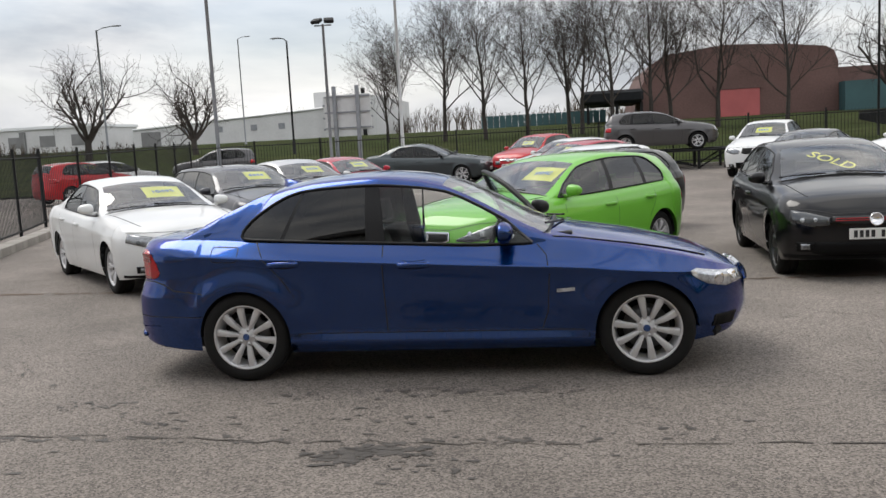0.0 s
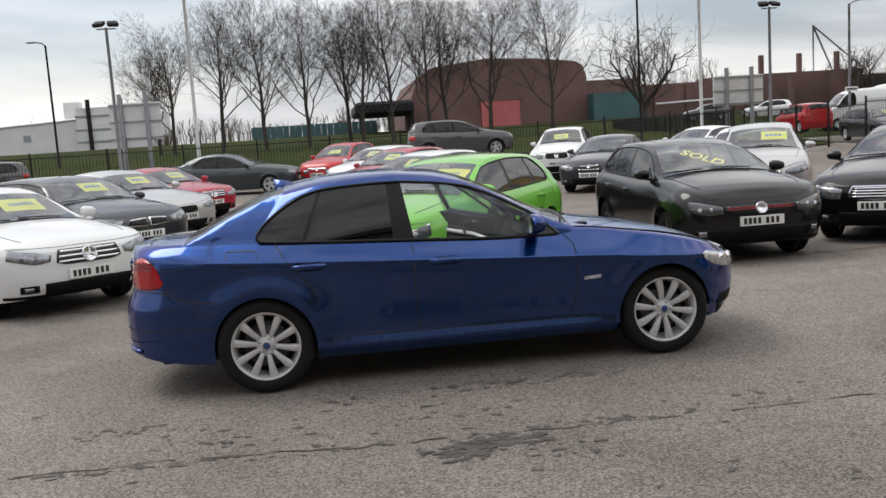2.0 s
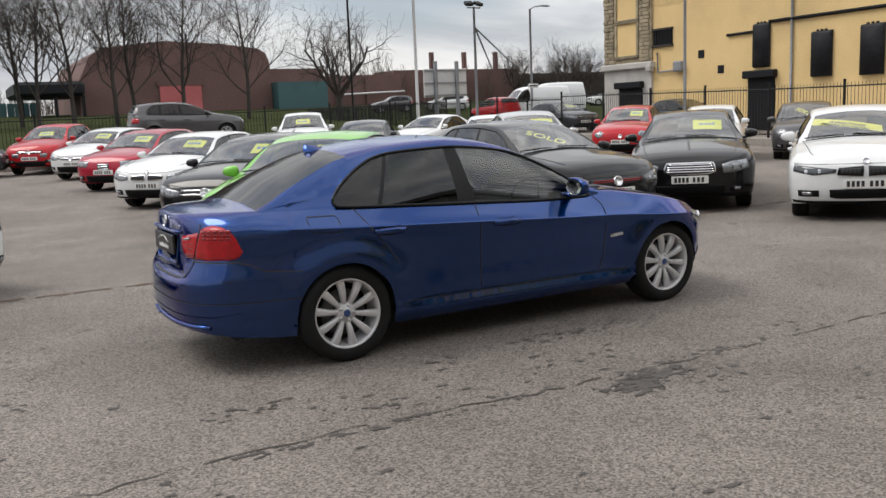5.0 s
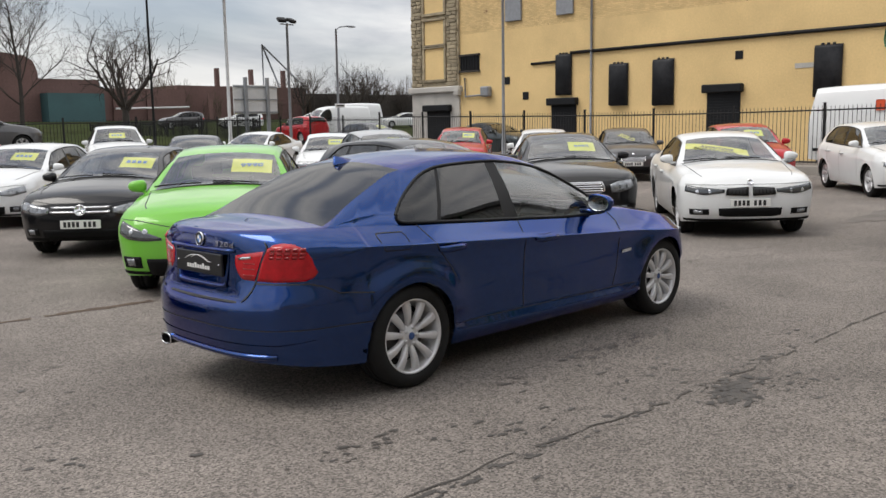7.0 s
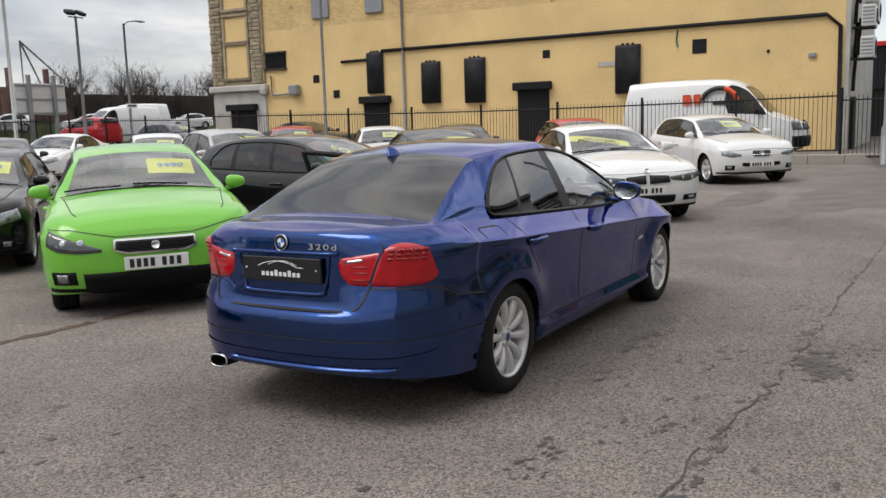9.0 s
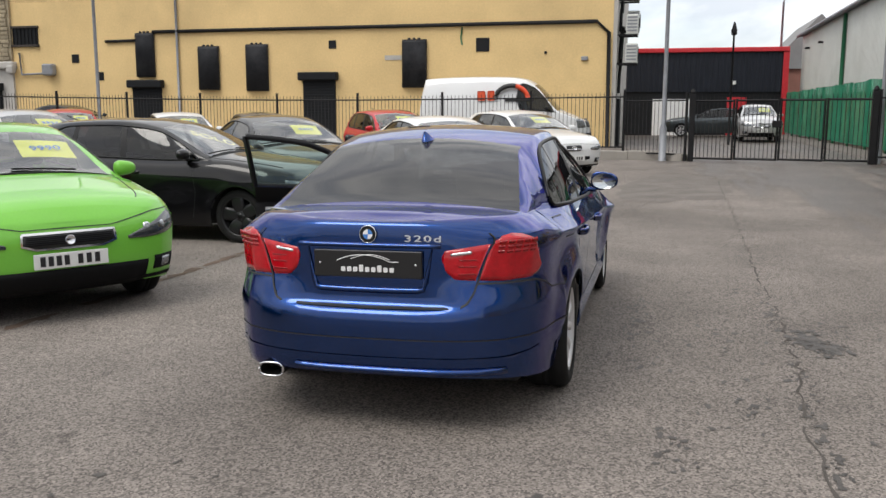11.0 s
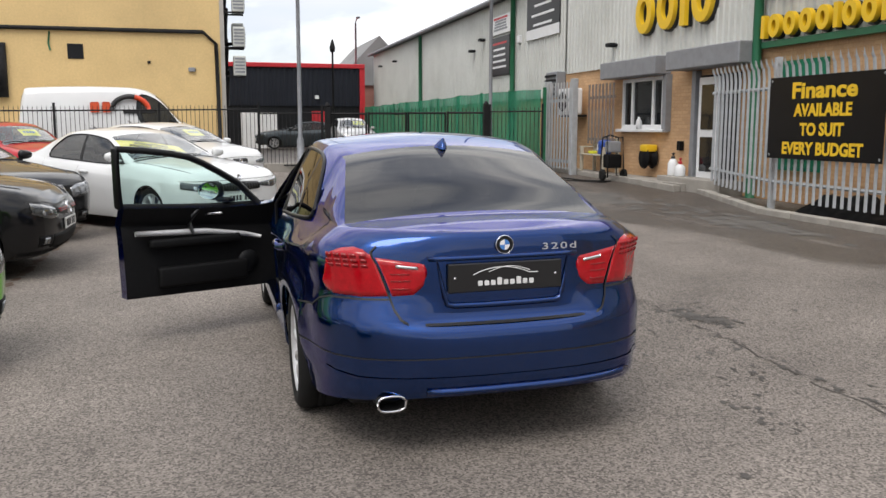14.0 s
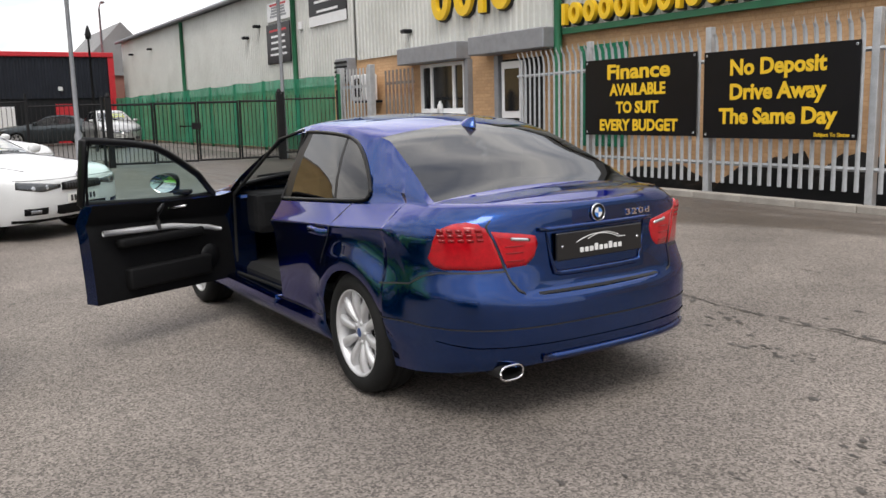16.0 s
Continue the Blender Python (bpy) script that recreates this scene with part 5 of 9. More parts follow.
def blue_detail(root, sh, S):
    F = False
    # tail lights in two pieces a side
    for s in (1, -1):
        g = lambda v: [(s * a, z) for a, z in v]
        outer = end_patch("tail_light", sh, s * 0.602, s * 0.95, g([(0.6, 0.737), (0.72, 0.732), (0.88, 0.736), (0.93, 0.752), (0.95, 0.785)]), g([(0.6, 0.916), (0.66, 0.938), (0.74, 0.947), (0.81, 0.94), (0.87, 0.915), (0.92, 0.87), (0.95, 0.815)]), F, M_RED, root, "glossy red tail light lens", 0.003, 26, 8, 0.005, 0.06, -0.02)
        inner = end_patch("boot_light", sh, s * 0.385, s * 0.588, g([(0.385, 0.825), (0.42, 0.775), (0.47, 0.742), (0.588, 0.736)]), g([(0.385, 0.872), (0.588, 0.905)]), F, M_RED, root, "red boot light lens", 0.003, 20, 6, 0.004, 0.0, 0.06)
        end_patch("reversing_lens", sh, s * 0.43, s * 0.53, g([(0.43, 0.85), (0.53, 0.86)]), g([(0.43, 0.862), (0.53, 0.873)]), F, M_CHROME, inner, "clear reversing lens", 0.0085, 6, 2, 0.0)
        for k in range(5):
            for r in range(3):
                q = s * (0.66 + 0.046 * k)
                z = 0.862 + 0.022 * r
                end_patch("lamp_segment", sh, q, q + s * 0.031, z, z + 0.013, F, M_RED_DARK, outer, "", 0.0105, 2, 1, 0.0)
        for z in (0.765, 0.8, 0.83):
            end_patch("lamp_rib", sh, s * 0.47, s * 0.56, z, z + 0.005, F, M_RED_DARK, inner, "", 0.0095, 4, 1, 0.0)
        # headlights
        hl = end_patch("headlight", sh, s * 0.5, s * 1.0, g([(0.5, 0.585), (0.75, 0.565), (0.92, 0.6), (1.0, 0.66)]), g([(0.5, 0.645), (0.75, 0.665), (0.95, 0.7), (1.0, 0.69)]), True, M_LAMP_BRIGHT, root, "clear headlight lens", 0.008)
        for q in (0.64, 0.8):
            p, n = sh.end(s * q, 0.62, True), sh.end_normal(s * q, 0.62, True)
            me = lathe("reflector", [(0.045, 0.0), (0.043, 0.014), (0.025, 0.018), (0, 0.016)], 20)
            me.transform(Matrix.Translation(p) @ n.to_track_quat("Y", "Z").to_matrix().to_4x4())
            part("reflector", me, M_CHROME, hl)
        gr = end_patch("grille", sh, s * 0.03, s * 0.3, [(0, 0.53), (s * 0.3, 0.545)], [(0, 0.665), (s * 0.3, 0.65)], True, M_CHROME, root, "chrome-edged grille", 0.015)
        end_patch("grille_slats", sh, s * 0.045, s * 0.285, 0.552, 0.645, True, M_INK, gr, "", 0.022)
        end_patch("side_intake", sh, s * 0.62, s * 0.85, 0.3, 0.38, True, M_PLASTIC, root, "", 0.004)
        # shut lines: round the bumper, under the lights, round the boot lid
        end_strip("bumper_strip", sh, [(s * 0.0, 0.468), (s * 1.32, 0.468)], 0.006, M_INK, root)
        end_strip("bumper_seam", sh, [(s * 0.57, 0.722), (s * 0.9, 0.72), (s * 1.0, 0.7), (s * 1.1, 0.655), (s * 1.33, 0.63)], 0.008, M_INK, root)
        end_strip("boot_seam", sh, [(s * a, z) for a, z in ((0.64, 0.952), (0.632, 0.905), (0.6, 0.82), (0.572, 0.735), (0.545, 0.68), (0.51, 0.64), (0.47, 0.618), (0.42, 0.61), (0.0, 0.607))], 0.009, M_INK, root, out=0.004)
        # upper face of the lower bumper lip
        end_strip("bumper_crease", sh, [(s * 0.0, 0.375), (s * 0.75, 0.38), (s * 0.95, 0.4)], 0.012, S["paint"], root, out=0.004)
    # recess with its bright ledge, and the dealer's black plate with a drawn car outline
    end_patch("plate_recess", sh, -0.33, 0.33, [(-0.33, 0.74), (-0.29, 0.69), (0.29, 0.69), (0.33, 0.74)], 0.885, F, S["recess"], root, "shaded recess round the plate", -0.004, 14, 6, 0.0)
    rim = [(0.318, 0.88), (0.305, 0.8), (0.292, 0.725), (0.278, 0.696), (0.25, 0.688), (0.12, 0.686), (0, 0.686)]
    rim = rim + [(-a, z) for a, z in rim[-2::-1]]
    pts = [sh.end(a, z, F) + sh.end_normal(a, z, F) * 0.002 for a, z in rim]
    part("recess_rim", rod("recess_rim", pts, [0.004, 0.008, 0.012] + [0.015] * (len(pts) - 6) + [0.012, 0.008, 0.004], 10), P_BLUE, root)
    end_patch("boot_grip", sh, -0.36, 0.36, 0.885, 0.905, F, P_BLUE, root, "", 0.02, 14, 2, 0.006)
    x = sh.end(0, 0.81, F).x
    pl = part("dealer_plate", box_mesh("dealer_plate", (x - 0.022, -0.262, 0.745), (x - 0.004, 0.262, 0.872), 0.004), M_PLATE_K, root, "black show plate with a white drawing")
    arc = [(x - 0.024, 0.15 - 0.3 * k / 14, 0.822 + 0.03 * math.sin(math.pi * min(1, k / 12)) ** 0.8) for k in range(15)]
    part("plate_drawing", rod("plate_drawing", arc, 0.0022, 5), M_WHITE_INK, pl)
    arc = [(x - 0.024, 0.08 - 0.19 * k / 14, 0.832 + 0.022 * math.sin(math.pi * k / 14)) for k in range(15)]
    part("plate_drawing", rod("plate_drawing", arc, 0.0018, 5), M_WHITE_INK, pl)
    for k in range(9):
        y = 0.118 - 0.0295 * k
        h = 0.032 if k in (3, 6) else 0.022
        part("plate_bar", box_mesh("plate_bar", (x - 0.0245, y - 0.0105, 0.773), (x - 0.0215, y + 0.0105, 0.773 + h), 0.003), M_WHITE_INK, pl)
    for y in (0.232, -0.232):
        me = lathe("plate_screw", [(0.006, 0), (0.005, 0.003), (0, 0.003)], 8)
        me.transform(pose(x - 0.022, y, 0.81, 0, 0, 90))
        part("plate_screw", me, M_CHROME, pl)
    # badge and model figures
    p, n = sh.end(0, 0.945, F), sh.end_normal(0, 0.945, F)
    roundel(root, Matrix.Translation(p + n * 0.004) @ n.to_track_quat("Y", "Z").to_matrix().to_4x4(), 0.041)
    me = text_mesh("320d", 0.062, 0.003, 0.0006, spacing=1.2)
    xs_, ys_ = [v.co.x for v in me.vertices], [v.co.y for v in me.vertices]
    me.transform(Matrix.Diagonal((0.168 / (max(xs_) - min(xs_)), 0.03 / (max(ys_) - min(ys_)), 1, 1)))
    p, n = sh.end(-0.27, 0.935, F), sh.end_normal(-0.27, 0.935, F)
    t = Vector((0, -1, 0))
    t = (t - n * t.dot(n)).normalized()
    me.transform(Matrix.Translation(p + n * 0.005) @ Matrix((t, n.cross(t), n)).transposed().to_4x4() @ pose(0, -0.02, 0))
    part("model_figures", me, M_CHROME, root, "chrome model figures")
    # bumper lower valance and oval exhaust
    end_patch("valance", sh, -0.72, 0.4, 0.305, 0.33, F, P_BLUE, root, "", 0.014, 16, 2, 0.006)
    ring = []
    for k in range(29):
        t = 2 * math.pi * k / 28
        ring.append((0, 0.062 * math.copysign(abs(math.cos(t)) ** 0.7, math.cos(t)), 0.034 * math.copysign(abs(math.sin(t)) ** 0.7, math.sin(t))))
    pipe = make_mesh("exhaust", *tube(ring, [0.006] * 29, 6), smooth=True)
    ex = part("exhaust", pipe, M_CHROME, root, "oval chrome exhaust tip", pose(-2.29, 0.515, 0.268))
    inner = make_mesh("exhaust_bore", [(a + d, b, c) for d in (0.0, 0.12) for a, b, c in ring[:-1]], [(k, (k + 1) % 28, 28 + (k + 1) % 28, 28 + k) for k in range(28)] + [tuple(range(28, 56))])
    part("exhaust_bore", inner, M_UNDER, ex)
    # roof fin
    x0 = -1.2
    z0 = sh.top(x0)
    v = [(x0 + 0.1, 0, z0 + 0.005), (x0 - 0.02, 0.042, z0 - 0.008), (x0 - 0.02, -0.042, z0 - 0.008), (x0 - 0.09, 0.012, z0 - 0.02), (x0 - 0.09, -0.012, z0 - 0.02), (x0 - 0.03, 0.006, z0 + 0.032), (x0 - 0.03, -0.006, z0 + 0.032), (x0 - 0.085, 0.004, z0 + 0.04), (x0 - 0.085, -0.004, z0 + 0.04)]
    part("roof_fin", make_mesh("roof_fin", v, [(0, 1, 5), (0, 6, 2), (0, 5, 6), (1, 3, 7, 5), (2, 6, 8, 4), (5, 7, 8, 6), (3, 4, 8, 7)], True), P_BLUE, root, "blue shark-fin aerial")
    # wipers, bonnet edges, fuel flap
    for y0 in (0.5, -0.1):
        part("wiper", rod("wiper", [(0.86 - 0.03 * k, y0 - 0.13 * k, sh.top(0.86 - 0.03 * k) - 0.02 * abs(y0 - 0.13 * k) + 0.012) for k in range(5)], 0.009, 6), M_TRIM, root)
    part("cowl_grille", box_mesh("cowl_grille", (0.8, -0.6, 0.955), (0.92, 0.6, 0.985), 0.01), M_TRIM, root, m=pose(0, 0, -0.03))
    side_strip("fuel_flap_seam", sh, [(-1.585, 0.955), (-1.41, 0.95), (-1.395, 0.93), (-1.395, 0.865), (-1.41, 0.85), (-1.575, 0.855), (-1.59, 0.875), (-1.595, 0.94), (-1.585, 0.955)], 0.005, M_INK, root, -1)
    for s in (1, -1):
        side_strip("side_repeater", sh, [(0.8, 0.59), (0.92, 0.598)], 0.024, M_LAMP_BRIGHT, root, s, 0.006, "clear side repeater")
        side_strip("sill_edge", sh, [(-0.98, 0.335), (0.98, 0.325)], 0.006, M_INK, root, s)


def blue_sheet():
    return dict(
        wb=2.76, xF=2.13, xR=-2.36, W=0.872, aF=0.82, nF=2.6, aR=0.66, nR=3.1, wr=0.317, rim=0.232, ww=0.225, wheel="ten", arch=0.333, arch_up=0.0, clear=0.2, lift_ends=0.066, inset=0.02, flare=0.048, flare_at=0.03, flare_w=0.105, bumper_out=0.006, tail_in=0.022, tail_taper=0.042, shoulder_in=0.065,
        crease_sect=True, sect=[(0, 0.935), (0.04, 0.964), (0.09, 0.983), (0.125, 0.98), (0.16, 0.958), (0.25, 0.957), (0.45, 0.968), (0.7, 0.986), (0.78, 0.997), (0.8, 1.0), (0.83, 0.988), (0.9, 0.958), (1.0, 0.91)],
        tail_out=[(0.2, 0.12), (0.26, 0.06), (0.31, 0.02), (0.4, 0.004), (0.5, 0.0), (0.575, 0.003), (0.61, 0.012), (0.65, 0.028), (0.7, 0.05), (0.735, 0.064), (0.76, 0.066), (0.88, 0.072), (0.96, 0.076), (0.985, 0.08), (1.0, 0.092), (1.01, 0.112), (1.1, 0.13)],
        tail_levels=[0.2, 0.245, 0.28, 0.305, 0.325, 0.36, 0.4, 0.44, 0.455, 0.47, 0.51, 0.55, 0.575, 0.592, 0.605, 0.618, 0.632, 0.66, 0.7, 0.735, 0.76, 0.84, 0.92, 0.965, 0.985, 0.997, 1.01],
        wheel_badge=mat("wheel_enamel", (0.03, 0.07, 0.2), 0.3, var=0.6, scale=40), steer=0,
        top=[(2.13, 0.62), (2.0, 0.73), (1.7, 0.835), (1.2, 0.93), (0.95, 0.97), (0.8, 1.005), (0.0, 1.36), (-0.2, 1.4), (-0.5, 1.423), (-0.85, 1.41), (-1.1, 1.375), (-1.27, 1.335), (-1.45, 1.261), (-1.65, 1.17), (-1.88, 1.055), (-1.98, 1.042), (-2.12, 1.036), (-2.2, 1.034), (-2.26, 1.022), (-2.36, 1.0)],
        belt=[(2.13, 0.62), (2.0, 0.69), (1.85, 0.735), (1.65, 0.785), (1.2, 0.865), (0.8, 0.918), (0.6, 0.898), (0.4, 0.898), (-0.3, 0.93), (-1.3, 0.985), (-1.6, 1.0), (-1.84, 1.01), (-2.15, 1.012), (-2.36, 1.008)],
        crease=(0.665, 0.93), crease_out=0.008,
        keys=[(0.8, 0.8, None, None), (0.5, 0.0, 0.575, 0.05), (-0.36, -0.42, 0.595, 0.045), (-1.05, -0.9, 0.585, 0.05), (-1.42, -1.2, 0.57, 0.055), (-1.56, -1.28, 0.56, 0.05), (-1.88, -1.88, None, None)],
        glass_edge=[(2.2, 0.1), (0.8, 0.14), (0.0, 0.07), (-1.1, 0.05), (-1.27, 0.045), (-1.88, 0.05), (-2.36, 0.2)],
        windows=[(0.66, -0.345), (-0.485, -1.075), (-1.105, -1.425)], head=(0.77, 0.03), rear_head=(-1.2, -1.876), cuts=[-0.345, -0.485, -0.365, -1.075, -1.105, -1.41, -1.395, -1.37, -1.33, -1.29, -1.24, -1.425, 0.75, 0.74, 0.66],
        dlo=([(-1.43, 0.2), (-1.41, 0.1), (-1.37, 0.035), (-1.2, 0.02), (0.7, 0.02)], [(-1.43, 0.25), (-1.415, 0.42), (-1.38, 0.58), (-1.31, 0.75), (-1.21, 0.86), (-1.05, 0.9), (-0.3, 0.9), (0.1, 0.9), (0.7, 0.9)]), rail_w=0.04, crown=2.0,
        nose=[(0.2, -0.12), (0.3, -0.04), (0.42, 0.0), (0.55, -0.01), (0.62, -0.03), (0.7, -0.1), (1.0, -0.2)],
        tail=[(0.2, 0.12), (0.26, 0.06), (0.31, 0.02), (0.4, 0.004), (0.5, 0.0), (0.575, 0.006), (0.595, 0.016), (0.612, 0.045), (0.63, 0.062), (0.75, 0.066), (0.88, 0.072), (0.96, 0.076), (0.985, 0.08), (1.0, 0.092), (1.01, 0.112), (1.1, 0.13)],
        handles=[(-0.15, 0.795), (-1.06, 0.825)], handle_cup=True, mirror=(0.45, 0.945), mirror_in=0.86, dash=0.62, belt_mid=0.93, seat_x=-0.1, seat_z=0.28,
        seams=[[(0.68, 0.9), (0.74, 0.83), (0.755, 0.7), (0.74, 0.45), (0.7, 0.34)], [(-0.365, 0.93), (-0.365, 0.6), (-0.355, 0.34)], [(-1.27, 0.98), (-1.2, 0.86), (-1.08, 0.72), (-1.0, 0.6)]],
        glass=[M_GLASS, M_GLASS_TINT, M_GLASS_TINT], rear_glass=M_GLASS_REAR, paint=P_BLUE, detail=blue_detail, recess=P_BLUE, open_door=(0.74, -0.365),
    )


def blue_saloon():
    S = blue_sheet()
    m = on_ground(0, 0.03, 0)
    root, sh, faces = build_car("blue_saloon_car", "metallic blue four-door saloon car, its front passenger door open", S, m, group="")
    hinge = Vector((0.74, 0.83, 0))
    swing = Matrix.Translation(hinge) @ pose(0, 0, 0, 0, 0, -67) @ Matrix.Translation(-hinge)
    outer = face_mesh("front_door", faces["door"])
    bm = bmesh.new()
    bm.from_mesh(outer)
    rim_v, rim_f, inner = [], [], bmesh.new()
    inner.from_mesh(outer)

    def inward(co):
        return Vector((co.x, co.y - (0.11 if co.z < 0.97 else 0.035), co.z))

    for e in bm.edges:
        if e.is_boundary:
            a, b = e.verts[0].co, e.verts[1].co
            k = len(rim_v)
            rim_v += [a.copy(), b.copy(), inward(b), inward(a)]
            rim_f.append((k, k + 1, k + 2, k + 3))
    for v in inner.verts:
        v.co = inward(v.co)
    bm.free()
    door = part("front_door", outer, P_BLUE, root, "open blue door seen from its dark lined inner side", swing)
    part("door_edge", make_mesh("door_edge", rim_v, rim_f), P_BLUE, door, "blue painted door edge")
    part("door_lining", inner, M_PLASTIC, door, "black door lining")
    trim = face_mesh("door_frame", faces["door_trim"])
    trim.transform(Matrix.Translation((0, -0.012, 0)))
    part("door_frame", trim, M_TRIM, door)
    thick = face_mesh("frame_inside", faces["door_trim"])
    thick.transform(Matrix.Translation((0, -0.05, 0)))
    part("frame_inside", thick, M_PLASTIC, door)
    part("door_window", face_mesh("door_window", faces["door_glass"]), M_GLASS_DOOR, door, "clear door glass")
    window_surround(sh, S, 1, door, (-0.365, 0.66), 0.024, M_TRIM)
    y_in = 0.72
    part("armrest", box_mesh("armrest", (-0.2, y_in - 0.055, 0.655), (0.45, y_in + 0.02, 0.715), 0.02, 2, True), M_PLASTIC, door)
    strip = rod("door_strip", [(-0.29, y_in - 0.01, 0.76), (-0.1, y_in - 0.022, 0.755), (0.2, y_in - 0.024, 0.745), (0.5, y_in - 0.02, 0.7), (0.62, y_in - 0.012, 0.67)], [0.018, 0.02, 0.02, 0.017, 0.012], 8)
    part("door_strip", strip, M_ALLOY, door, "satin silver trim strip")
    part("inner_handle", rod("inner_handle", [(0.2, y_in - 0.02, 0.862), (0.32, y_in - 0.03, 0.866)], 0.009, 8), M_CHROME, door, "chrome inner handle")
    part("door_pocket", box_mesh("door_pocket", (-0.15, y_in - 0.05, 0.38), (0.5, y_in + 0.02, 0.52), 0.02, 2, True), M_PLASTIC, door)
    part("speaker", lathe("speaker", [(0.08, 0.0), (0.075, 0.012), (0, 0.01)], 20), M_TRIM, door, m=pose(0.52, y_in + 0.0, 0.5, 0, 0, 180))
    p, n = sh.side(-0.15, 0.795, 1)
    h = part("door_handle", HANDLE, None, door, m=Matrix.Translation(p))
    h.material_slots[0].link = "OBJECT"
    h.material_slots[0].material = P_BLUE
    mr = part("door_mirror", MIRROR, None, door, "door mirror turned towards the cabin", pose(0.4, sh.plan(0.38) * 0.88, 0.965, 0, 0, 30))
    mr.material_slots[0].link = "OBJECT"
    mr.material_slots[0].material = M_TRIM
    part("mirror_glass", lathe("mirror_glass", [(0, 0), (0.9, 0), (1, 0.02)], 20), M_MIRROR, mr, m=pose(-0.0185, 0.145, 0.045, 0, 0, 90) @ pose(0, 0, 0, 3) @ Matrix.Diagonal((0.092, 0.2, 0.062, 1)))
    part("pull_grip", rod("pull_grip", [(0.16, y_in - 0.02, 0.9), (0.1, y_in - 0.05, 0.86), (0.07, y_in - 0.06, 0.8), (0.1, y_in - 0.04, 0.74)], [0.012, 0.016, 0.016, 0.012], 8), M_ALLOY_DARK, door, "dark curved pull grip")
    # sill and pillar seen in the open doorway
    part("door_sill", box_mesh("door_sill", (-0.3, 0.66, 0.26), (0.74, 0.86, 0.335), 0.02, 2), P_BLUE, root)
    part("hinge_pillar", box_mesh("hinge_pillar", (0.66, 0.6, 0.3), (0.8, 0.82, 0.88), 0.02), P_BLUE, root)
    part("centre_pillar", box_mesh("centre_pillar", (-0.44, 0.68, 0.3), (-0.32, 0.8, 0.93), 0.02), P_BLUE, root)
    part("door_seal", rod("door_seal", [(0.68, 0.76, 0.34), (0.6, 0.77, 0.9), (0.1, 0.6, 1.28), (-0.3, 0.6, 1.34), (-0.33, 0.74, 0.95), (-0.33, 0.78, 0.36), (0.6, 0.78, 0.34)], 0.012, 6), M_RUBBER, root)
    return root


blue_saloon()


# ---- the yard ----
def build_ground():
    def steps(a, b, n, ends):
        return sorted(set([round(float(v), 3) for v in np.linspace(a, b, n)] + ends))
    xs = steps(-32, 36, 69, [-3000, -900, -300, -120, -60, 60, 120, 300, 900, 3000])
    ys = steps(-14, 40, 55, [-3000, -900, -300, -100, -40, -22, 55, 90, 150, 300, 900, 3000])
    verts = [(x, y, ground_z(x, y)) for x in xs for y in ys]
    n = len(ys)
    faces = [(i * n + j, (i + 1) * n + j, (i + 1) * n + j + 1, i * n + j + 1) for i in range(len(xs) - 1) for j in range(n - 1)]
    tagged(part("ground", make_mesh("ground", verts, faces, True), M_ASPHALT), "worn grey-brown asphalt yard with fine stones", "ground", kind="structure")


build_ground()


def flat_shape(name, outline, material, label, lift=0.004, kind="structure"):
    """A thin irregular sheet that follows the yard."""
    v = [(x, y, ground_z(x, y) + lift) for x, y in outline]
    return tagged(part(name, make_mesh(name, v, [tuple(range(len(v)))]), material), label, name.replace("_", " "), kind=kind)


def blot(cx, cy, rx, ry, seed, n=40, rough=0.35):
    rnd = random.Random(seed)
    ph = [rnd.uniform(0, 6.28) for _ in range(6)]
    out = []
    for k in range(n):
        t = 2 * math.pi * k / n
        r = 1 + rough * (0.5 * math.sin(2 * t + ph[0]) + 0.35 * math.sin(3 * t + ph[1]) + 0.3 * math.sin(5 * t + ph[2]) + 0.25 * math.sin(9 * t + ph[3]) + 0.2 * math.sin(14 * t + ph[4]))
        out.append((cx + rx * r * math.cos(t), cy + ry * r * math.sin(t)))
    return out


def crack(pts, seed, w=0.022, material=None, label="thin dark crack in the asphalt"):
    rnd = random.Random(seed)
    fine = []
    for (xa, ya), (xb, yb) in zip(pts, pts[1:]):
        k = max(3, int(math.hypot(xb - xa, yb - ya) / 0.09))
        fine += [(xa + (xb - xa) * i / k + rnd.gauss(0, 0.014), ya + (yb - ya) * i / k + rnd.gauss(0, 0.014)) for i in range(k)]
    v, f = [], []
    for i, (x, y) in enumerate(fine):
        a, b = fine[max(i - 1, 0)], fine[min(i + 1, len(fine) - 1)]
        d = math.hypot(b[0] - a[0], b[1] - a[1]) or 1
        ww = w * rnd.uniform(0.25, 1.2) / 2
        for s in (-1, 1):
            px, py = x - s * (b[1] - a[1]) / d * ww, y + s * (b[0] - a[0]) / d * ww
            v.append((px, py, ground_z(px, py) + 0.0045))
    for i in range(len(fine) - 1):
        if rnd.random() > 0.12:
            f.append((2 * i, 2 * i + 1, 2 * i + 3, 2 * i + 2))
    return tagged(part("crack", make_mesh("crack", v, f), material or M_CRACK), label, "crack", kind="structure")


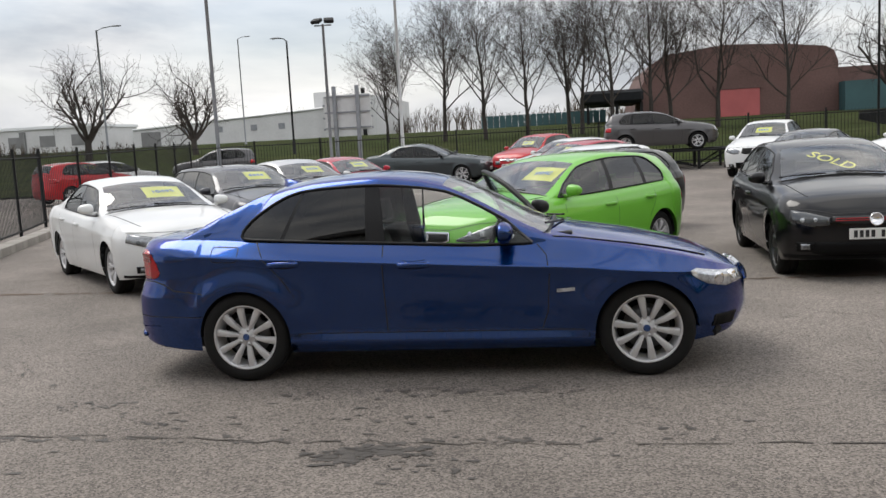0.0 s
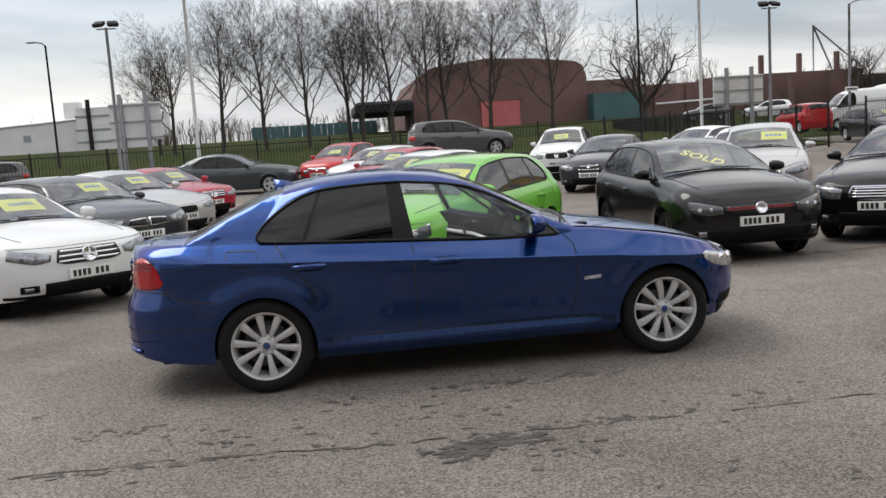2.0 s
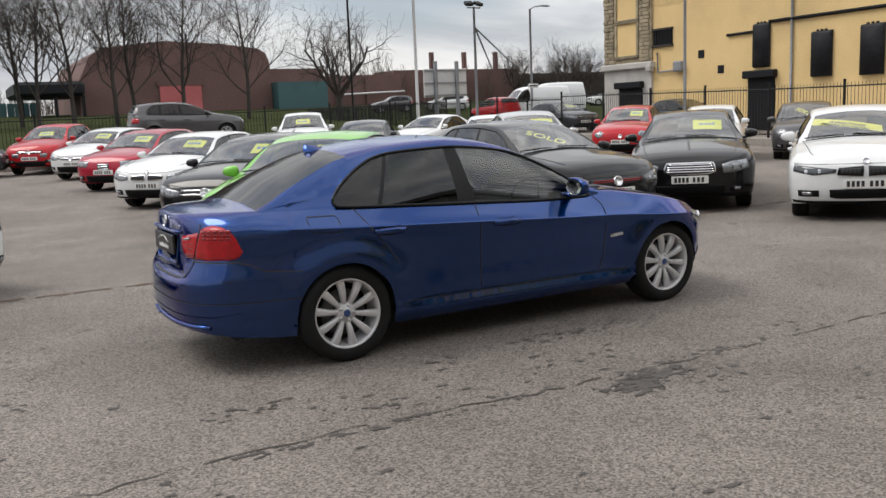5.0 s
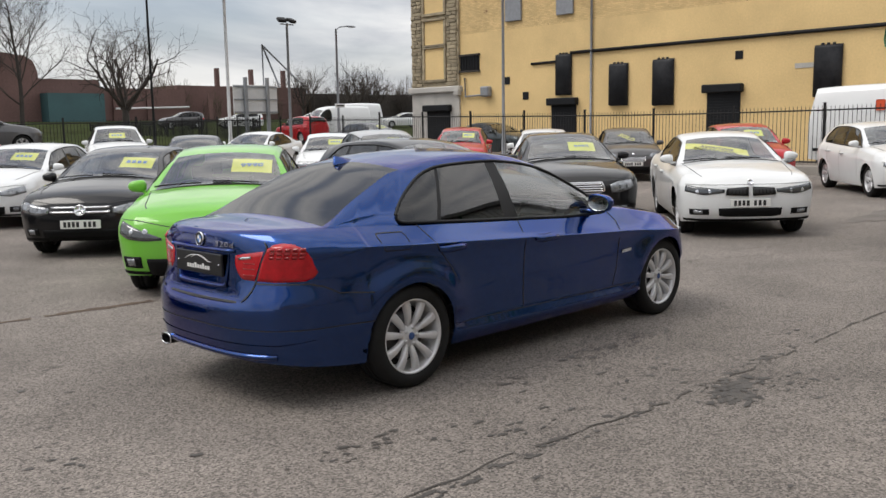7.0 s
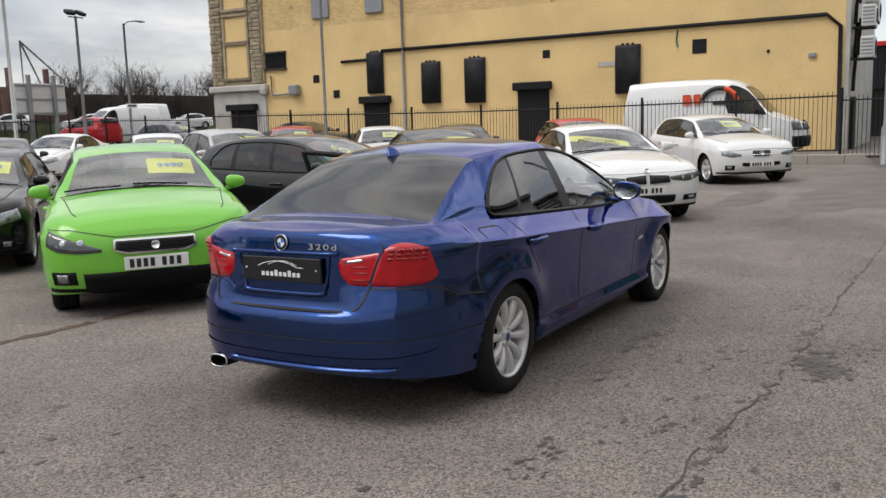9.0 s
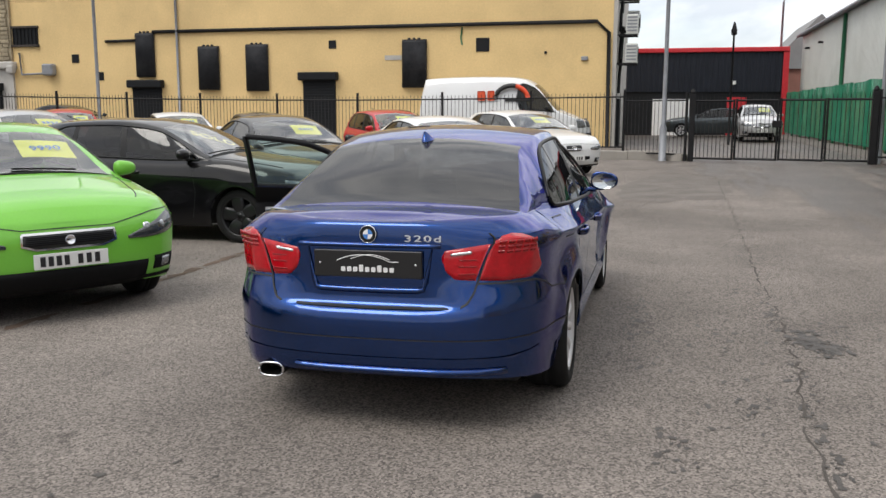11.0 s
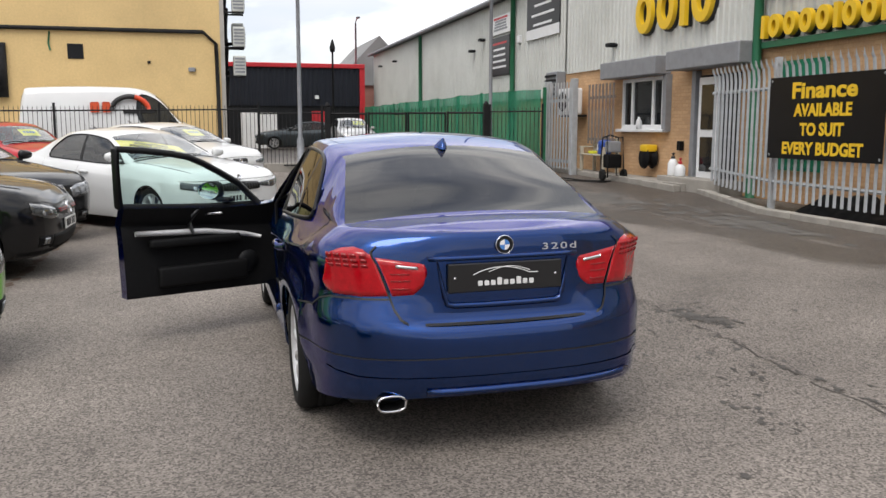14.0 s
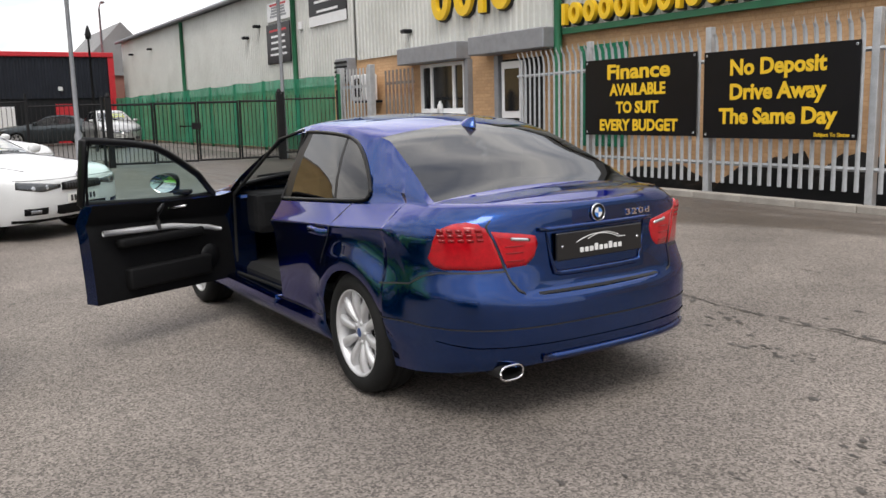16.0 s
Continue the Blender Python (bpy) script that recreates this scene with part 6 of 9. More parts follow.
def kerb(name, pts, h, w, label):
    """A run of kerb stones along points (x, y), each stone a piece."""
    root = thing(name, label, "kerb", kind="structure")
    for (xa, ya), (xb, yb) in zip(pts, pts[1:]):
        L = math.hypot(xb - xa, yb - ya)
        n = max(1, round(L / 0.915))
        me = box_mesh("kerb_stone", (0.004, -w / 2, -0.2), (L / n - 0.004, w / 2, h), 0.012)
        me.materials.append(M_CONCRETE)
        ang = math.degrees(math.atan2(yb - ya, xb - xa))
        for k in range(n):
            x, y = xa + (xb - xa) * k / n, ya + (yb - ya) * k / n
            part("kerb_stone", me, None, root, m=pose(x, y, ground_z(x, y), 0, 0, ang))
    return root


def bar_fence(name, pts, h, label, gap=0.115, post_gap=2.75, base=0.0, single=True, post_top=0.06, material=None):
    """Upright bar railings along points: posts, two rails and bars with pointed tops."""
    material = material or M_BLACK
    root = thing(name, label, "fence", kind="structure")
    bar = rod("bar", [(0, 0, 0.09), (0, 0, h - 0.04), (0, 0, h)], [0.0085, 0.0085, 0.001], 5)
    post = join_meshes("post", [box_mesh("p", (-0.03, -0.03, -0.1), (0.03, 0.03, h + post_top), 0.004), box_mesh("c", (-0.038, -0.038, h + post_top), (0.038, 0.038, h + post_top + 0.02), 0.006)])
    bar.materials.append(material)
    post.materials.append(material)
    jv, jf = [], []
    for (xa, ya), (xb, yb) in zip(pts, pts[1:]):
        L = math.hypot(xb - xa, yb - ya)
        np_ = max(1, round(L / post_gap))
        ang = math.degrees(math.atan2(yb - ya, xb - xa))
        for k in range(np_ + 1):
            x, y = xa + (xb - xa) * k / np_, ya + (yb - ya) * k / np_
            part("post", post, None, root, m=pose(x, y, ground_z(x, y) + base, 0, 0, ang))
            if k < np_:
                x2, y2 = xa + (xb - xa) * (k + 1) / np_, ya + (yb - ya) * (k + 1) / np_
                for rz in (0.13, h - 0.13):
                    a, b = Vector((x, y, ground_z(x, y) + base + rz)), Vector((x2, y2, ground_z(x2, y2) + base + rz))
                    part("rail", make_mesh("rail", *tube([a, b], [0.02, 0.02], 4)), material, root)
        nb = int(L / gap)
        for k in range(1, nb):
            x, y = xa + (xb - xa) * k / nb, ya + (yb - ya) * k / nb
            z = ground_z(x, y) + base
            if single:
                part("bar", bar, None, root, m=pose(x, y, z))
            else:
                q = len(jv)
                vs, fs = tube([(x, y, z + 0.09), (x, y, z + h - 0.04), (x, y, z + h)], [0.0095, 0.0095, 0.001], 4, False)
                jv += vs
                jf += [tuple(i + q for i in f) for f in fs]
    if jv:
        tagged(part("bars", make_mesh("bars", jv, jf), material, root), "thin black bars", kind="stuff")
    return root


def speckle(name, cx, cy, rx, ry, count, seed, material, label, big=0.05, core=0, turn=0.0):
    """A mark of many small ragged spots, thicker towards its middle, in one mesh."""
    rnd = random.Random(seed)
    v, f = [], []
    ca, sa = math.cos(turn), math.sin(turn)
    for k in range(count + core):
        if k < core:
            a, b, r = rnd.gauss(0, 0.3), rnd.gauss(0, 0.3), rnd.uniform(0.18, 0.34) * min(rx, ry) * 1.5
        else:
            a, b = rnd.gauss(0, 0.52), rnd.gauss(0, 0.52)
            r = big * rnd.uniform(0.12, 1.0) ** 1.8
        px, py = cx + ca * a * rx - sa * b * ry, cy + sa * a * rx + ca * b * ry
        ring = blot(px, py, r * rnd.uniform(0.8, 1.6), r * rnd.uniform(0.5, 0.9), seed * 97 + k, 22 if k < core else 10, 0.55)
        q = len(v)
        lift = 0.003 + 0.00003 * k
        v += [(x, y, ground_z(x, y) + lift) for x, y in ring]
        f.append(tuple(range(q, len(v))))
    return tagged(part(name, make_mesh(name, v, f), material), label, name.replace("_", " "), kind="structure")


speckle("damp_stain", -0.23, -2.27, 0.36, 0.14, 110, 3, M_STAIN, "dark damp stain on the asphalt", 0.035, 11, 0.1)
for k, x in enumerate((-2.3, -1.9, -1.6, -0.95, 0.25, 0.6)):
    speckle("joint_stain", x, -2.03 - 0.05 * (x > -1.2), 0.28, 0.05, 26, 140 + k, M_STAIN, "dark staining along the asphalt joint", 0.028)
for k, (x, y, a, b, n) in enumerate([(0.2, -2.55, 0.3, 0.16, 26), (0.15, -1.1, 0.55, 0.12, 46), (0.75, -1.15, 0.3, 0.1, 24), (-0.8, -1.2, 0.4, 0.12, 26), (-2.3, -1.35, 0.5, 0.12, 36), (-1.5, -1.75, 0.5, 0.25, 30), (-0.3, -1.7, 0.9, 0.3, 46), (1.3, -1.9, 0.6, 0.25, 26), (0.9, -3.1, 0.9, 0.4, 20), (-2.9, -2.3, 0.8, 0.4, 26), (-1.3, -3.3, 1.0, 0.4, 22), (-3.4, -0.6, 0.4, 0.7, 24), (-3.3, 0.7, 0.35, 0.7, 20), (3.4, -2.6, 1.2, 0.5, 30)]):
    speckle("oil_spots", x, y, a, b, n, 20 + k, M_STAIN, "scatter of small dark oil spots on the asphalt", 0.03)
crack([(-7.5, -2.2), (-4.6, -2.08), (-3.0, -2.0), (-2.2, -1.96), (-1.7, -1.99), (-0.85, -2.08), (0.2, -2.13), (0.8, -2.14), (1.6, -2.13), (4.0, -2.2), (7.6, -2.3), (14.0, -2.4)], 5, 0.02, label="dark joint between two asphalt strips")
crack([(-7, -1.1), (-5.5, -1.35), (-3.9, -1.45)], 6, 0.01)
crack([(3.0, 1.2), (6.0, -0.6), (9.5, -1.3)], 8, 0.012)
# drain line and repaired strips between the rows
crack([(-9.5, 3.85), (-5.2, 3.57), (-2.8, 3.34), (-1.0, 3.22), (1.2, 3.16), (3.15, 3.15), (8.2, 3.13)], 12, 0.11, M_RUST, "rust-brown worn strip in the asphalt")
flat_shape("asphalt_patch", blot(11.2, -1.5, 2.6, 1.1, 41, 60, 0.22), M_PATCH, "newer darker asphalt patch")
flat_shape("asphalt_patch", blot(10.3, 0.3, 1.5, 0.35, 42, 50, 0.25), M_PATCH, "newer darker asphalt patch", 0.006)
for k, (x, y, a, b) in enumerate([(9.5, -6.0, 2.6, 0.8), (5.0, -6.2, 1.9, 0.5), (15.0, -6.2, 2.4, 0.7)]):
    speckle("damp_area", x, y, a, b, 90, 60 + k, M_DAMP, "damp darker area on the asphalt", 0.22, 14)

# kerbs, verges, fences
kerb("kerb_street", [(19.45, -1.2), (19.45, 24)], 0.24, 0.5, "worn concrete kerb under the street railings")
kerb("kerb_north", [(-14.5, 28.0), (16.5, 28.0)], 0.14, 0.2, "concrete kerb along the grass verge")
kerb("kerb_west", [(-9.2, 6.6), (-11.6, 13.4), (-14.5, 28.0)], 0.16, 0.35, "weathered concrete kerb under railings")
bar_fence("street_railings", [(19.5, -0.15), (19.5, 24)], 1.68, "black steel bar railings with pointed tops", base=0.22)
bar_fence("street_railings", [(19.5, 24), (22.0, 60)], 1.68, "black steel bar railings beside the street", single=False, base=0.1)
bar_fence("verge_railings", [(-14.8, 28.6), (16.5, 28.6), (22.0, 60)], 1.75, "black steel bar railings before a grass bank", single=False, base=0.1, gap=0.125)
bar_fence("west_railings", [(-9.0, 6.0), (-11.95, 13.4), (-14.8, 28.6)], 1.85, "tall black bar railings on a low kerb", base=0.12)


def verge(name, x0, x1, y0, y1, rise, label):
    xs, ys = np.linspace(x0, x1, 40), np.linspace(y0, y1, 8)
    v = [(x, y, ground_z(x, min(y, 29)) + 0.06 + rise * math.sin(min(1, (y - y0) / (y1 - y0)) * math.pi * 0.5) + 0.05 * noise.noise(Vector((x * 0.4, y * 0.4, 0)))) for x in xs for y in ys]
    f = [(i * 8 + j, (i + 1) * 8 + j, (i + 1) * 8 + j + 1, i * 8 + j + 1) for i in range(39) for j in range(7)]
    tagged(part(name, make_mesh(name, v, f, True), M_GRASS), label, "grass", kind="structure")


verge("grass_bank", -60, 21, 28.2, 46, 0.9, "rough green grass bank")


# ---- parked cars ----
P_WHITE = paint("white_paint", (0.7, 0.71, 0.71), 0.0, 0.3)
P_BLACK = paint("black_paint", (0.005, 0.005, 0.006), 0.0, 0.3)
P_GREEN = paint("lime_green_paint", (0.17, 0.48, 0.055), 0.0, 0.3)
P_GRAPH = paint("graphite_metallic", (0.035, 0.036, 0.045), 0.5, 0.35, 0.1)
P_GREY = paint("grey_metallic", (0.09, 0.088, 0.09), 0.6, 0.35, 0.1)
P_SLATE = paint("slate_metallic", (0.045, 0.055, 0.06), 0.6, 0.35, 0.1)
P_SILVER = paint("silver_metallic", (0.5, 0.5, 0.5), 0.7, 0.32, 0.1)
P_RED = paint("red_paint", (0.42, 0.012, 0.018), 0.0, 0.3)
P_CARMINE = paint("carmine_paint", (0.36, 0.02, 0.04), 0.1, 0.3)

G3 = [M_GLASS_MID] * 4
STAR = dict(grille=("bar", 0.38, 0.57, 0.735), badge=(0.655, 0.088), star=True, bars=3, bar_w=0.011, plate=0.46, intake=(0.52, 0.25, 0.39))

park("white_saloon_car", "white saloon car with a chrome-barred grille and yellow price card", sheet("saloon", P_WHITE, wheel="seven", face=dict(STAR, card=(-0.04, 0.4, 0.5, 0.8, "10495"), paper=-0.45)), -3.55, 3.45, -47)
park("dark_estate_car", "dark graphite estate car with twin chrome grilles", sheet("estate", P_GRAPH, face=dict(card=(-0.02, 0.36, 0.52, 0.8, None), paper=-0.45)), -3.75, 7.9, -47)
park("silver_saloon_car", "silver saloon car with an oval mesh grille", sheet("saloon", P_SILVER, scale=(1.03, 1.02), face=dict(grille=("bar", 0.26, 0.56, 0.7), grille_mat=M_INK, bar_mat=M_PLASTIC, bars=4, card=(-0.02, 0.36, 0.52, 0.8, None), paper=-0.45)), -3.7, 11.5, -47)
park("red_coupe_car", "carmine red coupe with a star badge on its grille", sheet("coupe", P_CARMINE, scale=(0.94, 0.95), face=dict(STAR, card=(-0.02, 0.36, 0.52, 0.8, None))), -3.65, 15.8, -45)
park("slate_saloon_car", "slate grey metallic saloon car standing side on", sheet("saloon", P_SLATE, scale=(1.06, 1.03), wheel="twin", wr=0.335, rim=0.245, face=dict(grille=("twin", 0.34, 0.58, 0.72))), -1.75, 25.4, -12)
park("red_crossover_car", "bright red small crossover car with a white price card", sheet("hatch", P_RED, scale=(0.98, 1.08), clear=0.24, wr=0.33, W=0.88, face=dict(grille=("bar", 0.42, 0.7, 0.78), head=(0.34, 0.56, 0.58, 0.7), badge=(0.74, 0.06), fog=(0.5, 0.75, 0.4, 0.5), card=(-0.2, 0.2, 0.4, 0.6, None))), -1.15, 25.0, -118)
park("white_small_hatch", "white small hatchback car", sheet("hatch", P_WHITE, scale=(0.93, 0.98), W=0.85, face=dict(grille=("bar", 0.4, 0.6, 0.68), card=(-0.02, 0.36, 0.52, 0.8, None))), -0.35, 21.4, -130)
park("crimson_hatch_car", "crimson hatchback car with a shield grille", sheet("hatch", P_CARMINE, scale=(0.97, 0.98), face=dict(grille=("bar", 0.16, 0.44, 0.7), head=(0.46, 0.8, 0.62, 0.76), badge=None, bars=5, card=(0.02, 0.38, 0.52, 0.8, None))), -0.2, 16.6, -131)
park("white_hatch_car", "white hatchback car with twin dark grilles", sheet("hatch", P_WHITE, scale=(1.02, 0.97), face=dict(grille=("twin", 0.34, 0.58, 0.7), badge=(0.74, 0.04), card=(0.02, 0.4, 0.52, 0.8, None))), -0.15, 11.7, -131)
park("black_hatch_car", "black hatchback car with a star badge and yellow price card", sheet("hatch", P_BLACK, scale=(1.02, 0.97), W=0.9, wheel="twin", face=dict(STAR, grille=("bar", 0.42, 0.58, 0.7), badge=(0.64, 0.075), bars=2, card=(0.1, 0.5, 0.5, 0.8, None), paper=-0.4)), -0.28, 6.85, -131)
park("green_hatch_car", "lime green hatchback car with a price card marked 9990", sheet("hatch", P_GREEN, wheel="seven", W=0.91, wb=2.63, scale=(1.02, 0.985), face=dict(head=(0.43, 0.92, [(0.43, 0.578), (0.6, 0.572), (0.8, 0.592), (0.92, 0.64)], [(0.43, 0.6), (0.6, 0.66), (0.8, 0.73), (0.92, 0.762)]), head_mat=M_LAMP_DARK, grille=("bar", 0.33, 0.555, 0.665), bars=5, bar_w=0.0025, bar_mat=M_PLASTIC, frame=M_CHROME, badge=(0.61, 0.036), fog=(0.66, 0.9, 0.31, 0.42), intake=(0.6, 0.215, 0.4), plate=0.468, card=(0.12, 0.5, 0.5, 0.8, "9990"), paper=-0.34)), -0.65, 2.9, -127)
park("black_hot_hatch", "black hatchback car with black alloy wheels and a sold sticker", sheet("hatch", P_BLACK, wheel="hole", alloy=M_ALLOY_DARK, wr=0.318, rim=0.238, face=dict(grille=("bar", 0.42, 0.6, 0.68), bars=2, bar_w=0.003, bar_mat=P_RED, head_mat=M_LAMP_DARK, badge=(0.64, 0.068), head=(0.44, 0.84, [(0.44, 0.59), (0.62, 0.58), (0.84, 0.64)], [(0.44, 0.67), (0.65, 0.72), (0.84, 0.75)]), intake=(0.62, 0.28, 0.42), banner=("SOLD", 0.17))), 3.98, 2.72, -92.5)
park("black_saloon_car", "black saloon car with a wide chrome grille and price card", sheet("saloon", P_BLACK, scale=(1.04, 1.03), W=0.93, face=dict(grille=("bar", 0.36, 0.575, 0.735), bars=4, bar_w=0.009, frame=M_CHROME, badge=None, head=(0.47, 0.86, [(0.47, 0.58), (0.6, 0.58), (0.86, 0.64)], [(0.47, 0.7), (0.62, 0.74), (0.86, 0.76)]), card=(0.08, 0.46, 0.5, 0.8, "9495"), paper=-0.45)), 5.85, 3.3, -136)
park("white_sports_saloon", "white saloon car with twin black grilles and a slanted yellow banner", sheet("saloon", P_WHITE, wheel="twin", wr=0.325, rim=0.24, face=dict(grille=("twin", 0.33, 0.585, 0.705), head_mat=M_LAMP_DARK, twin_edge=M_TRIM, head=(0.35, 0.9, [(0.35, 0.63), (0.6, 0.6), (0.9, 0.65)], [(0.35, 0.675), (0.6, 0.7), (0.9, 0.735)]), badge=(0.76, 0.04), intake=(0.42, 0.3, 0.42), fog=(0.55, 0.84, 0.33, 0.41), plate=0.49, banner=("AWAITING\nPREPARATION", 0.1))), 6.35, 0.85, -142)
park("white_family_hatch", "white hatchback car with a dark trapezoid grille", sheet("hatch", P_WHITE, scale=(1.03, 0.99), face=dict(grille=("bar", 0.2, 0.58, 0.7), bars=1, badge=(0.64, 0.05), head=(0.44, 0.84, [(0.44, 0.6), (0.62, 0.58), (0.84, 0.63)], [(0.44, 0.64), (0.62, 0.68), (0.84, 0.7)]), intake=(0.42, 0.38, 0.46), plate=0.42, card=(0.0, 0.34, 0.52, 0.8, None))), 13.1, 0.6, -141)
park("red_small_hatch", "red small hatchback car with a yellow price card", sheet("hatch", P_RED, scale=(0.9, 1.02), W=0.83, face=dict(card=(0.0, 0.34, 0.52, 0.8, None))), 13.7, 4.2, -141)
park("grey_mini_hatch", "grey small hatchback car with round headlights and a sold sticker", sheet("hatch", P_GREY, scale=(0.88, 0.96), W=0.84, face=dict(head=(0.46, 0.74, [(0.46, 0.66), (0.6, 0.58), (0.74, 0.66)], [(0.46, 0.7), (0.6, 0.78), (0.74, 0.72)]), grille=("bar", 0.36, 0.52, 0.66), bars=4, badge=(0.74, 0.035), banner=("SOLD", 0.16))), 15.2, 8.5, -141)
park("white_city_hatch", "white hatchback car with a yellow price card", sheet("hatch", P_WHITE, scale=(0.95, 0.98), face=dict(card=(0.0, 0.34, 0.52, 0.8, None))), 13.0, 9.8, -141)
park("red_round_hatch", "bright red rounded hatchback car with oval headlights", sheet("hatch", P_RED, scale=(1.0, 1.0), face=dict(head=(0.52, 0.8, [(0.52, 0.68), (0.66, 0.6), (0.8, 0.68)], [(0.52, 0.72), (0.66, 0.82), (0.8, 0.75)]), grille=("bar", 0.3, 0.4, 0.46), card=(0.1, 0.4, 0.52, 0.8, None))), 13.4, 13.4, -140)
park("silver_people_carrier", "silver tall hatchback car with amber corner lamps", sheet("hatch", P_SILVER, scale=(1.02, 1.07), face=dict(STAR, grille=("bar", 0.36, 0.6, 0.72), card=(0.05, 0.46, 0.5, 0.8, None), paper=-0.5)), 7.05, 8.5, -118)
park("white_rear_saloon", "white saloon car in the second row", sheet("saloon", P_WHITE, scale=(0.98, 1.0), face=dict(card=(0.0, 0.34, 0.52, 0.8, None))), 8.6, 13.2, -128)
park("grey_rear_saloon", "dark grey saloon car with a framed grille", sheet("saloon", P_GRAPH, face=dict(grille=("bar", 0.3, 0.5, 0.74), badge=(0.7, 0.05))), 5.9, 15.3, -122)
park("white_estate_suv", "white tall estate car with roof rails and a slashed grille", sheet("estate", P_WHITE, scale=(0.96, 1.13), clear=0.25, wr=0.36, arch=0.4, W=0.94, face=dict(grille=("bar", 0.38, 0.72, 0.9), bars=4, bar_mat=M_PLASTIC, badge=(0.81, 0.07), card=(-0.2, 0.2, 0.4, 0.64, None))), 6.5, 20.6, -112)
park("white_coupe_car", "white coupe standing side on in the far row", sheet("coupe", P_WHITE, scale=(0.95, 0.96), wheel="twin", face=dict()), 9.8, 20.3, -150)
GOLF_Z = 0.74
park("grey_display_hatch", "grey metallic hatchback car displayed on a steel ramp", sheet("hatch", P_GREY, wheel="twin", face=dict()), 6.55, 27.25, -2, GOLF_Z)


def display_ramp():
    root = thing("display_ramp", "dark steel display ramp holding a car", "ramp", on_ground(4.6, 27.25, -2))
    for y in (0.72, -0.72):
        part("ramp_track", box_mesh("ramp_track", (-2.6, y - 0.16, 0.66), (2.6, y + 0.16, 0.735), 0.01), M_BLACK, root)
        for x in (-2.5, -1.2, 1.2, 2.15, 2.5):
            part("ramp_leg", box_mesh("ramp_leg", (x - 0.05, y - 0.05, -0.05), (x + 0.05, y + 0.05, 0.66)), M_BLACK, root)
        part("ramp_brace", make_mesh("ramp_brace", *tube([(1.2, y, 0.05), (2.15, y, 0.62)], [0.03, 0.03], 4)), M_BLACK, root)
        part("ramp_brace", make_mesh("ramp_brace", *tube([(-1.2, y, 0.62), (1.2, y, 0.1)], [0.03, 0.03], 4)), M_BLACK, root)
    part("ramp_tie", box_mesh("ramp_tie", (2.45, -0.72, 0.3), (2.53, 0.72, 0.38)), M_BLACK, root)


display_ramp()


# ---- buildings ----
M_RENDER = mat("yellow_render", (0.72, 0.52, 0.245), 0.85, var=0.12, scale=0.5, fine=14, bump=0.25, dirt=(0.34, 0.25, 0.13), dirt_amt=0.4)
M_YBRICK = course_material("yellow_painted_brick", (0.7, 0.51, 0.25), (0.72, 0.66, 0.55), 0.225, 0.075, "y", amount=0.9)
yb_n, yb_l = M_YBRICK.node_tree.nodes, M_YBRICK.node_tree.links
yb = yb_n["Principled BSDF"]
yb_co, yb_no, yb_mr, yb_mx = (yb_n.new(k) for k in ("ShaderNodeTexCoord", "ShaderNodeTexNoise", "ShaderNodeMapRange", "ShaderNodeMixRGB"))
yb_no.inputs["Scale"].default_value, yb_no.inputs["Detail"].default_value, yb_no.inputs["Roughness"].default_value = 0.9, 9, 0.78
yb_mr.inputs["From Min"].default_value, yb_mr.inputs["From Max"].default_value = 0.6, 0.64
yb_mx.inputs["Color2"].default_value = (0.2, 0.1, 0.055, 1)
yb_l.new(yb_co.outputs["Object"], yb_no.inputs["Vector"])
yb_l.new(yb_no.outputs["Fac"], yb_mr.inputs["Value"])
yb_l.new(yb_mr.outputs["Result"], yb_mx.inputs["Fac"])
yb_l.new(yb.inputs["Base Color"].links[0].from_socket, yb_mx.inputs["Color1"])
yb_l.new(yb_mx.outputs["Color"], yb.inputs["Base Color"])
M_STONE = mat("rubble_stone", (0.3, 0.25, 0.17), 0.9, var=0.35, scale=3, fine=24, bump=0.7, piece=0.3)
M_SILLSTONE = mat("grey_painted_stone", (0.45, 0.43, 0.4), 0.85, var=0.2, scale=1.5, bump=0.2)
M_SHUTTER = mat("black_shutter", (0.011, 0.012, 0.014), 0.6, var=0.25, scale=2, spec=0.2)
M_COVER = mat("weathered_black_sheet", (0.014, 0.015, 0.018), 0.55, var=0.5, scale=2.2, fine=12, spec=0.25, dirt=(0.07, 0.07, 0.075), dirt_amt=0.45)
M_PIPE = mat("grey_pipe", (0.25, 0.26, 0.28), 0.5, 0.2, var=0.15)
M_CLAD = mat("pale_cladding", (0.6, 0.61, 0.58), 0.45, 0.1, var=0.1, scale=0.7, fine=9, dirt=(0.33, 0.34, 0.3), dirt_amt=0.4)
M_BBRICK = course_material("buff_brick", (0.6, 0.38, 0.21), (0.8, 0.72, 0.6), 0.225, 0.075, "x", amount=0.7)
M_RBRICK = course_material("red_brick", (0.24, 0.11, 0.085), (0.85, 0.8, 0.75), 0.225, 0.075, "x", amount=0.5)
M_GREENPIPE = mat("green_paint", (0.015, 0.13, 0.06), 0.45, var=0.15, scale=2)
M_NET = mat("green_netting", (0.012, 0.2, 0.11), 0.8, var=0.35, scale=1.2, fine=60, bump=0.3)
M_GALV = mat("galvanised_steel", (0.46, 0.48, 0.5), 0.5, 0.4, var=0.2, scale=6)
n_, l_ = M_NET.node_tree.nodes, M_NET.node_tree.links
n_see, n_mix = n_.new("ShaderNodeBsdfTransparent"), n_.new("ShaderNodeMixShader")
n_see.inputs["Color"].default_value = (0.75, 0.95, 0.85, 1)
n_mix.inputs["Fac"].default_value = 0.72
l_.new(n_see.outputs["BSDF"], n_mix.inputs[1])
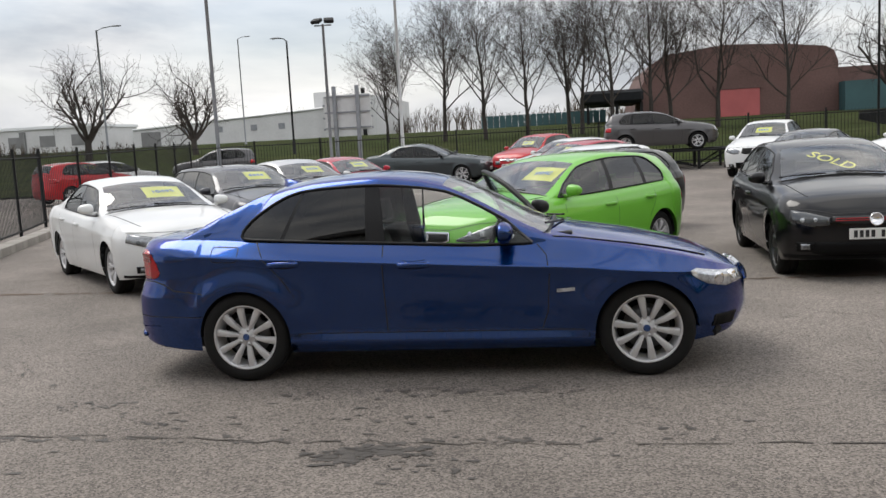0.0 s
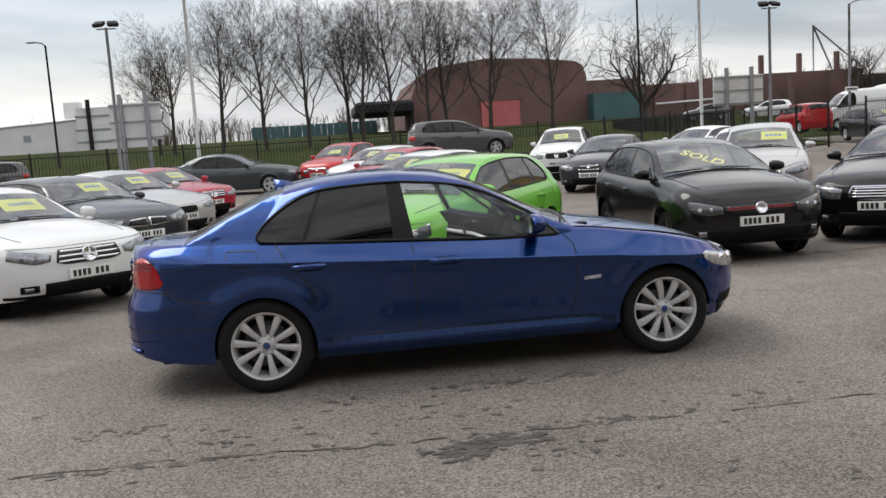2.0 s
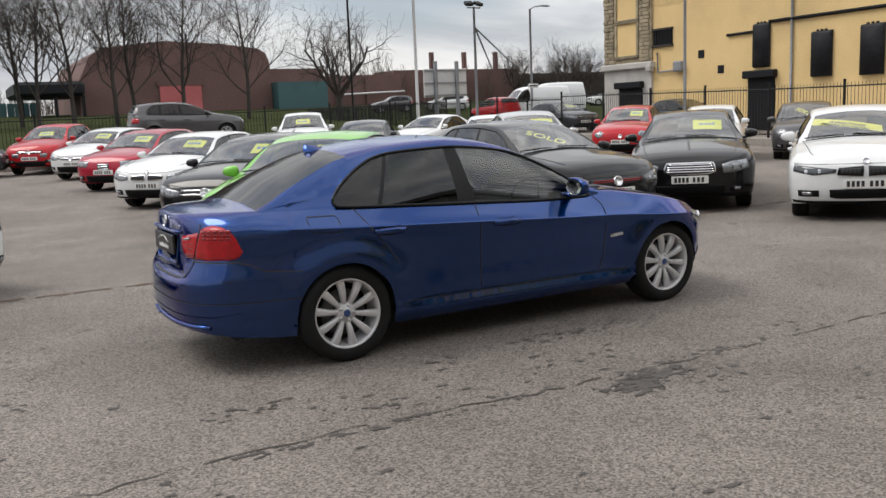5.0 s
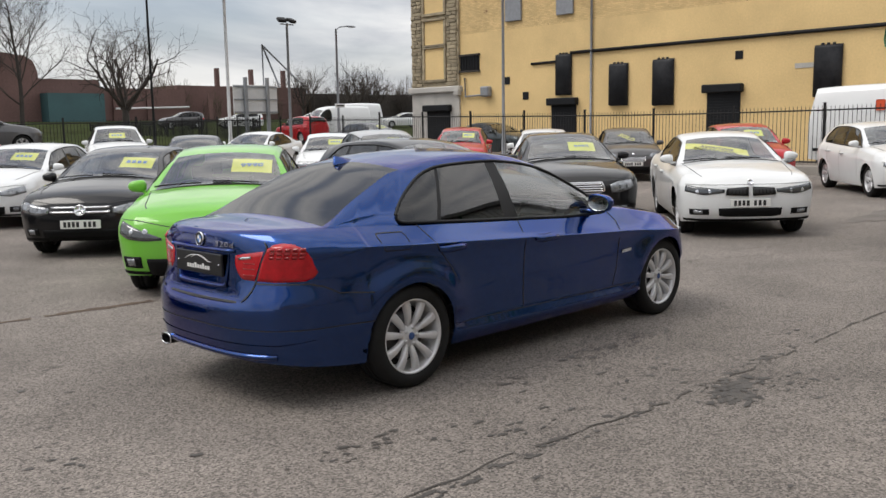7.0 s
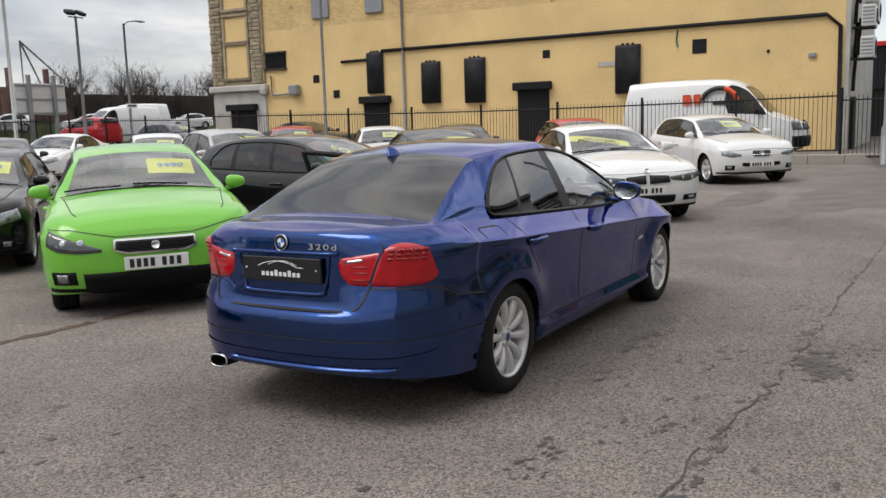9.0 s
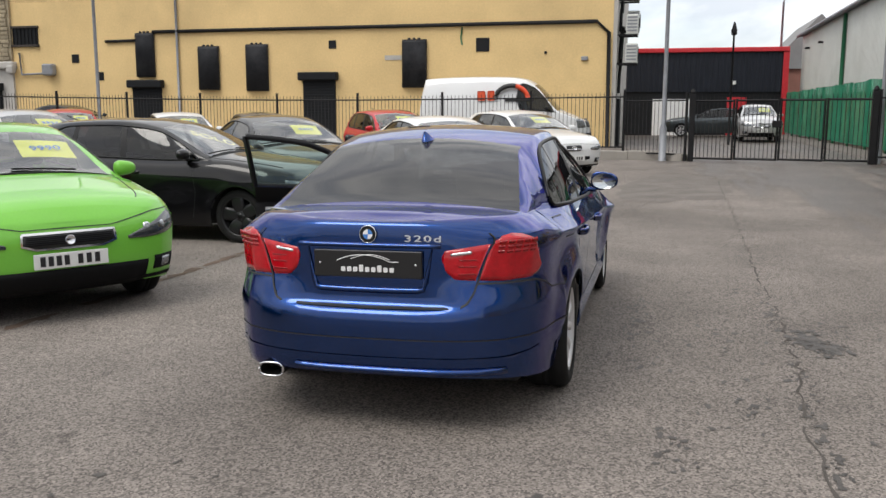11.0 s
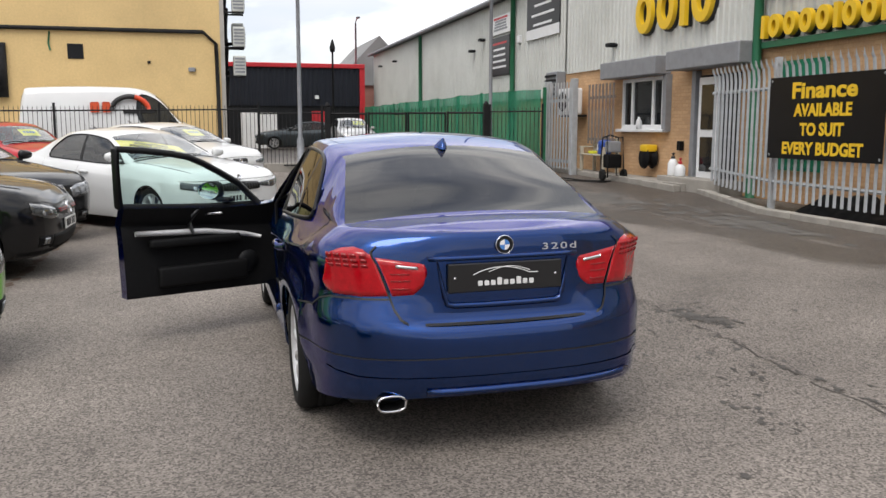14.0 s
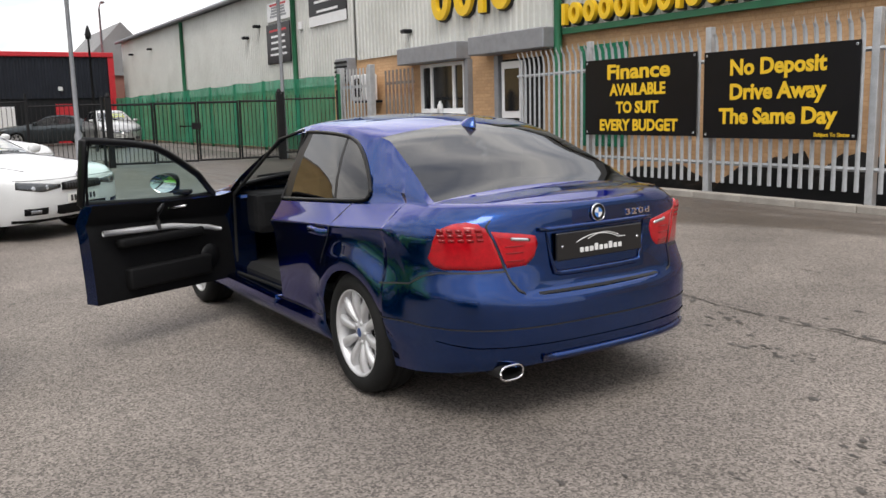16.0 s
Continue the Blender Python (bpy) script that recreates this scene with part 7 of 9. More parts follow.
l_.new(n_["Principled BSDF"].outputs["BSDF"], n_mix.inputs[2])
l_.new(n_mix.outputs["Shader"], n_["Material Output"].inputs["Surface"])
M_NAVY = mat("dark_blue_cladding", (0.014, 0.017, 0.025), 0.55, var=0.2, scale=1, spec=0.25)
M_REDTRIM = mat("red_trim", (0.5, 0.02, 0.03), 0.5, var=0.15)
M_ROOF = mat("roof_sheet", (0.2, 0.2, 0.2), 0.7, var=0.2, scale=0.6)
M_WHITEPVC = mat("white_frame", (0.75, 0.76, 0.77), 0.4, var=0.06)
M_SIGN = mat("black_banner", (0.005, 0.005, 0.006), 0.32, var=0.3, scale=2, spec=0.2)
M_YTEXT = mat("yellow_letter", (0.78, 0.5, 0.015), 0.5, var=0.06)
M_WAREHOUSE = mat("warehouse_grey", (0.58, 0.58, 0.58), 0.6, var=0.12, scale=0.3, fine=4)
M_HALLBRICK = mat("old_red_brick", (0.13, 0.075, 0.066), 0.9, var=0.25, scale=0.25, fine=5, bump=0.2, dirt=(0.09, 0.055, 0.05), dirt_amt=0.6)
M_PINK = mat("faded_red_shutter", (0.45, 0.12, 0.12), 0.7, var=0.15, scale=0.6)
M_TEAL = mat("teal_sheet", (0.032, 0.085, 0.092), 0.6, var=0.2, scale=0.4)
M_BARK = mat("bark", (0.045, 0.038, 0.033), 0.95, var=0.35, scale=3, fine=30, bump=0.5)
M_TWIG = mat("twigs", (0.05, 0.04, 0.034), 0.95, var=0.3, scale=2)
M_SCRUB = mat("scrub", (0.085, 0.065, 0.045), 0.95, var=0.4, scale=0.4)


def wall_box(name, lo, hi, material, parent, label="", bevel=0.0):
    return part(name, box_mesh(name, lo, hi, bevel), material, parent, label)


def roller_shutter(parent, x, y0, y1, z0, z1, face=-1):
    """Shutter on a wall that faces -x: housing and slats."""
    sh = part("roller_shutter", box_mesh("roller_shutter", (x - 0.06, y0, z0), (x + 0.02, y1, z1)), M_SHUTTER, parent, "black roller shutter")
    n = int((z1 - z0) / 0.11)
    slat = box_mesh("slat", (-0.018, 0, 0), (0.0, y1 - y0 - 0.06, 0.095), 0.008)
    slat.materials.append(M_SHUTTER)
    for k in range(n):
        part("slat", slat, None, sh, m=pose(x - 0.06, y0 + 0.03, z0 + 0.02 + k * (z1 - z0) / n))
    part("shutter_box", box_mesh("shutter_box", (x - 0.32, y0 - 0.14, z1), (x, y1 + 0.14, z1 + 0.33), 0.04), M_SHUTTER, sh, "dark shutter housing")


def boarded_window(parent, x, y0, y1, z0, z1):
    """A bowed black sheet cover with a rounded top and a hood."""
    n, v, f = 12, [], []
    for i in range(n + 1):
        t = math.pi * i / n
        y, o = (y0 + y1) / 2 - (y1 - y0) / 2 * math.cos(t), 0.05 + 0.2 * math.sin(t) ** 0.6
        for z, k in ((z0, 0.35), (z0 + 0.03, 1.0), (z1 - 0.12, 1.0), (z1 - 0.03, 0.85), (z1, 0.3)):
            v.append((x - o * k, y, z))
    for i in range(n):
        for j in range(4):
            f.append((i * 5 + j, i * 5 + j + 1, i * 5 + j + 6, i * 5 + j + 5))
    f += [tuple(i * 5 for i in range(n + 1)), tuple(i * 5 + 4 for i in reversed(range(n + 1)))]
    w = part("boarded_window", make_mesh("boarded_window", v, f, True), M_COVER, parent, "bowed black sheet-covered window")
    for k in (0.3, 0.5, 0.7):
        part("cap", lathe("cap", [(0.06, 0.0), (0.06, 0.05), (0, 0.07)], 10), M_COVER, w, m=pose(x - 0.1, y0 + (y1 - y0) * k, z1, 90))


def yellow_building():
    root = thing("yellow_building", "yellow rendered and painted brick building with dark shutters", "building")
    X = 27.5
    wall_box("wall", (X, 0.7, -0.4), (X + 9, 26.95, 6.15), M_RENDER, root, "yellow rendered wall")
    wall_box("upper_wall", (X + 0.002, 0.7, 6.15), (X + 9, 26.95, 9.4), M_YBRICK, root, "yellow painted brick wall")
    wall_box("corner_wall", (X - 0.12, 26.95, 3.6), (X + 9, 30.45, 9.6), M_STONE, root, "rubble stone faced corner")
    wall_box("corner_base", (X - 0.1, 26.95, -0.4), (X + 9, 30.5, 3.3), M_SILLSTONE, root, "pale painted shop front")
    wall_box("cornice", (X - 0.3, 26.8, 3.3), (X + 9, 30.65, 3.62), M_SILLSTONE, root, "grey moulded stone cornice", 0.05)
    for z0, z1 in ((5.8, 7.0), (4.0, 5.6), (7.4, 8.9)):
        wall_box("panel", (X - 0.14, 27.95, z0), (X - 0.1, 29.4, z1), M_RENDER, root, "yellow recessed panel")
        for lo, hi in (((X - 0.24, 27.8, z0 - 0.15), (X - 0.1, 29.55, z0)), ((X - 0.24, 27.8, z1), (X - 0.1, 29.55, z1 + 0.12)), ((X - 0.22, 27.8, z0), (X - 0.1, 27.95, z1)), ((X - 0.22, 29.4, z0), (X - 0.1, 29.55, z1))):
            wall_box("surround", lo, hi, M_STONE, root, "", 0.02)
    rnd = random.Random(4)
    st = [box_mesh("stone", (-0.05, 0.0, 0.0), (0.02, w, 0.17), 0.02) for w in (0.32, 0.45, 0.6)]
    for me in st:
        me.materials.append(M_STONE)
    for k in range(30):
        z = 3.66 + k * 0.185
        for y0, y1 in ((26.98, 27.75), (29.6, 30.42)):
            y = y0 + rnd.uniform(0, 0.12)
            while y < y1 - 0.2:
                w = rnd.randrange(3)
                part("stone", st[w], None, root, m=pose(X - 0.12 - rnd.uniform(0, 0.04), y, z) @ Matrix.Diagonal((1, min(1, (y1 - y) / (0.32, 0.45, 0.6)[w]), 1, 1)))
                y += (0.32, 0.45, 0.6)[w] + 0.015
    part("wall_lamp", box_mesh("wall_lamp", (X - 0.4, 26.75, 3.1), (X - 0.1, 27.1, 3.45), 0.08, 2), M_SILLSTONE, root)
    roller_shutter(root, X - 0.1, 27.6, 29.3, -0.3, 2.35)
    roller_shutter(root, X, 19.6, 21.0, -0.3, 2.45)
    roller_shutter(root, X, 11.7, 13.1, -0.3, 2.72)
    for y0, y1, z0, z1 in ((19.84, 20.73, 2.9, 4.75), (16.83, 17.79, 2.35, 4.15), (14.61, 15.61, 2.3, 4.2), (7.86, 8.87, 2.42, 4.28)):
        boarded_window(root, X, y0, y1, z0, z1)
    for y, z, s in ((23.77, 3.72, 0.36), (22.59, 2.96, 0.36), (11.81, 4.14, 0.32), (5.64, 4.04, 0.52)):
        w = part("small_window", box_mesh("small_window", (X - 0.03, y - s / 2, z - s / 2), (X + 0.02, y + s / 2, z + s / 2), 0.01), M_SHUTTER, root, "small dark square window")
    w = part("barred_window", box_mesh("barred_window", (X - 0.05, 25.6, 4.3), (X + 0.02, 26.88, 5.15)), M_SHUTTER, root, "barred wooden window")
    for k in range(7):
        part("window_bar", box_mesh("window_bar", (X - 0.09, 25.68 + k * 0.19, 4.34), (X - 0.06, 25.71 + k * 0.19, 5.1)), M_BLACK, w)
    for z in (4.3, 5.1):
        part("window_sill", box_mesh("window_sill", (X - 0.12, 25.55, z - 0.04), (X, 26.93, z + 0.05)), M_BARK, w)
    part("extractor", box_mesh("extractor", (X - 0.35, 24.75, 3.0), (X, 25.3, 3.5), 0.06), M_PIPE, root, "grey extractor box")
    part("extractor_pipe", rod("extractor_pipe", [(X - 0.1, 25.2, 3.1), (X - 0.1, 26.5, 3.05), (X - 0.1, 26.55, 4.0)], 0.05, 8), M_PIPE, root)
    for y0, y1 in ((22.82, 23.81), (19.77, 20.71)):
        part("grey_window", box_mesh("grey_window", (X - 0.12, y0, 6.5), (X, y1, 8.6), 0.02), M_PIPE, root, "grey sheet-covered window")
    part("cable_band", rod("cable_band", [(X - 0.06, 22.2, 4.42), (X - 0.06, 20.8, 4.44)], 0.06, 8), M_BLACK, root)
    part("drain_pipe", rod("drain_pipe", [(X - 0.07, 19.9, 4.78), (X - 0.07, 10, 4.8), (X - 0.07, 1.3, 4.82), (X - 0.07, 0.85, 4.4), (X - 0.07, 0.8, -0.2)], 0.07, 8), M_BLACK, root, "black drain pipe along the wall")
    for y in (18.75,):
        part("down_pipe", rod("down_pipe", [(X - 0.08, y, 9.4), (X - 0.08, y, -0.2)], 0.055, 8), M_PIPE, root, "grey down pipe")
    part("cable", rod("cable", [(X - 0.03, 6.45, 4.7), (X - 0.03, 6.5, 4.3), (X - 0.03, 6.45, 4.05)], 0.03, 6), M_GREENPIPE, root)
    part("patch", box_mesh("patch", (X - 0.02, 8.9, 3.5), (X, 9.6, 3.68)), M_SILLSTONE, root, "bare brick patch")
    part("vent", box_mesh("vent", (X - 0.1, 1.6, 3.4), (X, 1.85, 3.55), 0.02), M_PIPE, root)
    part("vent", box_mesh("vent", (X - 0.05, 3.15, 3.66), (X, 3.25, 3.76), 0.01), M_SHUTTER, root)
    wall_box("parapet", (X - 0.08, 0.6, 9.4), (X + 9.1, 27.0, 9.6), M_SILLSTONE, root)
    wall_box("gable_wall", (X + 0.02, 0.55, -0.3), (X + 9, 0.7, 9.4), M_SILLSTONE, root, "weathered pale end wall")
    part("side_door", box_mesh("side_door", (X + 0.6, 0.42, -0.2), (X + 1.5, 0.55, 2.0), 0.01), M_SHUTTER, root)
    # air units on the end wall
    for x, z in ((0.5, 5.6), (0.55, 4.35), (0.5, 3.3), (1.7, 4.6), (1.6, 6.4)):
        u = thing("air_unit", "grey wall-mounted air conditioning unit", "air conditioner", pose(X + x, 0.12, z), "air units on the end wall")
        part("casing", box_mesh("casing", (-0.42, -0.32, 0), (0.42, 0.12, 0.72), 0.03), M_CLAD, u)
        f = part("fan_grille", lathe("fan_grille", [(0.27, 0.0), (0.26, 0.02), (0.05, 0.025), (0, 0.02)], 20), M_BLACK, u, m=pose(0.05, -0.32, 0.36, 0, 0, 180))
        for k in range(5):
            part("louvre", box_mesh("louvre", (-0.435, -0.28, 0.1 + 0.12 * k), (-0.42, 0.08, 0.16 + 0.12 * k)), M_PIPE, u)
        part("bracket", box_mesh("bracket", (-0.38, -0.3, -0.06), (-0.33, 0.42, 0.0)), M_BLACK, u)
        part("bracket", box_mesh("bracket", (0.33, -0.3, -0.06), (0.38, 0.42, 0.0)), M_BLACK, u)
        part("duct", rod("duct", [(0.3, 0.3, 0.2), (0.35, 0.35, -0.5), (0.32, 0.36, -1.1)], 0.06, 8), M_BLACK, u)


yellow_building()


def ribbed(name, x0, x1, y, z_lo, z_hi, material, parent, pitch=0.2, depth=0.035, label=""):
    """Profiled sheet wall along x that faces +y."""
    n = int((x1 - x0) / pitch)
    v, f = [], []
    for k in range(n):
        x = x0 + k * pitch
        for dx, dy in ((0, 0), (0.42, 0), (0.52, 1), (0.9, 1)):
            xx = x + dx * pitch
            t = (xx - x0) / (x1 - x0)
            for z in (z_lo, z_hi(xx) if callable(z_hi) else z_hi):
                v.append((xx, y + dy * depth, z))
    for i in range(len(v) // 2 - 1):
        f.append((2 * i, 2 * i + 1, 2 * i + 3, 2 * i + 2))
    return part(name, make_mesh(name, v, f), material, parent, label)


def shop():
    root = thing("shop_building", "pale ribbed metal clad shop on a buff brick base", "building")
    Y = -8.62
    wall_box("brick_wall", (-14, Y - 0.3, -0.3), (17.4, Y, 2.95), M_BBRICK, root, "buff brick lower wall")
    wall_box("brick_wall_far", (17.4, Y - 0.3, -0.3), (46.6, Y - 0.02, 2.3), M_BBRICK, root, "buff brick lower wall")
    ribbed("cladding", 8.25, 17.4, Y + 0.03, 2.92, 6.4, M_CLAD, root, label="pale grey ribbed cladding")
    ribbed("cladding", 17.4, 46.6, Y + 0.03, 2.3, 5.65, M_CLAD, root, label="pale grey ribbed cladding")
    ribbed("cladding", -14, 8.25, Y + 0.03, 2.95, 6.6, M_CLAD, root, label="pale grey ribbed cladding")
    wall_box("core", (-14, Y - 12, -0.3), (46.6, Y - 0.3, 5.6), M_CLAD, root)
    v = [(46.9, Y + 0.25, 5.62), (46.9, Y - 12, 8.2), (17.4, Y - 12, 8.2), (17.4, Y + 0.25, 5.72)]
    part("roof", make_mesh("roof", v + [(a, b, c + 0.12) for a, b, c in v], [(0, 1, 2, 3), (7, 6, 5, 4), (0, 3, 7, 4), (0, 4, 5, 1)]), M_ROOF, root, "grey sheet roof")
    part("gutter", rod("gutter", [(46.9, Y + 0.3, 5.68), (17.4, Y + 0.3, 5.72)], 0.09, 8), M_PIPE, root)
    wall_box("upper_eave", (-14, Y - 12, 6.4), (17.4, Y + 0.3, 6.7), M_ROOF, root)
    for x in (8.25, 21.5, 34.3):
        part("down_pipe", rod("down_pipe", [(x, Y + 0.16, 6.4 if x < 10 else 5.6), (x, Y + 0.16, 2.85), (x + 0.05, Y + 0.12, 0.1)], 0.085, 10), M_GREENPIPE, root, "green down pipe")
    wall_box("sign_rail", (-14, Y + 0.05, 2.86), (8.12, Y + 0.16, 2.97), M_GREENPIPE, root, "green rail under the letters")
    # window with its shutter box
    w = part("window_frame", join_meshes("window_frame", [box_mesh("a", (11.75, Y - 0.05, 1.4), (13.75, Y + 0.06, 1.5)), box_mesh("a", (11.75, Y - 0.05, 2.5), (13.75, Y + 0.06, 2.58)), box_mesh("a", (11.75, Y - 0.05, 1.5), (11.83, Y + 0.06, 2.5)), box_mesh("a", (13.67, Y - 0.05, 1.5), (13.75, Y + 0.06, 2.5)), box_mesh("a", (12.2, Y - 0.05, 1.5), (12.29, Y + 0.055, 2.5)), box_mesh("a", (13.2, Y - 0.05, 1.5), (13.29, Y + 0.055, 2.5))]), M_WHITEPVC, root, "white plastic window frame")
    part("pane", box_mesh("pane", (11.83, Y + 0.004, 1.5), (13.67, Y + 0.012, 2.5)), M_SHUTTER_GLASS, w, "dark window pane")
    part("window_sill", box_mesh("window_sill", (11.6, Y, 1.33), (13.85, Y + 0.18, 1.4), 0.01), M_WHITEPVC, w)
    wall_box("shutter_box", (11.55, Y, 2.6), (14.3, Y + 0.42, 3.0), M_PIPE, root, "grey shutter housing", 0.02)
    wall_box("shutter_guide", (11.5, Y, 1.35), (11.66, Y + 0.14, 2.6), M_PIPE, root)
    # doorway
    wall_box("door_opening", (8.9, Y - 0.05, 0.35), (10.3, Y + 0.02, 2.5), M_SHUTTER, root, "dark doorway")
    d = wall_box("shop_door", (9.5, Y + 0.03, 0.4), (10.25, Y + 0.09, 2.45), M_WHITEPVC, root, "white framed glass door")
    for z0, z1 in ((0.55, 1.25), (1.4, 2.3)):
        part("door_pane", box_mesh("door_pane", (9.62, Y + 0.085, z0), (10.13, Y + 0.1, z1)), M_SHUTTER_GLASS, d)
    wall_box("shutter_box", (8.3, Y, 2.62), (10.95, Y + 0.5, 3.02), M_PIPE, root, "grey shutter housing", 0.02)
    wall_box("shutter_guide", (10.32, Y, 0.4), (10.46, Y + 0.14, 2.6), M_PIPE, root)
    wall_box("green_grille", (6.45, Y + 0.02, 0.7), (7.7, Y + 0.08, 2.6), M_NET, root, "green wire grille over a window")
    part("vent_louvre", box_mesh("vent_louvre", (17.4, Y, 2.3), (18.2, Y + 0.3, 3.0), 0.02), M_PIPE, root)
    for k in range(5):
        part("louvre", box_mesh("louvre", (17.42, Y + 0.3, 2.34 + 0.13 * k), (18.18, Y + 0.34, 2.4 + 0.13 * k)), M_SHUTTER, root)
    for x, z in ((14.2, 3.4), (26, 4.2), (24.8, 4.5), (40, 4.8), (44, 4.8)):
        part("wall_lamp", box_mesh("wall_lamp", (x - 0.12, Y + 0.05, z), (x + 0.12, Y + 0.3, z + 0.1), 0.03), M_SHUTTER, root)
    part("alarm_box", box_mesh("alarm_box", (20.9, Y + 0.05, 4.1), (21.15, Y + 0.15, 4.35), 0.02), M_WHITEPVC, root)
    part("socket_box", box_mesh("socket_box", (10.9, Y, 0.95), (11.05, Y + 0.1, 1.15), 0.01), M_PLASTIC, root)
    part("flue", rod("flue", [(31, Y - 3, 6.3), (31, Y - 3, 8.2)], 0.12, 10), M_SHUTTER, root)
    # posters
    for x0, x1, z0, z1, mm in ((21.95, 24.05, 3.18, 4.5, M_SIGN), (21.9, 23.9, 4.58, 5.2, M_WHITEPVC), (17.7, 20.35, 4.1, 6.0, M_SIGN)):
        p = thing("wall_poster", "framed advertising poster with small lettering", "poster", pose(0, 0, 0))
        part("panel", box_mesh("panel", (x0, Y + 0.075, z0), (x1, Y + 0.11, z1), 0.01), mm, p)
        rnd = random.Random(int(x0))
        for k in range(5):
            zz = z1 - (z1 - z0) * (0.2 + 0.15 * k)
            a = x0 + (x1 - x0) * rnd.uniform(0.12, 0.25)
            part("bar", box_mesh("bar", (a, Y + 0.11, zz), (x1 - (a - x0), Y + 0.114, zz + 0.07)), (M_WHITEPVC if mm is M_SIGN else M_PIPE) if k else (M_REDTRIM if x0 > 21 else M_WHITEPVC), p)
        if x0 < 20:
            part("foot_band", box_mesh("foot_band", (x0, Y + 0.11, z0), (x1, Y + 0.116, z0 + 0.3)), M_WHITEPVC, p)
    # raised strip of paving before the shop
    v = kerb("shop_kerb", [(9.9, -7.9), (12.2, -8.05), (18.5, -8.2)], 0.13, 0.14, "concrete kerb before the shop")


M_SHUTTER_GLASS = mat("dark_pane", (0.012, 0.014, 0.016), 0.05, var=0.1)
shop()


# ---- shop front fittings ----
def palisade():
    root = thing("palisade_fence", "galvanised steel palisade fence with split pointed pales", "fence", kind="structure")
    v = [(-0.034, 0.0, 0), (-0.012, 0.02, 0), (0.012, 0.02, 0), (0.034, 0.0, 0)]
    lv, lf = [], []
    H = 2.12
    for z, dx, dy in ((0.02, 1, 0), (H - 0.2, 1, 0), (H - 0.05, 1, 0.02), (H, 0.85, 0.05)):
        for x, y, _ in v:
            lv.append((x * dx, y + dy, z))
    for i in range(3):
        for j in range(3):
            lf.append((i * 4 + j, i * 4 + j + 1, i * 4 + j + 5, i * 4 + j + 4))
    b = len(lv)
    for sx in (-1, 1):
        lv += [(sx * 0.029, 0.05, H), (sx * 0.008, 0.07, H), (sx * 0.024, 0.085, H + 0.11)]
        lf.append((b, b + 1, b + 2))
        b += 3
    lv += [(0, 0.07, H), (-0.004, 0.075, H), (0.0, 0.07, H + 0.12)]
    lf.append((b, b + 1, b + 2))
    pale = make_mesh("pale", lv, lf)
    pale.materials.append(M_GALV)
    post = box_mesh("post", (-0.05, -0.05, -0.1), (0.05, 0.05, 2.28), 0.006)
    post.materials.append(M_GALV)
    pts = [(9.25, -8.2), (6.06, -7.3), (3.43, -7.24), (0.86, -7.2), (-1.8, -7.16), (-4.5, -7.12), (-7.2, -7.1)]
    for (xa, ya), (xb, yb) in zip(pts, pts[1:]):
        L = math.hypot(xb - xa, yb - ya)
        ang = math.degrees(math.atan2(yb - ya, xb - xa)) + 180
        n = int(L / (0.115 if xa > 9 else 0.152))
        for k in range(1, n):
            x, y = xa + (xb - xa) * k / n, ya + (yb - ya) * k / n - (0.06 * (k % 2) if xa > 9 else 0)
            part("pale", pale, None, root, m=pose(x, y, ground_z(x, y) + 0.2, 0, 0, ang))
        part("post", post, None, root, m=pose(xb, yb - 0.05, ground_z(xb, yb) + 0.15, 0, 0, ang))
        for z in (0.5, 1.95):
            a, b2 = Vector((xa, ya - 0.03, ground_z(xa, ya) + z)), Vector((xb, yb - 0.03, ground_z(xb, yb) + z))
            part("rail", make_mesh("rail", *tube([a, b2], [0.03, 0.03], 4)), M_GALV, root)
    kerb("fence_kerb", [(9.4, -8.15), (6.06, -7.15), (0.86, -7.05), (-7.2, -6.95)], 0.09, 0.16, "concrete edging under the palisade fence")


palisade()


def banner(x0, x1, z0, z1, y, lines, label):
    """Black sheet banner on the palisade with yellow words; it faces +y."""
    root = thing("banner_sign", label, "sign")
    part("sheet", box_mesh("sheet", (x0, y, z0), (x1, y + 0.012, z1), 0.003), M_SIGN, root)
    for text, size, zc, bold, stretch, off in lines:
        me = text_mesh(text, size, 0.002, bold)
        me.transform(Matrix((Vector((-1, 0, 0)), Vector((0, 0, 1)), Vector((0, 1, 0)))).transposed().to_4x4() @ Matrix.Diagonal((stretch, 1, 1, 1)))
        me.transform(Matrix.Translation(((x0 + x1) / 2 + off, y + 0.0145, zc)))
        part("text_line", me, M_YTEXT, root, f'yellow words "{text}"')
    for x in (x0 + 0.05, x1 - 0.05):
        for z in (z0 + 0.05, z1 - 0.05):
            me = lathe("eyelet", [(0.018, 0), (0.018, 0.004), (0.008, 0.004)], 10)
            me.transform(Matrix.Translation((x, y + 0.012, z)))
            part("eyelet", me, M_GALV, root)


banner(3.55, 5.97, 0.98, 2.2, -7.17, [("Finance", 0.32, 1.88, 0.0105, 1.42, 0), ("AVAILABLE", 0.245, 1.62, 0.0095, 1.0, 0), ("TO SUIT", 0.245, 1.34, 0.0095, 1.0, 0), ("EVERY BUDGET", 0.245, 1.06, 0.0095, 1.0, 0)], "black banner with yellow finance offer words")
banner(0.97, 3.36, 0.96, 2.16, -7.1, [("No Deposit", 0.29, 1.83, 0.0105, 1.06, 0), ("Drive Away", 0.29, 1.5, 0.0105, 1.06, 0), ("The Same Day", 0.29, 1.17, 0.0105, 1.06, 0), ("Subject To Status", 0.07, 1.0, 0.001, 1.0, -0.85)], "black banner with yellow no deposit words")


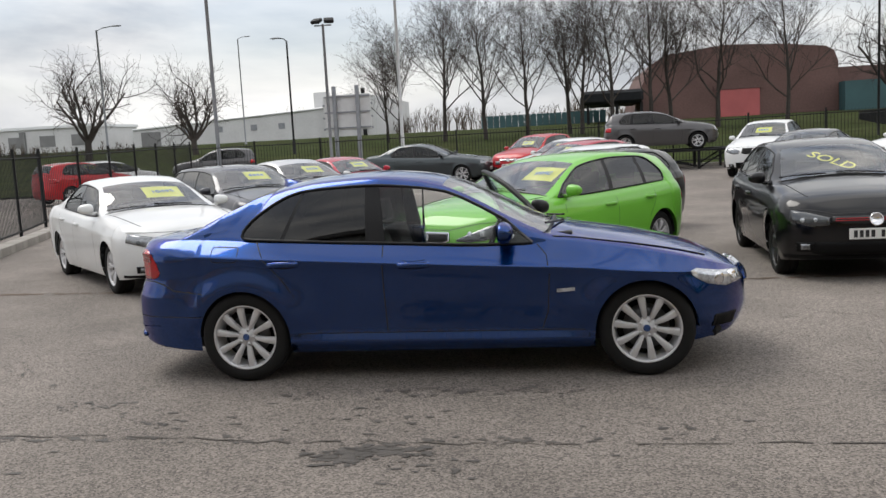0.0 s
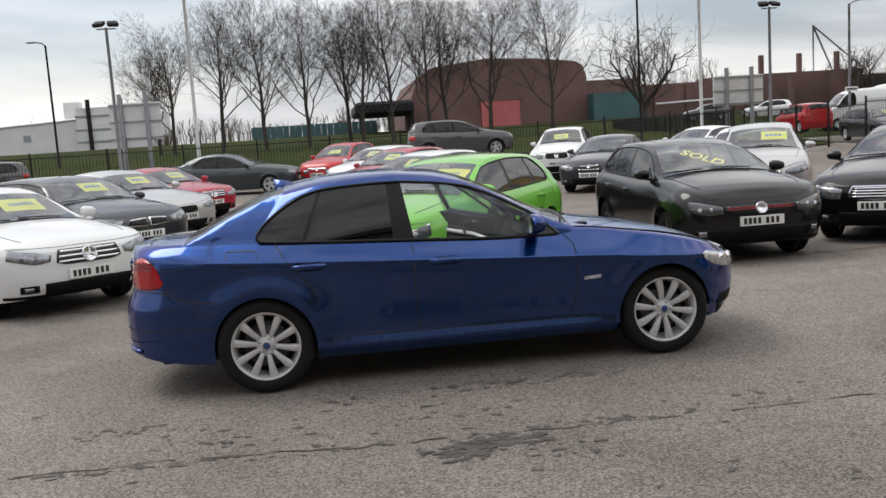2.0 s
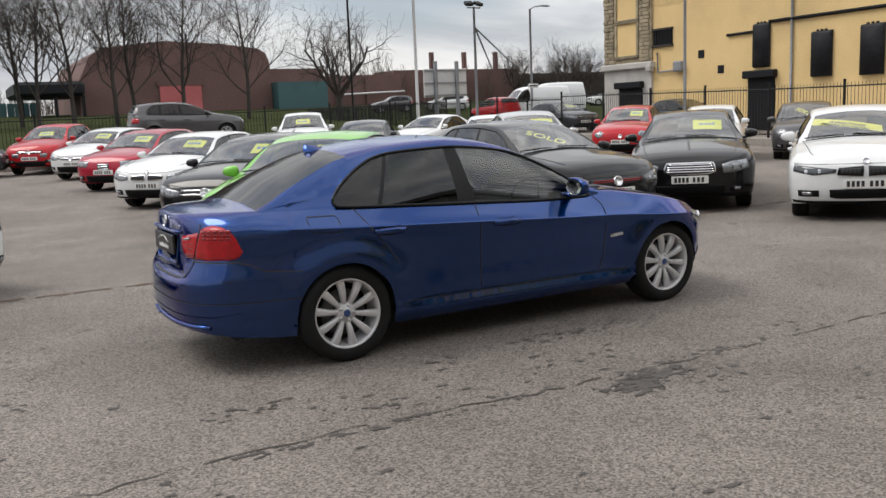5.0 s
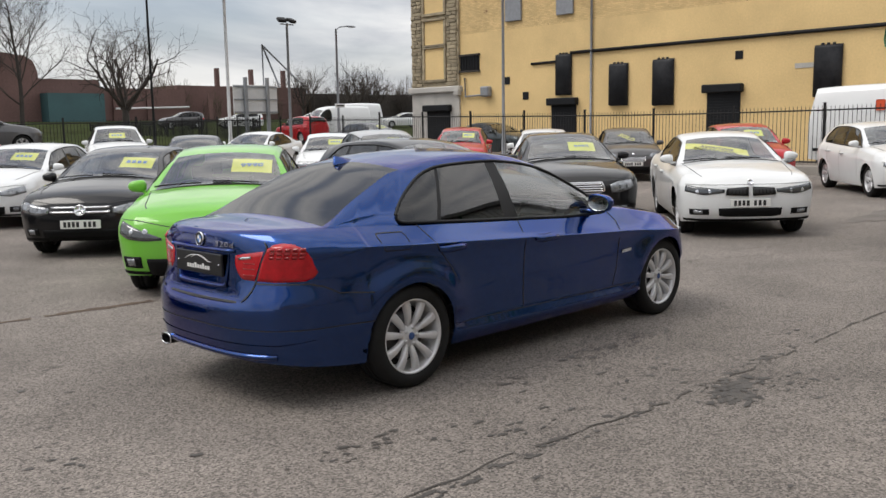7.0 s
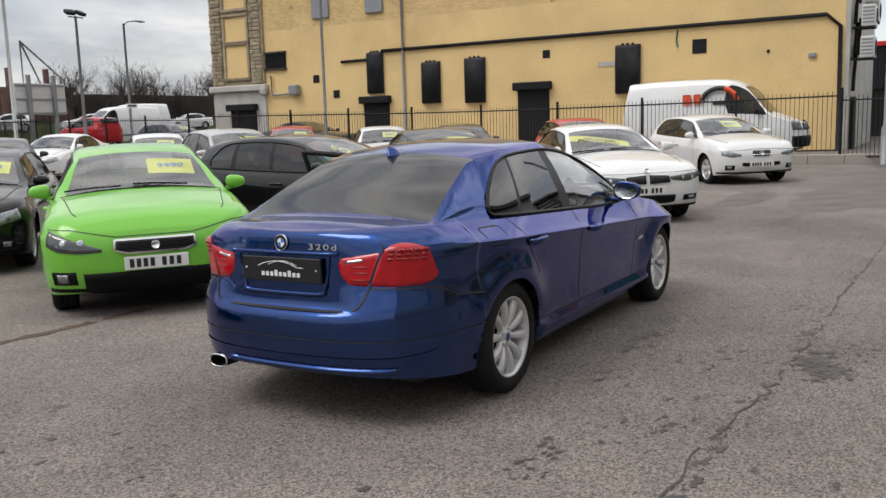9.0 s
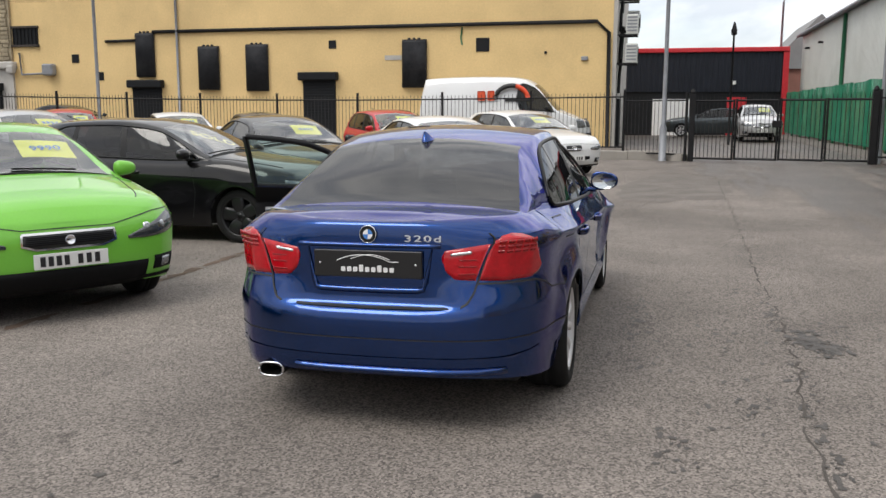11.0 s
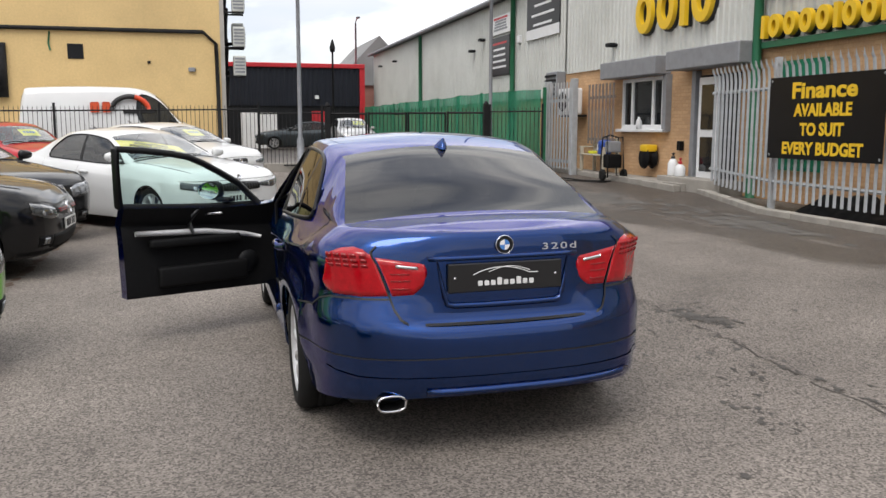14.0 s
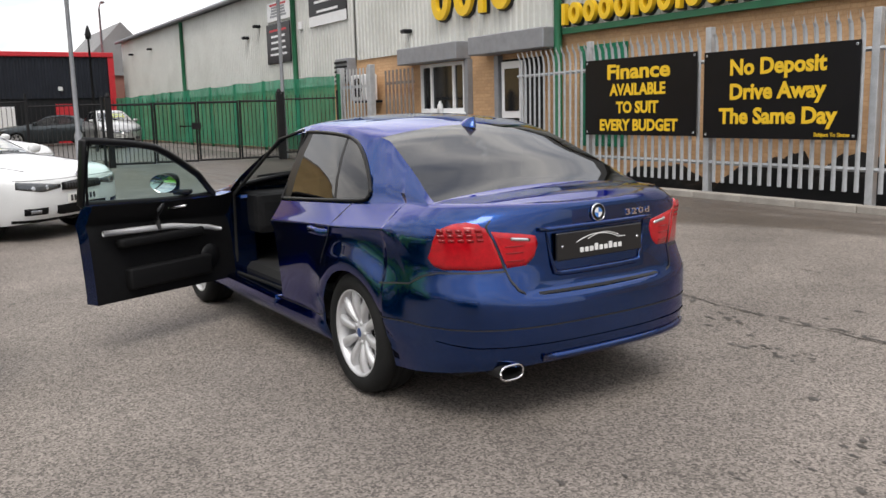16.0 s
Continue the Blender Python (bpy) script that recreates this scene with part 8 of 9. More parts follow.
def stroke(name, y0, y1, pts, width, closed=False):
    """A flat band of a given width through points (x, z), as a solid between y0 and y1."""
    n = len(pts)
    v, f = [], []
    for i, (x, z) in enumerate(pts):
        a, b = (pts[(i - 1) % n], pts[(i + 1) % n]) if closed else (pts[max(i - 1, 0)], pts[min(i + 1, n - 1)])
        d = math.hypot(b[0] - a[0], b[1] - a[1]) or 1
        ox, oz = -(b[1] - a[1]) / d * width / 2, (b[0] - a[0]) / d * width / 2
        v += [(x + ox, y0, z + oz), (x - ox, y0, z - oz), (x - ox, y1, z - oz), (x + ox, y1, z + oz)]
    for i in range(n if closed else n - 1):
        p, q = 4 * i, 4 * ((i + 1) % n)
        for k in range(4):
            f.append((p + k, p + (k + 1) % 4, q + (k + 1) % 4, q + k))
    if not closed:
        f += [(0, 1, 2, 3), tuple(4 * (n - 1) + k for k in (3, 2, 1, 0))]
    return make_mesh(name, v, f)


def wall_letters():
    """Raised yellow sign above the shop, drawn as plain rings and bars with dark sides."""
    Y = -8.48

    def row(x, z, h, shapes, name, gap, thick):
        root = thing("shop_lettering", name, "sign")
        for kind in shapes:
            w = h * {"ring": 0.8, "bar": 0.24}[kind]
            cx, cz, rx, rz = x - w / 2, z + h / 2, (w - thick) / 2, (h - thick) / 2
            if kind == "ring":
                pts = [(cx - rx * math.cos(2 * math.pi * k / 28), cz + rz * math.sin(2 * math.pi * k / 28)) for k in range(28)]
            else:
                pts = [(cx, z), (cx, z + h)]
            b = part("letter_face", stroke("letter_face", Y, Y + 0.1, pts, thick, kind == "ring"), M_YTEXT, root, "yellow raised shape")
            back = [(px + 0.025, pz - 0.02) for px, pz in pts]
            part("letter_back", stroke("letter_back", Y - 0.09, Y - 0.002, back, thick * 1.25, kind == "ring"), M_INK, b, "dark backing")
            x -= w + gap

    row(12.86, 3.55, 0.92, ("ring", "ring", "bar", "ring"), "large yellow raised sign shapes on the cladding", 0.24, 0.2)
    row(8.05, 3.78, 0.75, ("bar", "ring", "bar", "ring", "ring"), "large yellow raised sign shapes on the cladding", 0.2, 0.17)
    row(8.05, 3.02, 0.4, ("bar", "ring", "ring", "ring", "ring", "bar", "ring", "ring", "bar", "ring", "ring", "bar", "ring", "ring"), "yellow raised sign shapes over a green rail", 0.1, 0.1)


wall_letters()


def gates():
    root = thing("yard_gate", "closed black steel bar double gate", "gate", kind="structure")
    pts = [Vector((18.7, -2.0, 0)), Vector((17.72, -6.34, 0))]
    for p in pts:
        z = ground_z(p.x, p.y)
        po = part("gate_post", box_mesh("gate_post", (-0.075, -0.075, -0.1), (0.075, 0.075, 1.82), 0.008), M_BLACK, root, m=pose(p.x, p.y, z))
        part("finial", lathe("finial", [(0.0, 0), (0.05, 0.0), (0.085, 0.02), (0.06, 0.06), (0.05, 0.1), (0.0, 0.14)], 12), M_BLACK, po, m=pose(0, 0, 1.82, 90))
    n = 4
    bar = rod("bar", [(0, 0, 0.1), (0, 0, 1.68), (0, 0, 1.78)], [0.009, 0.009, 0.004], 5)
    bar.materials.append(M_BLACK)
    for k in range(n):
        a, b = pts[0].lerp(pts[1], (k + 0.03) / n), pts[0].lerp(pts[1], (k + 0.97) / n)
        za = ground_z(a.x, a.y) + 0.03
        leaf = part("gate_leaf", join_meshes("gate_leaf", [make_mesh("r", *tube([(p.x, p.y, za + z0), (q.x, q.y, za + z1)], [0.028, 0.028], 4)) for p, q, z0, z1 in ((a, b, 0.06, 0.06), (a, b, 1.6, 1.6), (a, a, 0.03, 1.64), (b, b, 0.03, 1.64))]), M_BLACK, root)
        for i in range(1, 10):
            p = a.lerp(b, i / 10)
            part("bar", bar, None, leaf, m=pose(p.x, p.y, za - 0.02))
    c = pts[0].lerp(pts[1], 0.5)
    part("lock_box", box_mesh("lock_box", (-0.03, -0.12, -0.09), (0.03, 0.12, 0.09), 0.01), M_BLACK, root, m=pose(c.x - 0.04, c.y + 0.05, 1.2))
    part("bolt", rod("bolt", [(c.x - 0.04, c.y - 0.1, 1.2), (c.x - 0.04, c.y + 0.5, 1.2)], 0.015, 6), M_BLACK, root)
    bar_fence("corner_railings", [(19.5, -0.15), (18.75, -1.85)], 1.72, "black steel bar railings beside the gate", base=0.06)
    bar_fence("corner_railings", [(17.7, -6.45), (16.95, -7.75)], 1.72, "black steel bar railings beside the gate", base=0.06)
    kerb("gate_kerb", [(19.45, -1.2), (18.85, -1.9)], 0.2, 0.4, "concrete kerb by the gate")


gates()


def netting():
    root = thing("netting_fence", "green netting stretched along a tall fence", "fence", kind="structure")
    n, m = 900, 5
    v, f = [], []
    for i in range(n + 1):
        x = 16.95 + 29.5 * (i / n) ** 1.5
        for j in range(m + 1):
            z = ground_z(x, -7.7) + 0.12 + 2.14 * j / m + 0.06 * noise.noise(Vector((x * 0.5, 2, 0))) * (j == m)
            v.append((x, -7.72 + 0.06 * noise.noise(Vector((x * 1.3, z * 0.7, 0))) + 0.05 * math.sin(x * 3.1) + 0.045 * abs(math.sin(x * 13.0 + 0.6 * math.sin(x))), z))
    for i in range(n):
        for j in range(m):
            a = i * (m + 1) + j
            f.append((a, a + m + 1, a + m + 2, a + 1))
    part("net", make_mesh("net", v, f, True), M_NET, root)
    post = box_mesh("post", (-0.04, -0.04, -0.1), (0.04, 0.04, 2.3))
    post.materials.append(M_GREENPIPE)
    for k in range(11):
        x = 16.95 + k * 2.9
        part("post", post, None, root, m=pose(x, -7.8, ground_z(x, -7.8)))
    tagged(part("net_verge", box_mesh("net_verge", (17.2, -7.7, -0.1), (46, -6.6, 0.3), 0.05), M_PATCH), "weedy asphalt edge beside the netting", "ground", kind="structure")
    # grey steel gate and rusty pales nearer the shop
    g = thing("steel_gate", "grey galvanised steel bar gate", "gate", kind="structure")
    strip = box_mesh("pale", (-0.033, -0.012, 0.02), (0.033, 0.012, 2.3), 0.006)
    strip.materials.append(M_GALV)
    for k in range(9):
        x = 15.3 + 1.6 * k / 8
        part("pale", strip, None, g, m=pose(x, -7.85, ground_z(x, -7.85) + 0.1))
    for x in (15.2, 17.0):
        part("post", box_mesh("post", (x - 0.08, -8.0, 0.0), (x + 0.08, -7.84, 2.68), 0.01), M_GALV, g)
    for z in (0.5, 2.1):
        part("rail", box_mesh("rail", (15.2, -7.9, z), (17.0, -7.87, z + 0.08)), M_GALV, g)
    h = thing("rusty_pales", "old rust-streaked palisade pales before the wall", "fence", kind="structure")
    rust = mat("rusty_steel", (0.22, 0.19, 0.17), 0.7, 0.2, var=0.3, scale=5, dirt=(0.2, 0.07, 0.03), dirt_amt=0.8)
    pale = box_mesh("pale", (-0.04, -0.012, 0.9), (0.04, 0.012, 2.4), 0.008)
    pale.materials.append(rust)
    for k in range(8):
        part("pale", pale, None, h, m=pose(13.7 + 1.4 * k / 7, -8.3, 0.12))
    part("rail", box_mesh("rail", (13.65, -8.34, 2.15), (15.15, -8.31, 2.22)), rust, h)
    part("rail", box_mesh("rail", (13.65, -8.34, 1.1), (15.15, -8.31, 1.17)), rust, h)


netting()


def clutter_heap(x0, x1, y, h, seed):
    """A crumpled dark heap, added as a stand-in for indistinct dark clutter."""
    n, m = 44, 16
    v, f = [], []
    for i in range(n + 1):
        for j in range(m + 1):
            a, b = i / n, j / m
            hump = math.sin(math.pi * a) ** 0.5 * math.sin(math.pi * b) ** 0.6
            x, yy = x0 + (x1 - x0) * a, y + 0.9 * (b - 0.5)
            crumple = noise.noise(Vector((x * 2.3, yy * 2.3, seed))) * 0.5 + noise.noise(Vector((x * 7, yy * 7, seed))) * 0.16
            v.append((x, yy, ground_z(x, yy) - 0.02 + h * hump * (0.8 + crumple)))
    for i in range(n):
        for j in range(m):
            a = i * (m + 1) + j
            f.append((a, a + m + 1, a + m + 2, a + 1))
    root = thing("tarpaulin", "crumpled dark stand-in for indistinct clutter behind the palisade", "tarpaulin", pose(0, 0, 0))
    part("sheet", make_mesh("sheet", v, f, True), M_PLASTIC, root)


def shop_clutter():
    clutter_heap(0.4, 3.6, -7.85, 0.75, 3)
    clutter_heap(3.9, 5.8, -7.9, 0.45, 8)
    ac = thing("air_unit", "white air conditioning unit behind the steel gate", "air conditioner", pose(16.3, -8.25, ground_z(16.3, -8.2) + 1.55), "air units by the gate")
    part("casing", box_mesh("casing", (-0.45, -0.2, 0), (0.45, 0.16, 0.7), 0.03), M_WHITEPVC, ac)
    part("fan_grille", lathe("fan_grille", [(0.27, 0.0), (0.26, 0.02), (0.05, 0.025), (0, 0.02)], 20), M_BLACK, ac, m=pose(0.05, 0.16, 0.35))
    part("bracket", box_mesh("bracket", (-0.4, -0.36, -0.06), (0.4, 0.1, 0.0)), M_BLACK, ac)
    tagged(part("paving", box_mesh("paving", (9.9, -8.62, -0.1), (17.2, -8.02, ground_z(13, -8) + 0.125), 0.01), M_CONCRETE), "stained concrete paving strip by the shop", "pavement", kind="structure")
    tagged(part("door_step", box_mesh("door_step", (8.7, -8.62, 0.0), (11.1, -8.1, 0.42), 0.015), M_CONCRETE), "concrete step before the shop door", "step", kind="structure")
    zb = ground_z(14, -8.2) + 0.125
    wood = mat("weathered_wood", (0.42, 0.38, 0.3), 0.85, var=0.25, scale=6, bump=0.3)
    b = thing("garden_bench", "weathered pale wooden bench with slatted back", "bench", pose(14.3, -8.32, zb))
    for y in (-0.05, 0.08, 0.21):
        part("seat_slat", box_mesh("seat_slat", (-0.72, y, 0.42), (0.72, y + 0.11, 0.45), 0.006), wood, b)
    for x in (-0.68, 0.62):
        part("leg", box_mesh("leg", (x, 0.22, 0.0), (x + 0.07, 0.3, 0.62), 0.008), wood, b)
        part("leg", box_mesh("leg", (x, -0.14, 0.0), (x + 0.07, -0.06, 0.85), 0.008), wood, b)
        part("armrest", box_mesh("armrest", (x, -0.1, 0.6), (x + 0.07, 0.32, 0.64), 0.008), wood, b)
    for z in (0.78, 0.5):
        part("back_rail", box_mesh("back_rail", (-0.66, -0.13, z), (0.66, -0.09, z + 0.06), 0.006), wood, b)
    for k in range(9):
        part("back_slat", box_mesh("back_slat", (-0.6 + k * 0.14, -0.125, 0.55), (-0.56 + k * 0.14, -0.1, 0.78), 0.004), wood, b)
    blue = mat("blue_plastic", (0.015, 0.06, 0.3), 0.4, var=0.1)
    d = thing("blue_drum", "blue plastic drum with a white and red label", "drum", pose(13.95, -8.22, zb + 0.45))
    me = lathe("drum", [(0.0, 0.0), (0.15, 0.0), (0.165, 0.03), (0.165, 0.14), (0.158, 0.15), (0.165, 0.16), (0.165, 0.3), (0.14, 0.34), (0.05, 0.36), (0.0, 0.36)], 20)
    part("shell", me, blue, d, m=pose(0, 0, 0, 90))
    part("drum_label", box_mesh("drum_label", (-0.02, 0.15, 0.1), (0.1, 0.17, 0.26)), M_WHITEPVC, d, "white label", m=pose(0.02, 0, 0, 0, 0, -20))
    sp = thing("yellow_sponge", "yellow sponge lying on the bench", "sponge", pose(14.6, -8.2, zb + 0.45))
    part("block", box_mesh("block", (-0.12, -0.07, 0), (0.12, 0.07, 0.07), 0.02, 2), M_TAG, sp)
    w = thing("pressure_washer", "black wheeled pressure washer with a tubular frame", "pressure washer", pose(12.75, -7.85, ground_z(12.7, -7.85) + 0.02))
    for y in (-0.2, 0.2):
        part("frame_tube", rod("frame_tube", [(0.18, y, 0.1), (0.2, y, 0.5), (0.12, y, 1.0), (-0.1, y, 1.02), (-0.16, y, 0.5), (-0.18, y, 0.1), (0.18, y, 0.1)], 0.018, 8), M_BLACK, w)
        part("wheel", lathe("wheel", [(0.0, 0.03), (0.07, 0.03), (0.13, 0.035), (0.14, 0.0), (0.13, -0.035), (0.07, -0.03), (0, -0.03)], 20), M_RUBBER, w, m=pose(-0.05, y * 1.35, 0.14))
    part("motor", box_mesh("motor", (-0.16, -0.17, 0.3), (0.17, 0.17, 0.62), 0.05, 2), M_PLASTIC, w)
    part("tank", box_mesh("tank", (-0.12, -0.16, 0.66), (0.1, 0.16, 0.92), 0.04, 2), M_PIPE, w)
    part("handle", rod("handle", [(0.12, -0.2, 1.0), (0.16, 0, 1.06), (0.12, 0.2, 1.0)], 0.018, 8), M_BLACK, w)
    r = thing("hose_reel", "yellow and black hose reel on the wall", "hose reel", pose(12.15, -8.45, 0.75))
    part("drum", lathe("drum", [(0.0, 0.12), (0.24, 0.12), (0.25, 0.1), (0.18, 0.08), (0.18, -0.08), (0.25, -0.1), (0.24, -0.12), (0, -0.12)], 24), M_PLASTIC, r)
    part("cover", box_mesh("cover", (-0.17, -0.14, 0.14), (0.17, 0.14, 0.3), 0.04, 2), M_YTEXT, r)
    part("bracket", box_mesh("bracket", (-0.05, -0.17, -0.1), (0.05, -0.1, 0.2)), M_BLACK, r)
    for x, hgt, mm, nm, lb in ((10.75, 0.42, M_WHITEPVC, "spray_bottle", "white plastic pump sprayer on the step"), (10.45, 0.3, M_WHITEPVC, "small_sprayer", "white sprayer with a red cap on the step")):
        o = thing(nm, lb, "sprayer", pose(x, -8.28, 0.42))
        part("body", lathe("body", [(0.0, 0.0), (0.1, 0.0), (0.11, 0.03), (0.11, hgt * 0.6), (0.07, hgt * 0.8), (0.035, hgt * 0.86), (0, hgt * 0.86)], 16), mm, o, m=pose(0, 0, 0, 90))
        part("pump", lathe("pump", [(0.0, 0.0), (0.04, 0.0), (0.045, 0.06), (0.02, 0.07), (0.02, 0.11), (0.05, 0.12), (0.0, 0.14)], 12), M_INK if hgt > 0.35 else M_REDTRIM, o, m=pose(0, 0, hgt * 0.84, 90))
    o = thing("window_bottle", "white bottle on the window sill", "bottle", pose(12.75, -8.5, 1.4))
    part("body", lathe("body", [(0.0, 0.0), (0.07, 0.0), (0.07, 0.18), (0.03, 0.24), (0.03, 0.28), (0, 0.28)], 14), M_WHITEPVC, o, m=pose(0, 0, 0, 90))
    pts = []
    for k in range(60):
        t = k / 59
        x = 12.6 + 4.6 * t - 1.1 * max(0, t - 0.75) * 4 * 0.3
        y = -7.75 + 2.0 * math.sin(t * 2.6) * 0.5 + 0.12 * math.sin(t * 15)
        pts.append((x, y, ground_z(x, y) + 0.018))
    hs = thing("water_hose", "black rubber hose lying on the asphalt", "hose")
    part("hose", rod("hose", pts, 0.016, 6), M_RUBBER, hs)
    pts = [(12.4 + 4.9 * k / 40, -7.55 + 1.25 * math.sin(k / 40 * 2.9) + 0.05 * math.sin(k), 0) for k in range(41)]
    pts = [(x, y, ground_z(x, y) + 0.018) for x, y, _ in pts]
    hs = thing("water_hose", "black rubber hose lying on the asphalt", "hose")
    part("hose", rod("hose", pts, 0.014, 6), M_RUBBER, hs)


shop_clutter()


# ---- poles, boards and lamps ----
def pole(name, label, x, y, h, r, material, base=0.0, r_base=None, z0=None):
    root = thing(name, label, "post")
    z = ground_z(x, y) if z0 is None else z0
    pts = [(x, y, z - 0.2), (x, y, z + 0.9), (x, y, z + 1.0), (x, y, z + h)]
    part("shaft", rod(name, pts, [r_base or r, r_base or r, r, r * 0.75], 12), material, root)
    return root, z + h


def floodlight(x, y, h, turn):
    root, z = pole("floodlight_mast", "grey steel mast with two floodlights", x, y, h, 0.07, M_PIPE)
    part("cross_arm", rod("cross_arm", [(x - 0.35, y, z - 0.05), (x + 0.35, y, z - 0.05)], 0.03, 6), M_PIPE, root)
    for dx in (-0.26, 0.26):
        lamp = part("floodlight", box_mesh("floodlight", (-0.2, -0.15, -0.06), (0.2, 0.2, 0.08), 0.03), M_BLACK, root, m=pose(x + dx, y, z + 0.12, 25, 0, turn + dx * 60))
        part("lamp_glass", box_mesh("lamp_glass", (-0.17, -0.13, -0.066), (0.17, 0.17, -0.06)), M_LAMP, lamp)


def street_lamp(x, y, z0, h, reach, material, head=0.35):
    root, z = pole("street_lamp", "tall grey street lamp with a short arm", x, y, h, 0.075, material, z0=z0, r_base=0.11)
    part("arm", rod("arm", [(x, y, z - 0.05), (x + reach * 0.35, y, z + 0.12), (x + reach, y, z + 0.2)], 0.035, 8), material, root)
    me = lathe("lamp_head", [(0, -0.4), (0.09, -0.3), (0.12, 0.1), (0.05, 0.32), (0, 0.34)], 12)
    me.transform(pose(x + reach + (0.3 if reach > 0 else -0.3), y, z + 0.2, 0, 0, 90 if reach < 0 else -90) @ Matrix.Diagonal((1, 1, 0.55, 1)))
    part("lamp_head", me, M_PIPE, root)


floodlight(-8.6, 28.4, 6.45, 0)
floodlight(18.4, 29.0, 6.0, 0)
M_WHITEPOLE = mat("white_pole", (0.62, 0.63, 0.64), 0.5, var=0.08)
pole("white_flagpole", "white flagpole standing by the fence", -5.8, 29.5, 8.5, 0.075, M_WHITEPOLE, r_base=0.1)
pole("white_flagpole", "white flagpole standing by the fence", 15.3, 29.1, 8.5, 0.075, M_WHITEPOLE, r_base=0.1)
pole("grey_mast", "tall grey steel mast by the fence", -13.7, 29.0, 10.5, 0.085, M_PIPE)
pole("grey_mast", "tall grey steel mast by the gate", 18.9, -1.25, 9.0, 0.06, M_PIPE, r_base=0.1)
pole("grey_mast", "tall grey steel mast by the gate", 17.95, -6.55, 9.0, 0.055, M_PIPE, r_base=0.08)
pole("grey_mast", "tall grey steel mast by the railings", 19.9, 17.3, 10.0, 0.06, M_PIPE, r_base=0.09)
pole("dark_mast", "slim dark steel mast beyond the fence", 15.2, 36, 11.0, 0.06, M_BLACK, z0=0.6)
street_lamp(-30.3, 50, 1.2, 9.2, 1.2, M_PIPE)
street_lamp(-17.0, 50, 1.2, 7.6, -0.5, M_BLACK)
street_lamp(-33.5, 85, 1.8, 12.0, 0.8, M_PIPE)
street_lamp(26.6, 36, 0.3, 6.9, 0.8, M_PIPE)
street_lamp(45.5, -7.3, 0.2, 7.2, -0.6, M_PIPE)
root_, z_ = pole("dark_mast", "short dark post with a finial in the street", 30, -3.75, 4.3, 0.05, M_BLACK, z0=0.2)
part("finial", lathe("finial", [(0, 0), (0.1, 0.05), (0.12, 0.2), (0.04, 0.5), (0, 0.55)], 10), M_BLACK, root_, m=pose(30, -3.75, 4.4, 90))
rs_ = thing("street_sign", "small white street sign on a post", "sign", pose(26.65, 35.9, 2.85))
part("panel", box_mesh("panel", (-0.35, -0.02, -0.12), (0.35, 0.02, 0.12), 0.01), M_WHITEPVC, rs_)
part("bar", box_mesh("bar", (-0.28, -0.026, -0.04), (0.28, -0.02, 0.04)), M_INK, rs_)


def hoarding(x0, x1, y, z0, z1, label):
    root = thing("hoarding", label, "billboard")
    part("board", box_mesh("board", (x0, y, z0), (x1, y + 0.08, z1), 0.01), M_WAREHOUSE, root)
    for k in range(3):
        z = z0 + (z1 - z0) * (0.06 + 0.44 * k)
        part("rail", box_mesh("rail", (x0, y - 0.06, z - 0.03), (x1, y, z + 0.03)), M_PIPE, root)
    for f in (0.24, 0.74):
        x = x0 + (x1 - x0) * f
        part("post", box_mesh("post", (x - 0.08, y - 0.2, -0.1), (x + 0.08, y - 0.06, z1 + 0.35), 0.01), M_PIPE, root)


hoarding(-9.2, -7.2, 30.0, 2.35, 3.85, "back of a grey hoarding on two posts")
hoarding(17.0, 19.4, 31.5, 2.3, 3.65, "back of a grey hoarding on two posts")


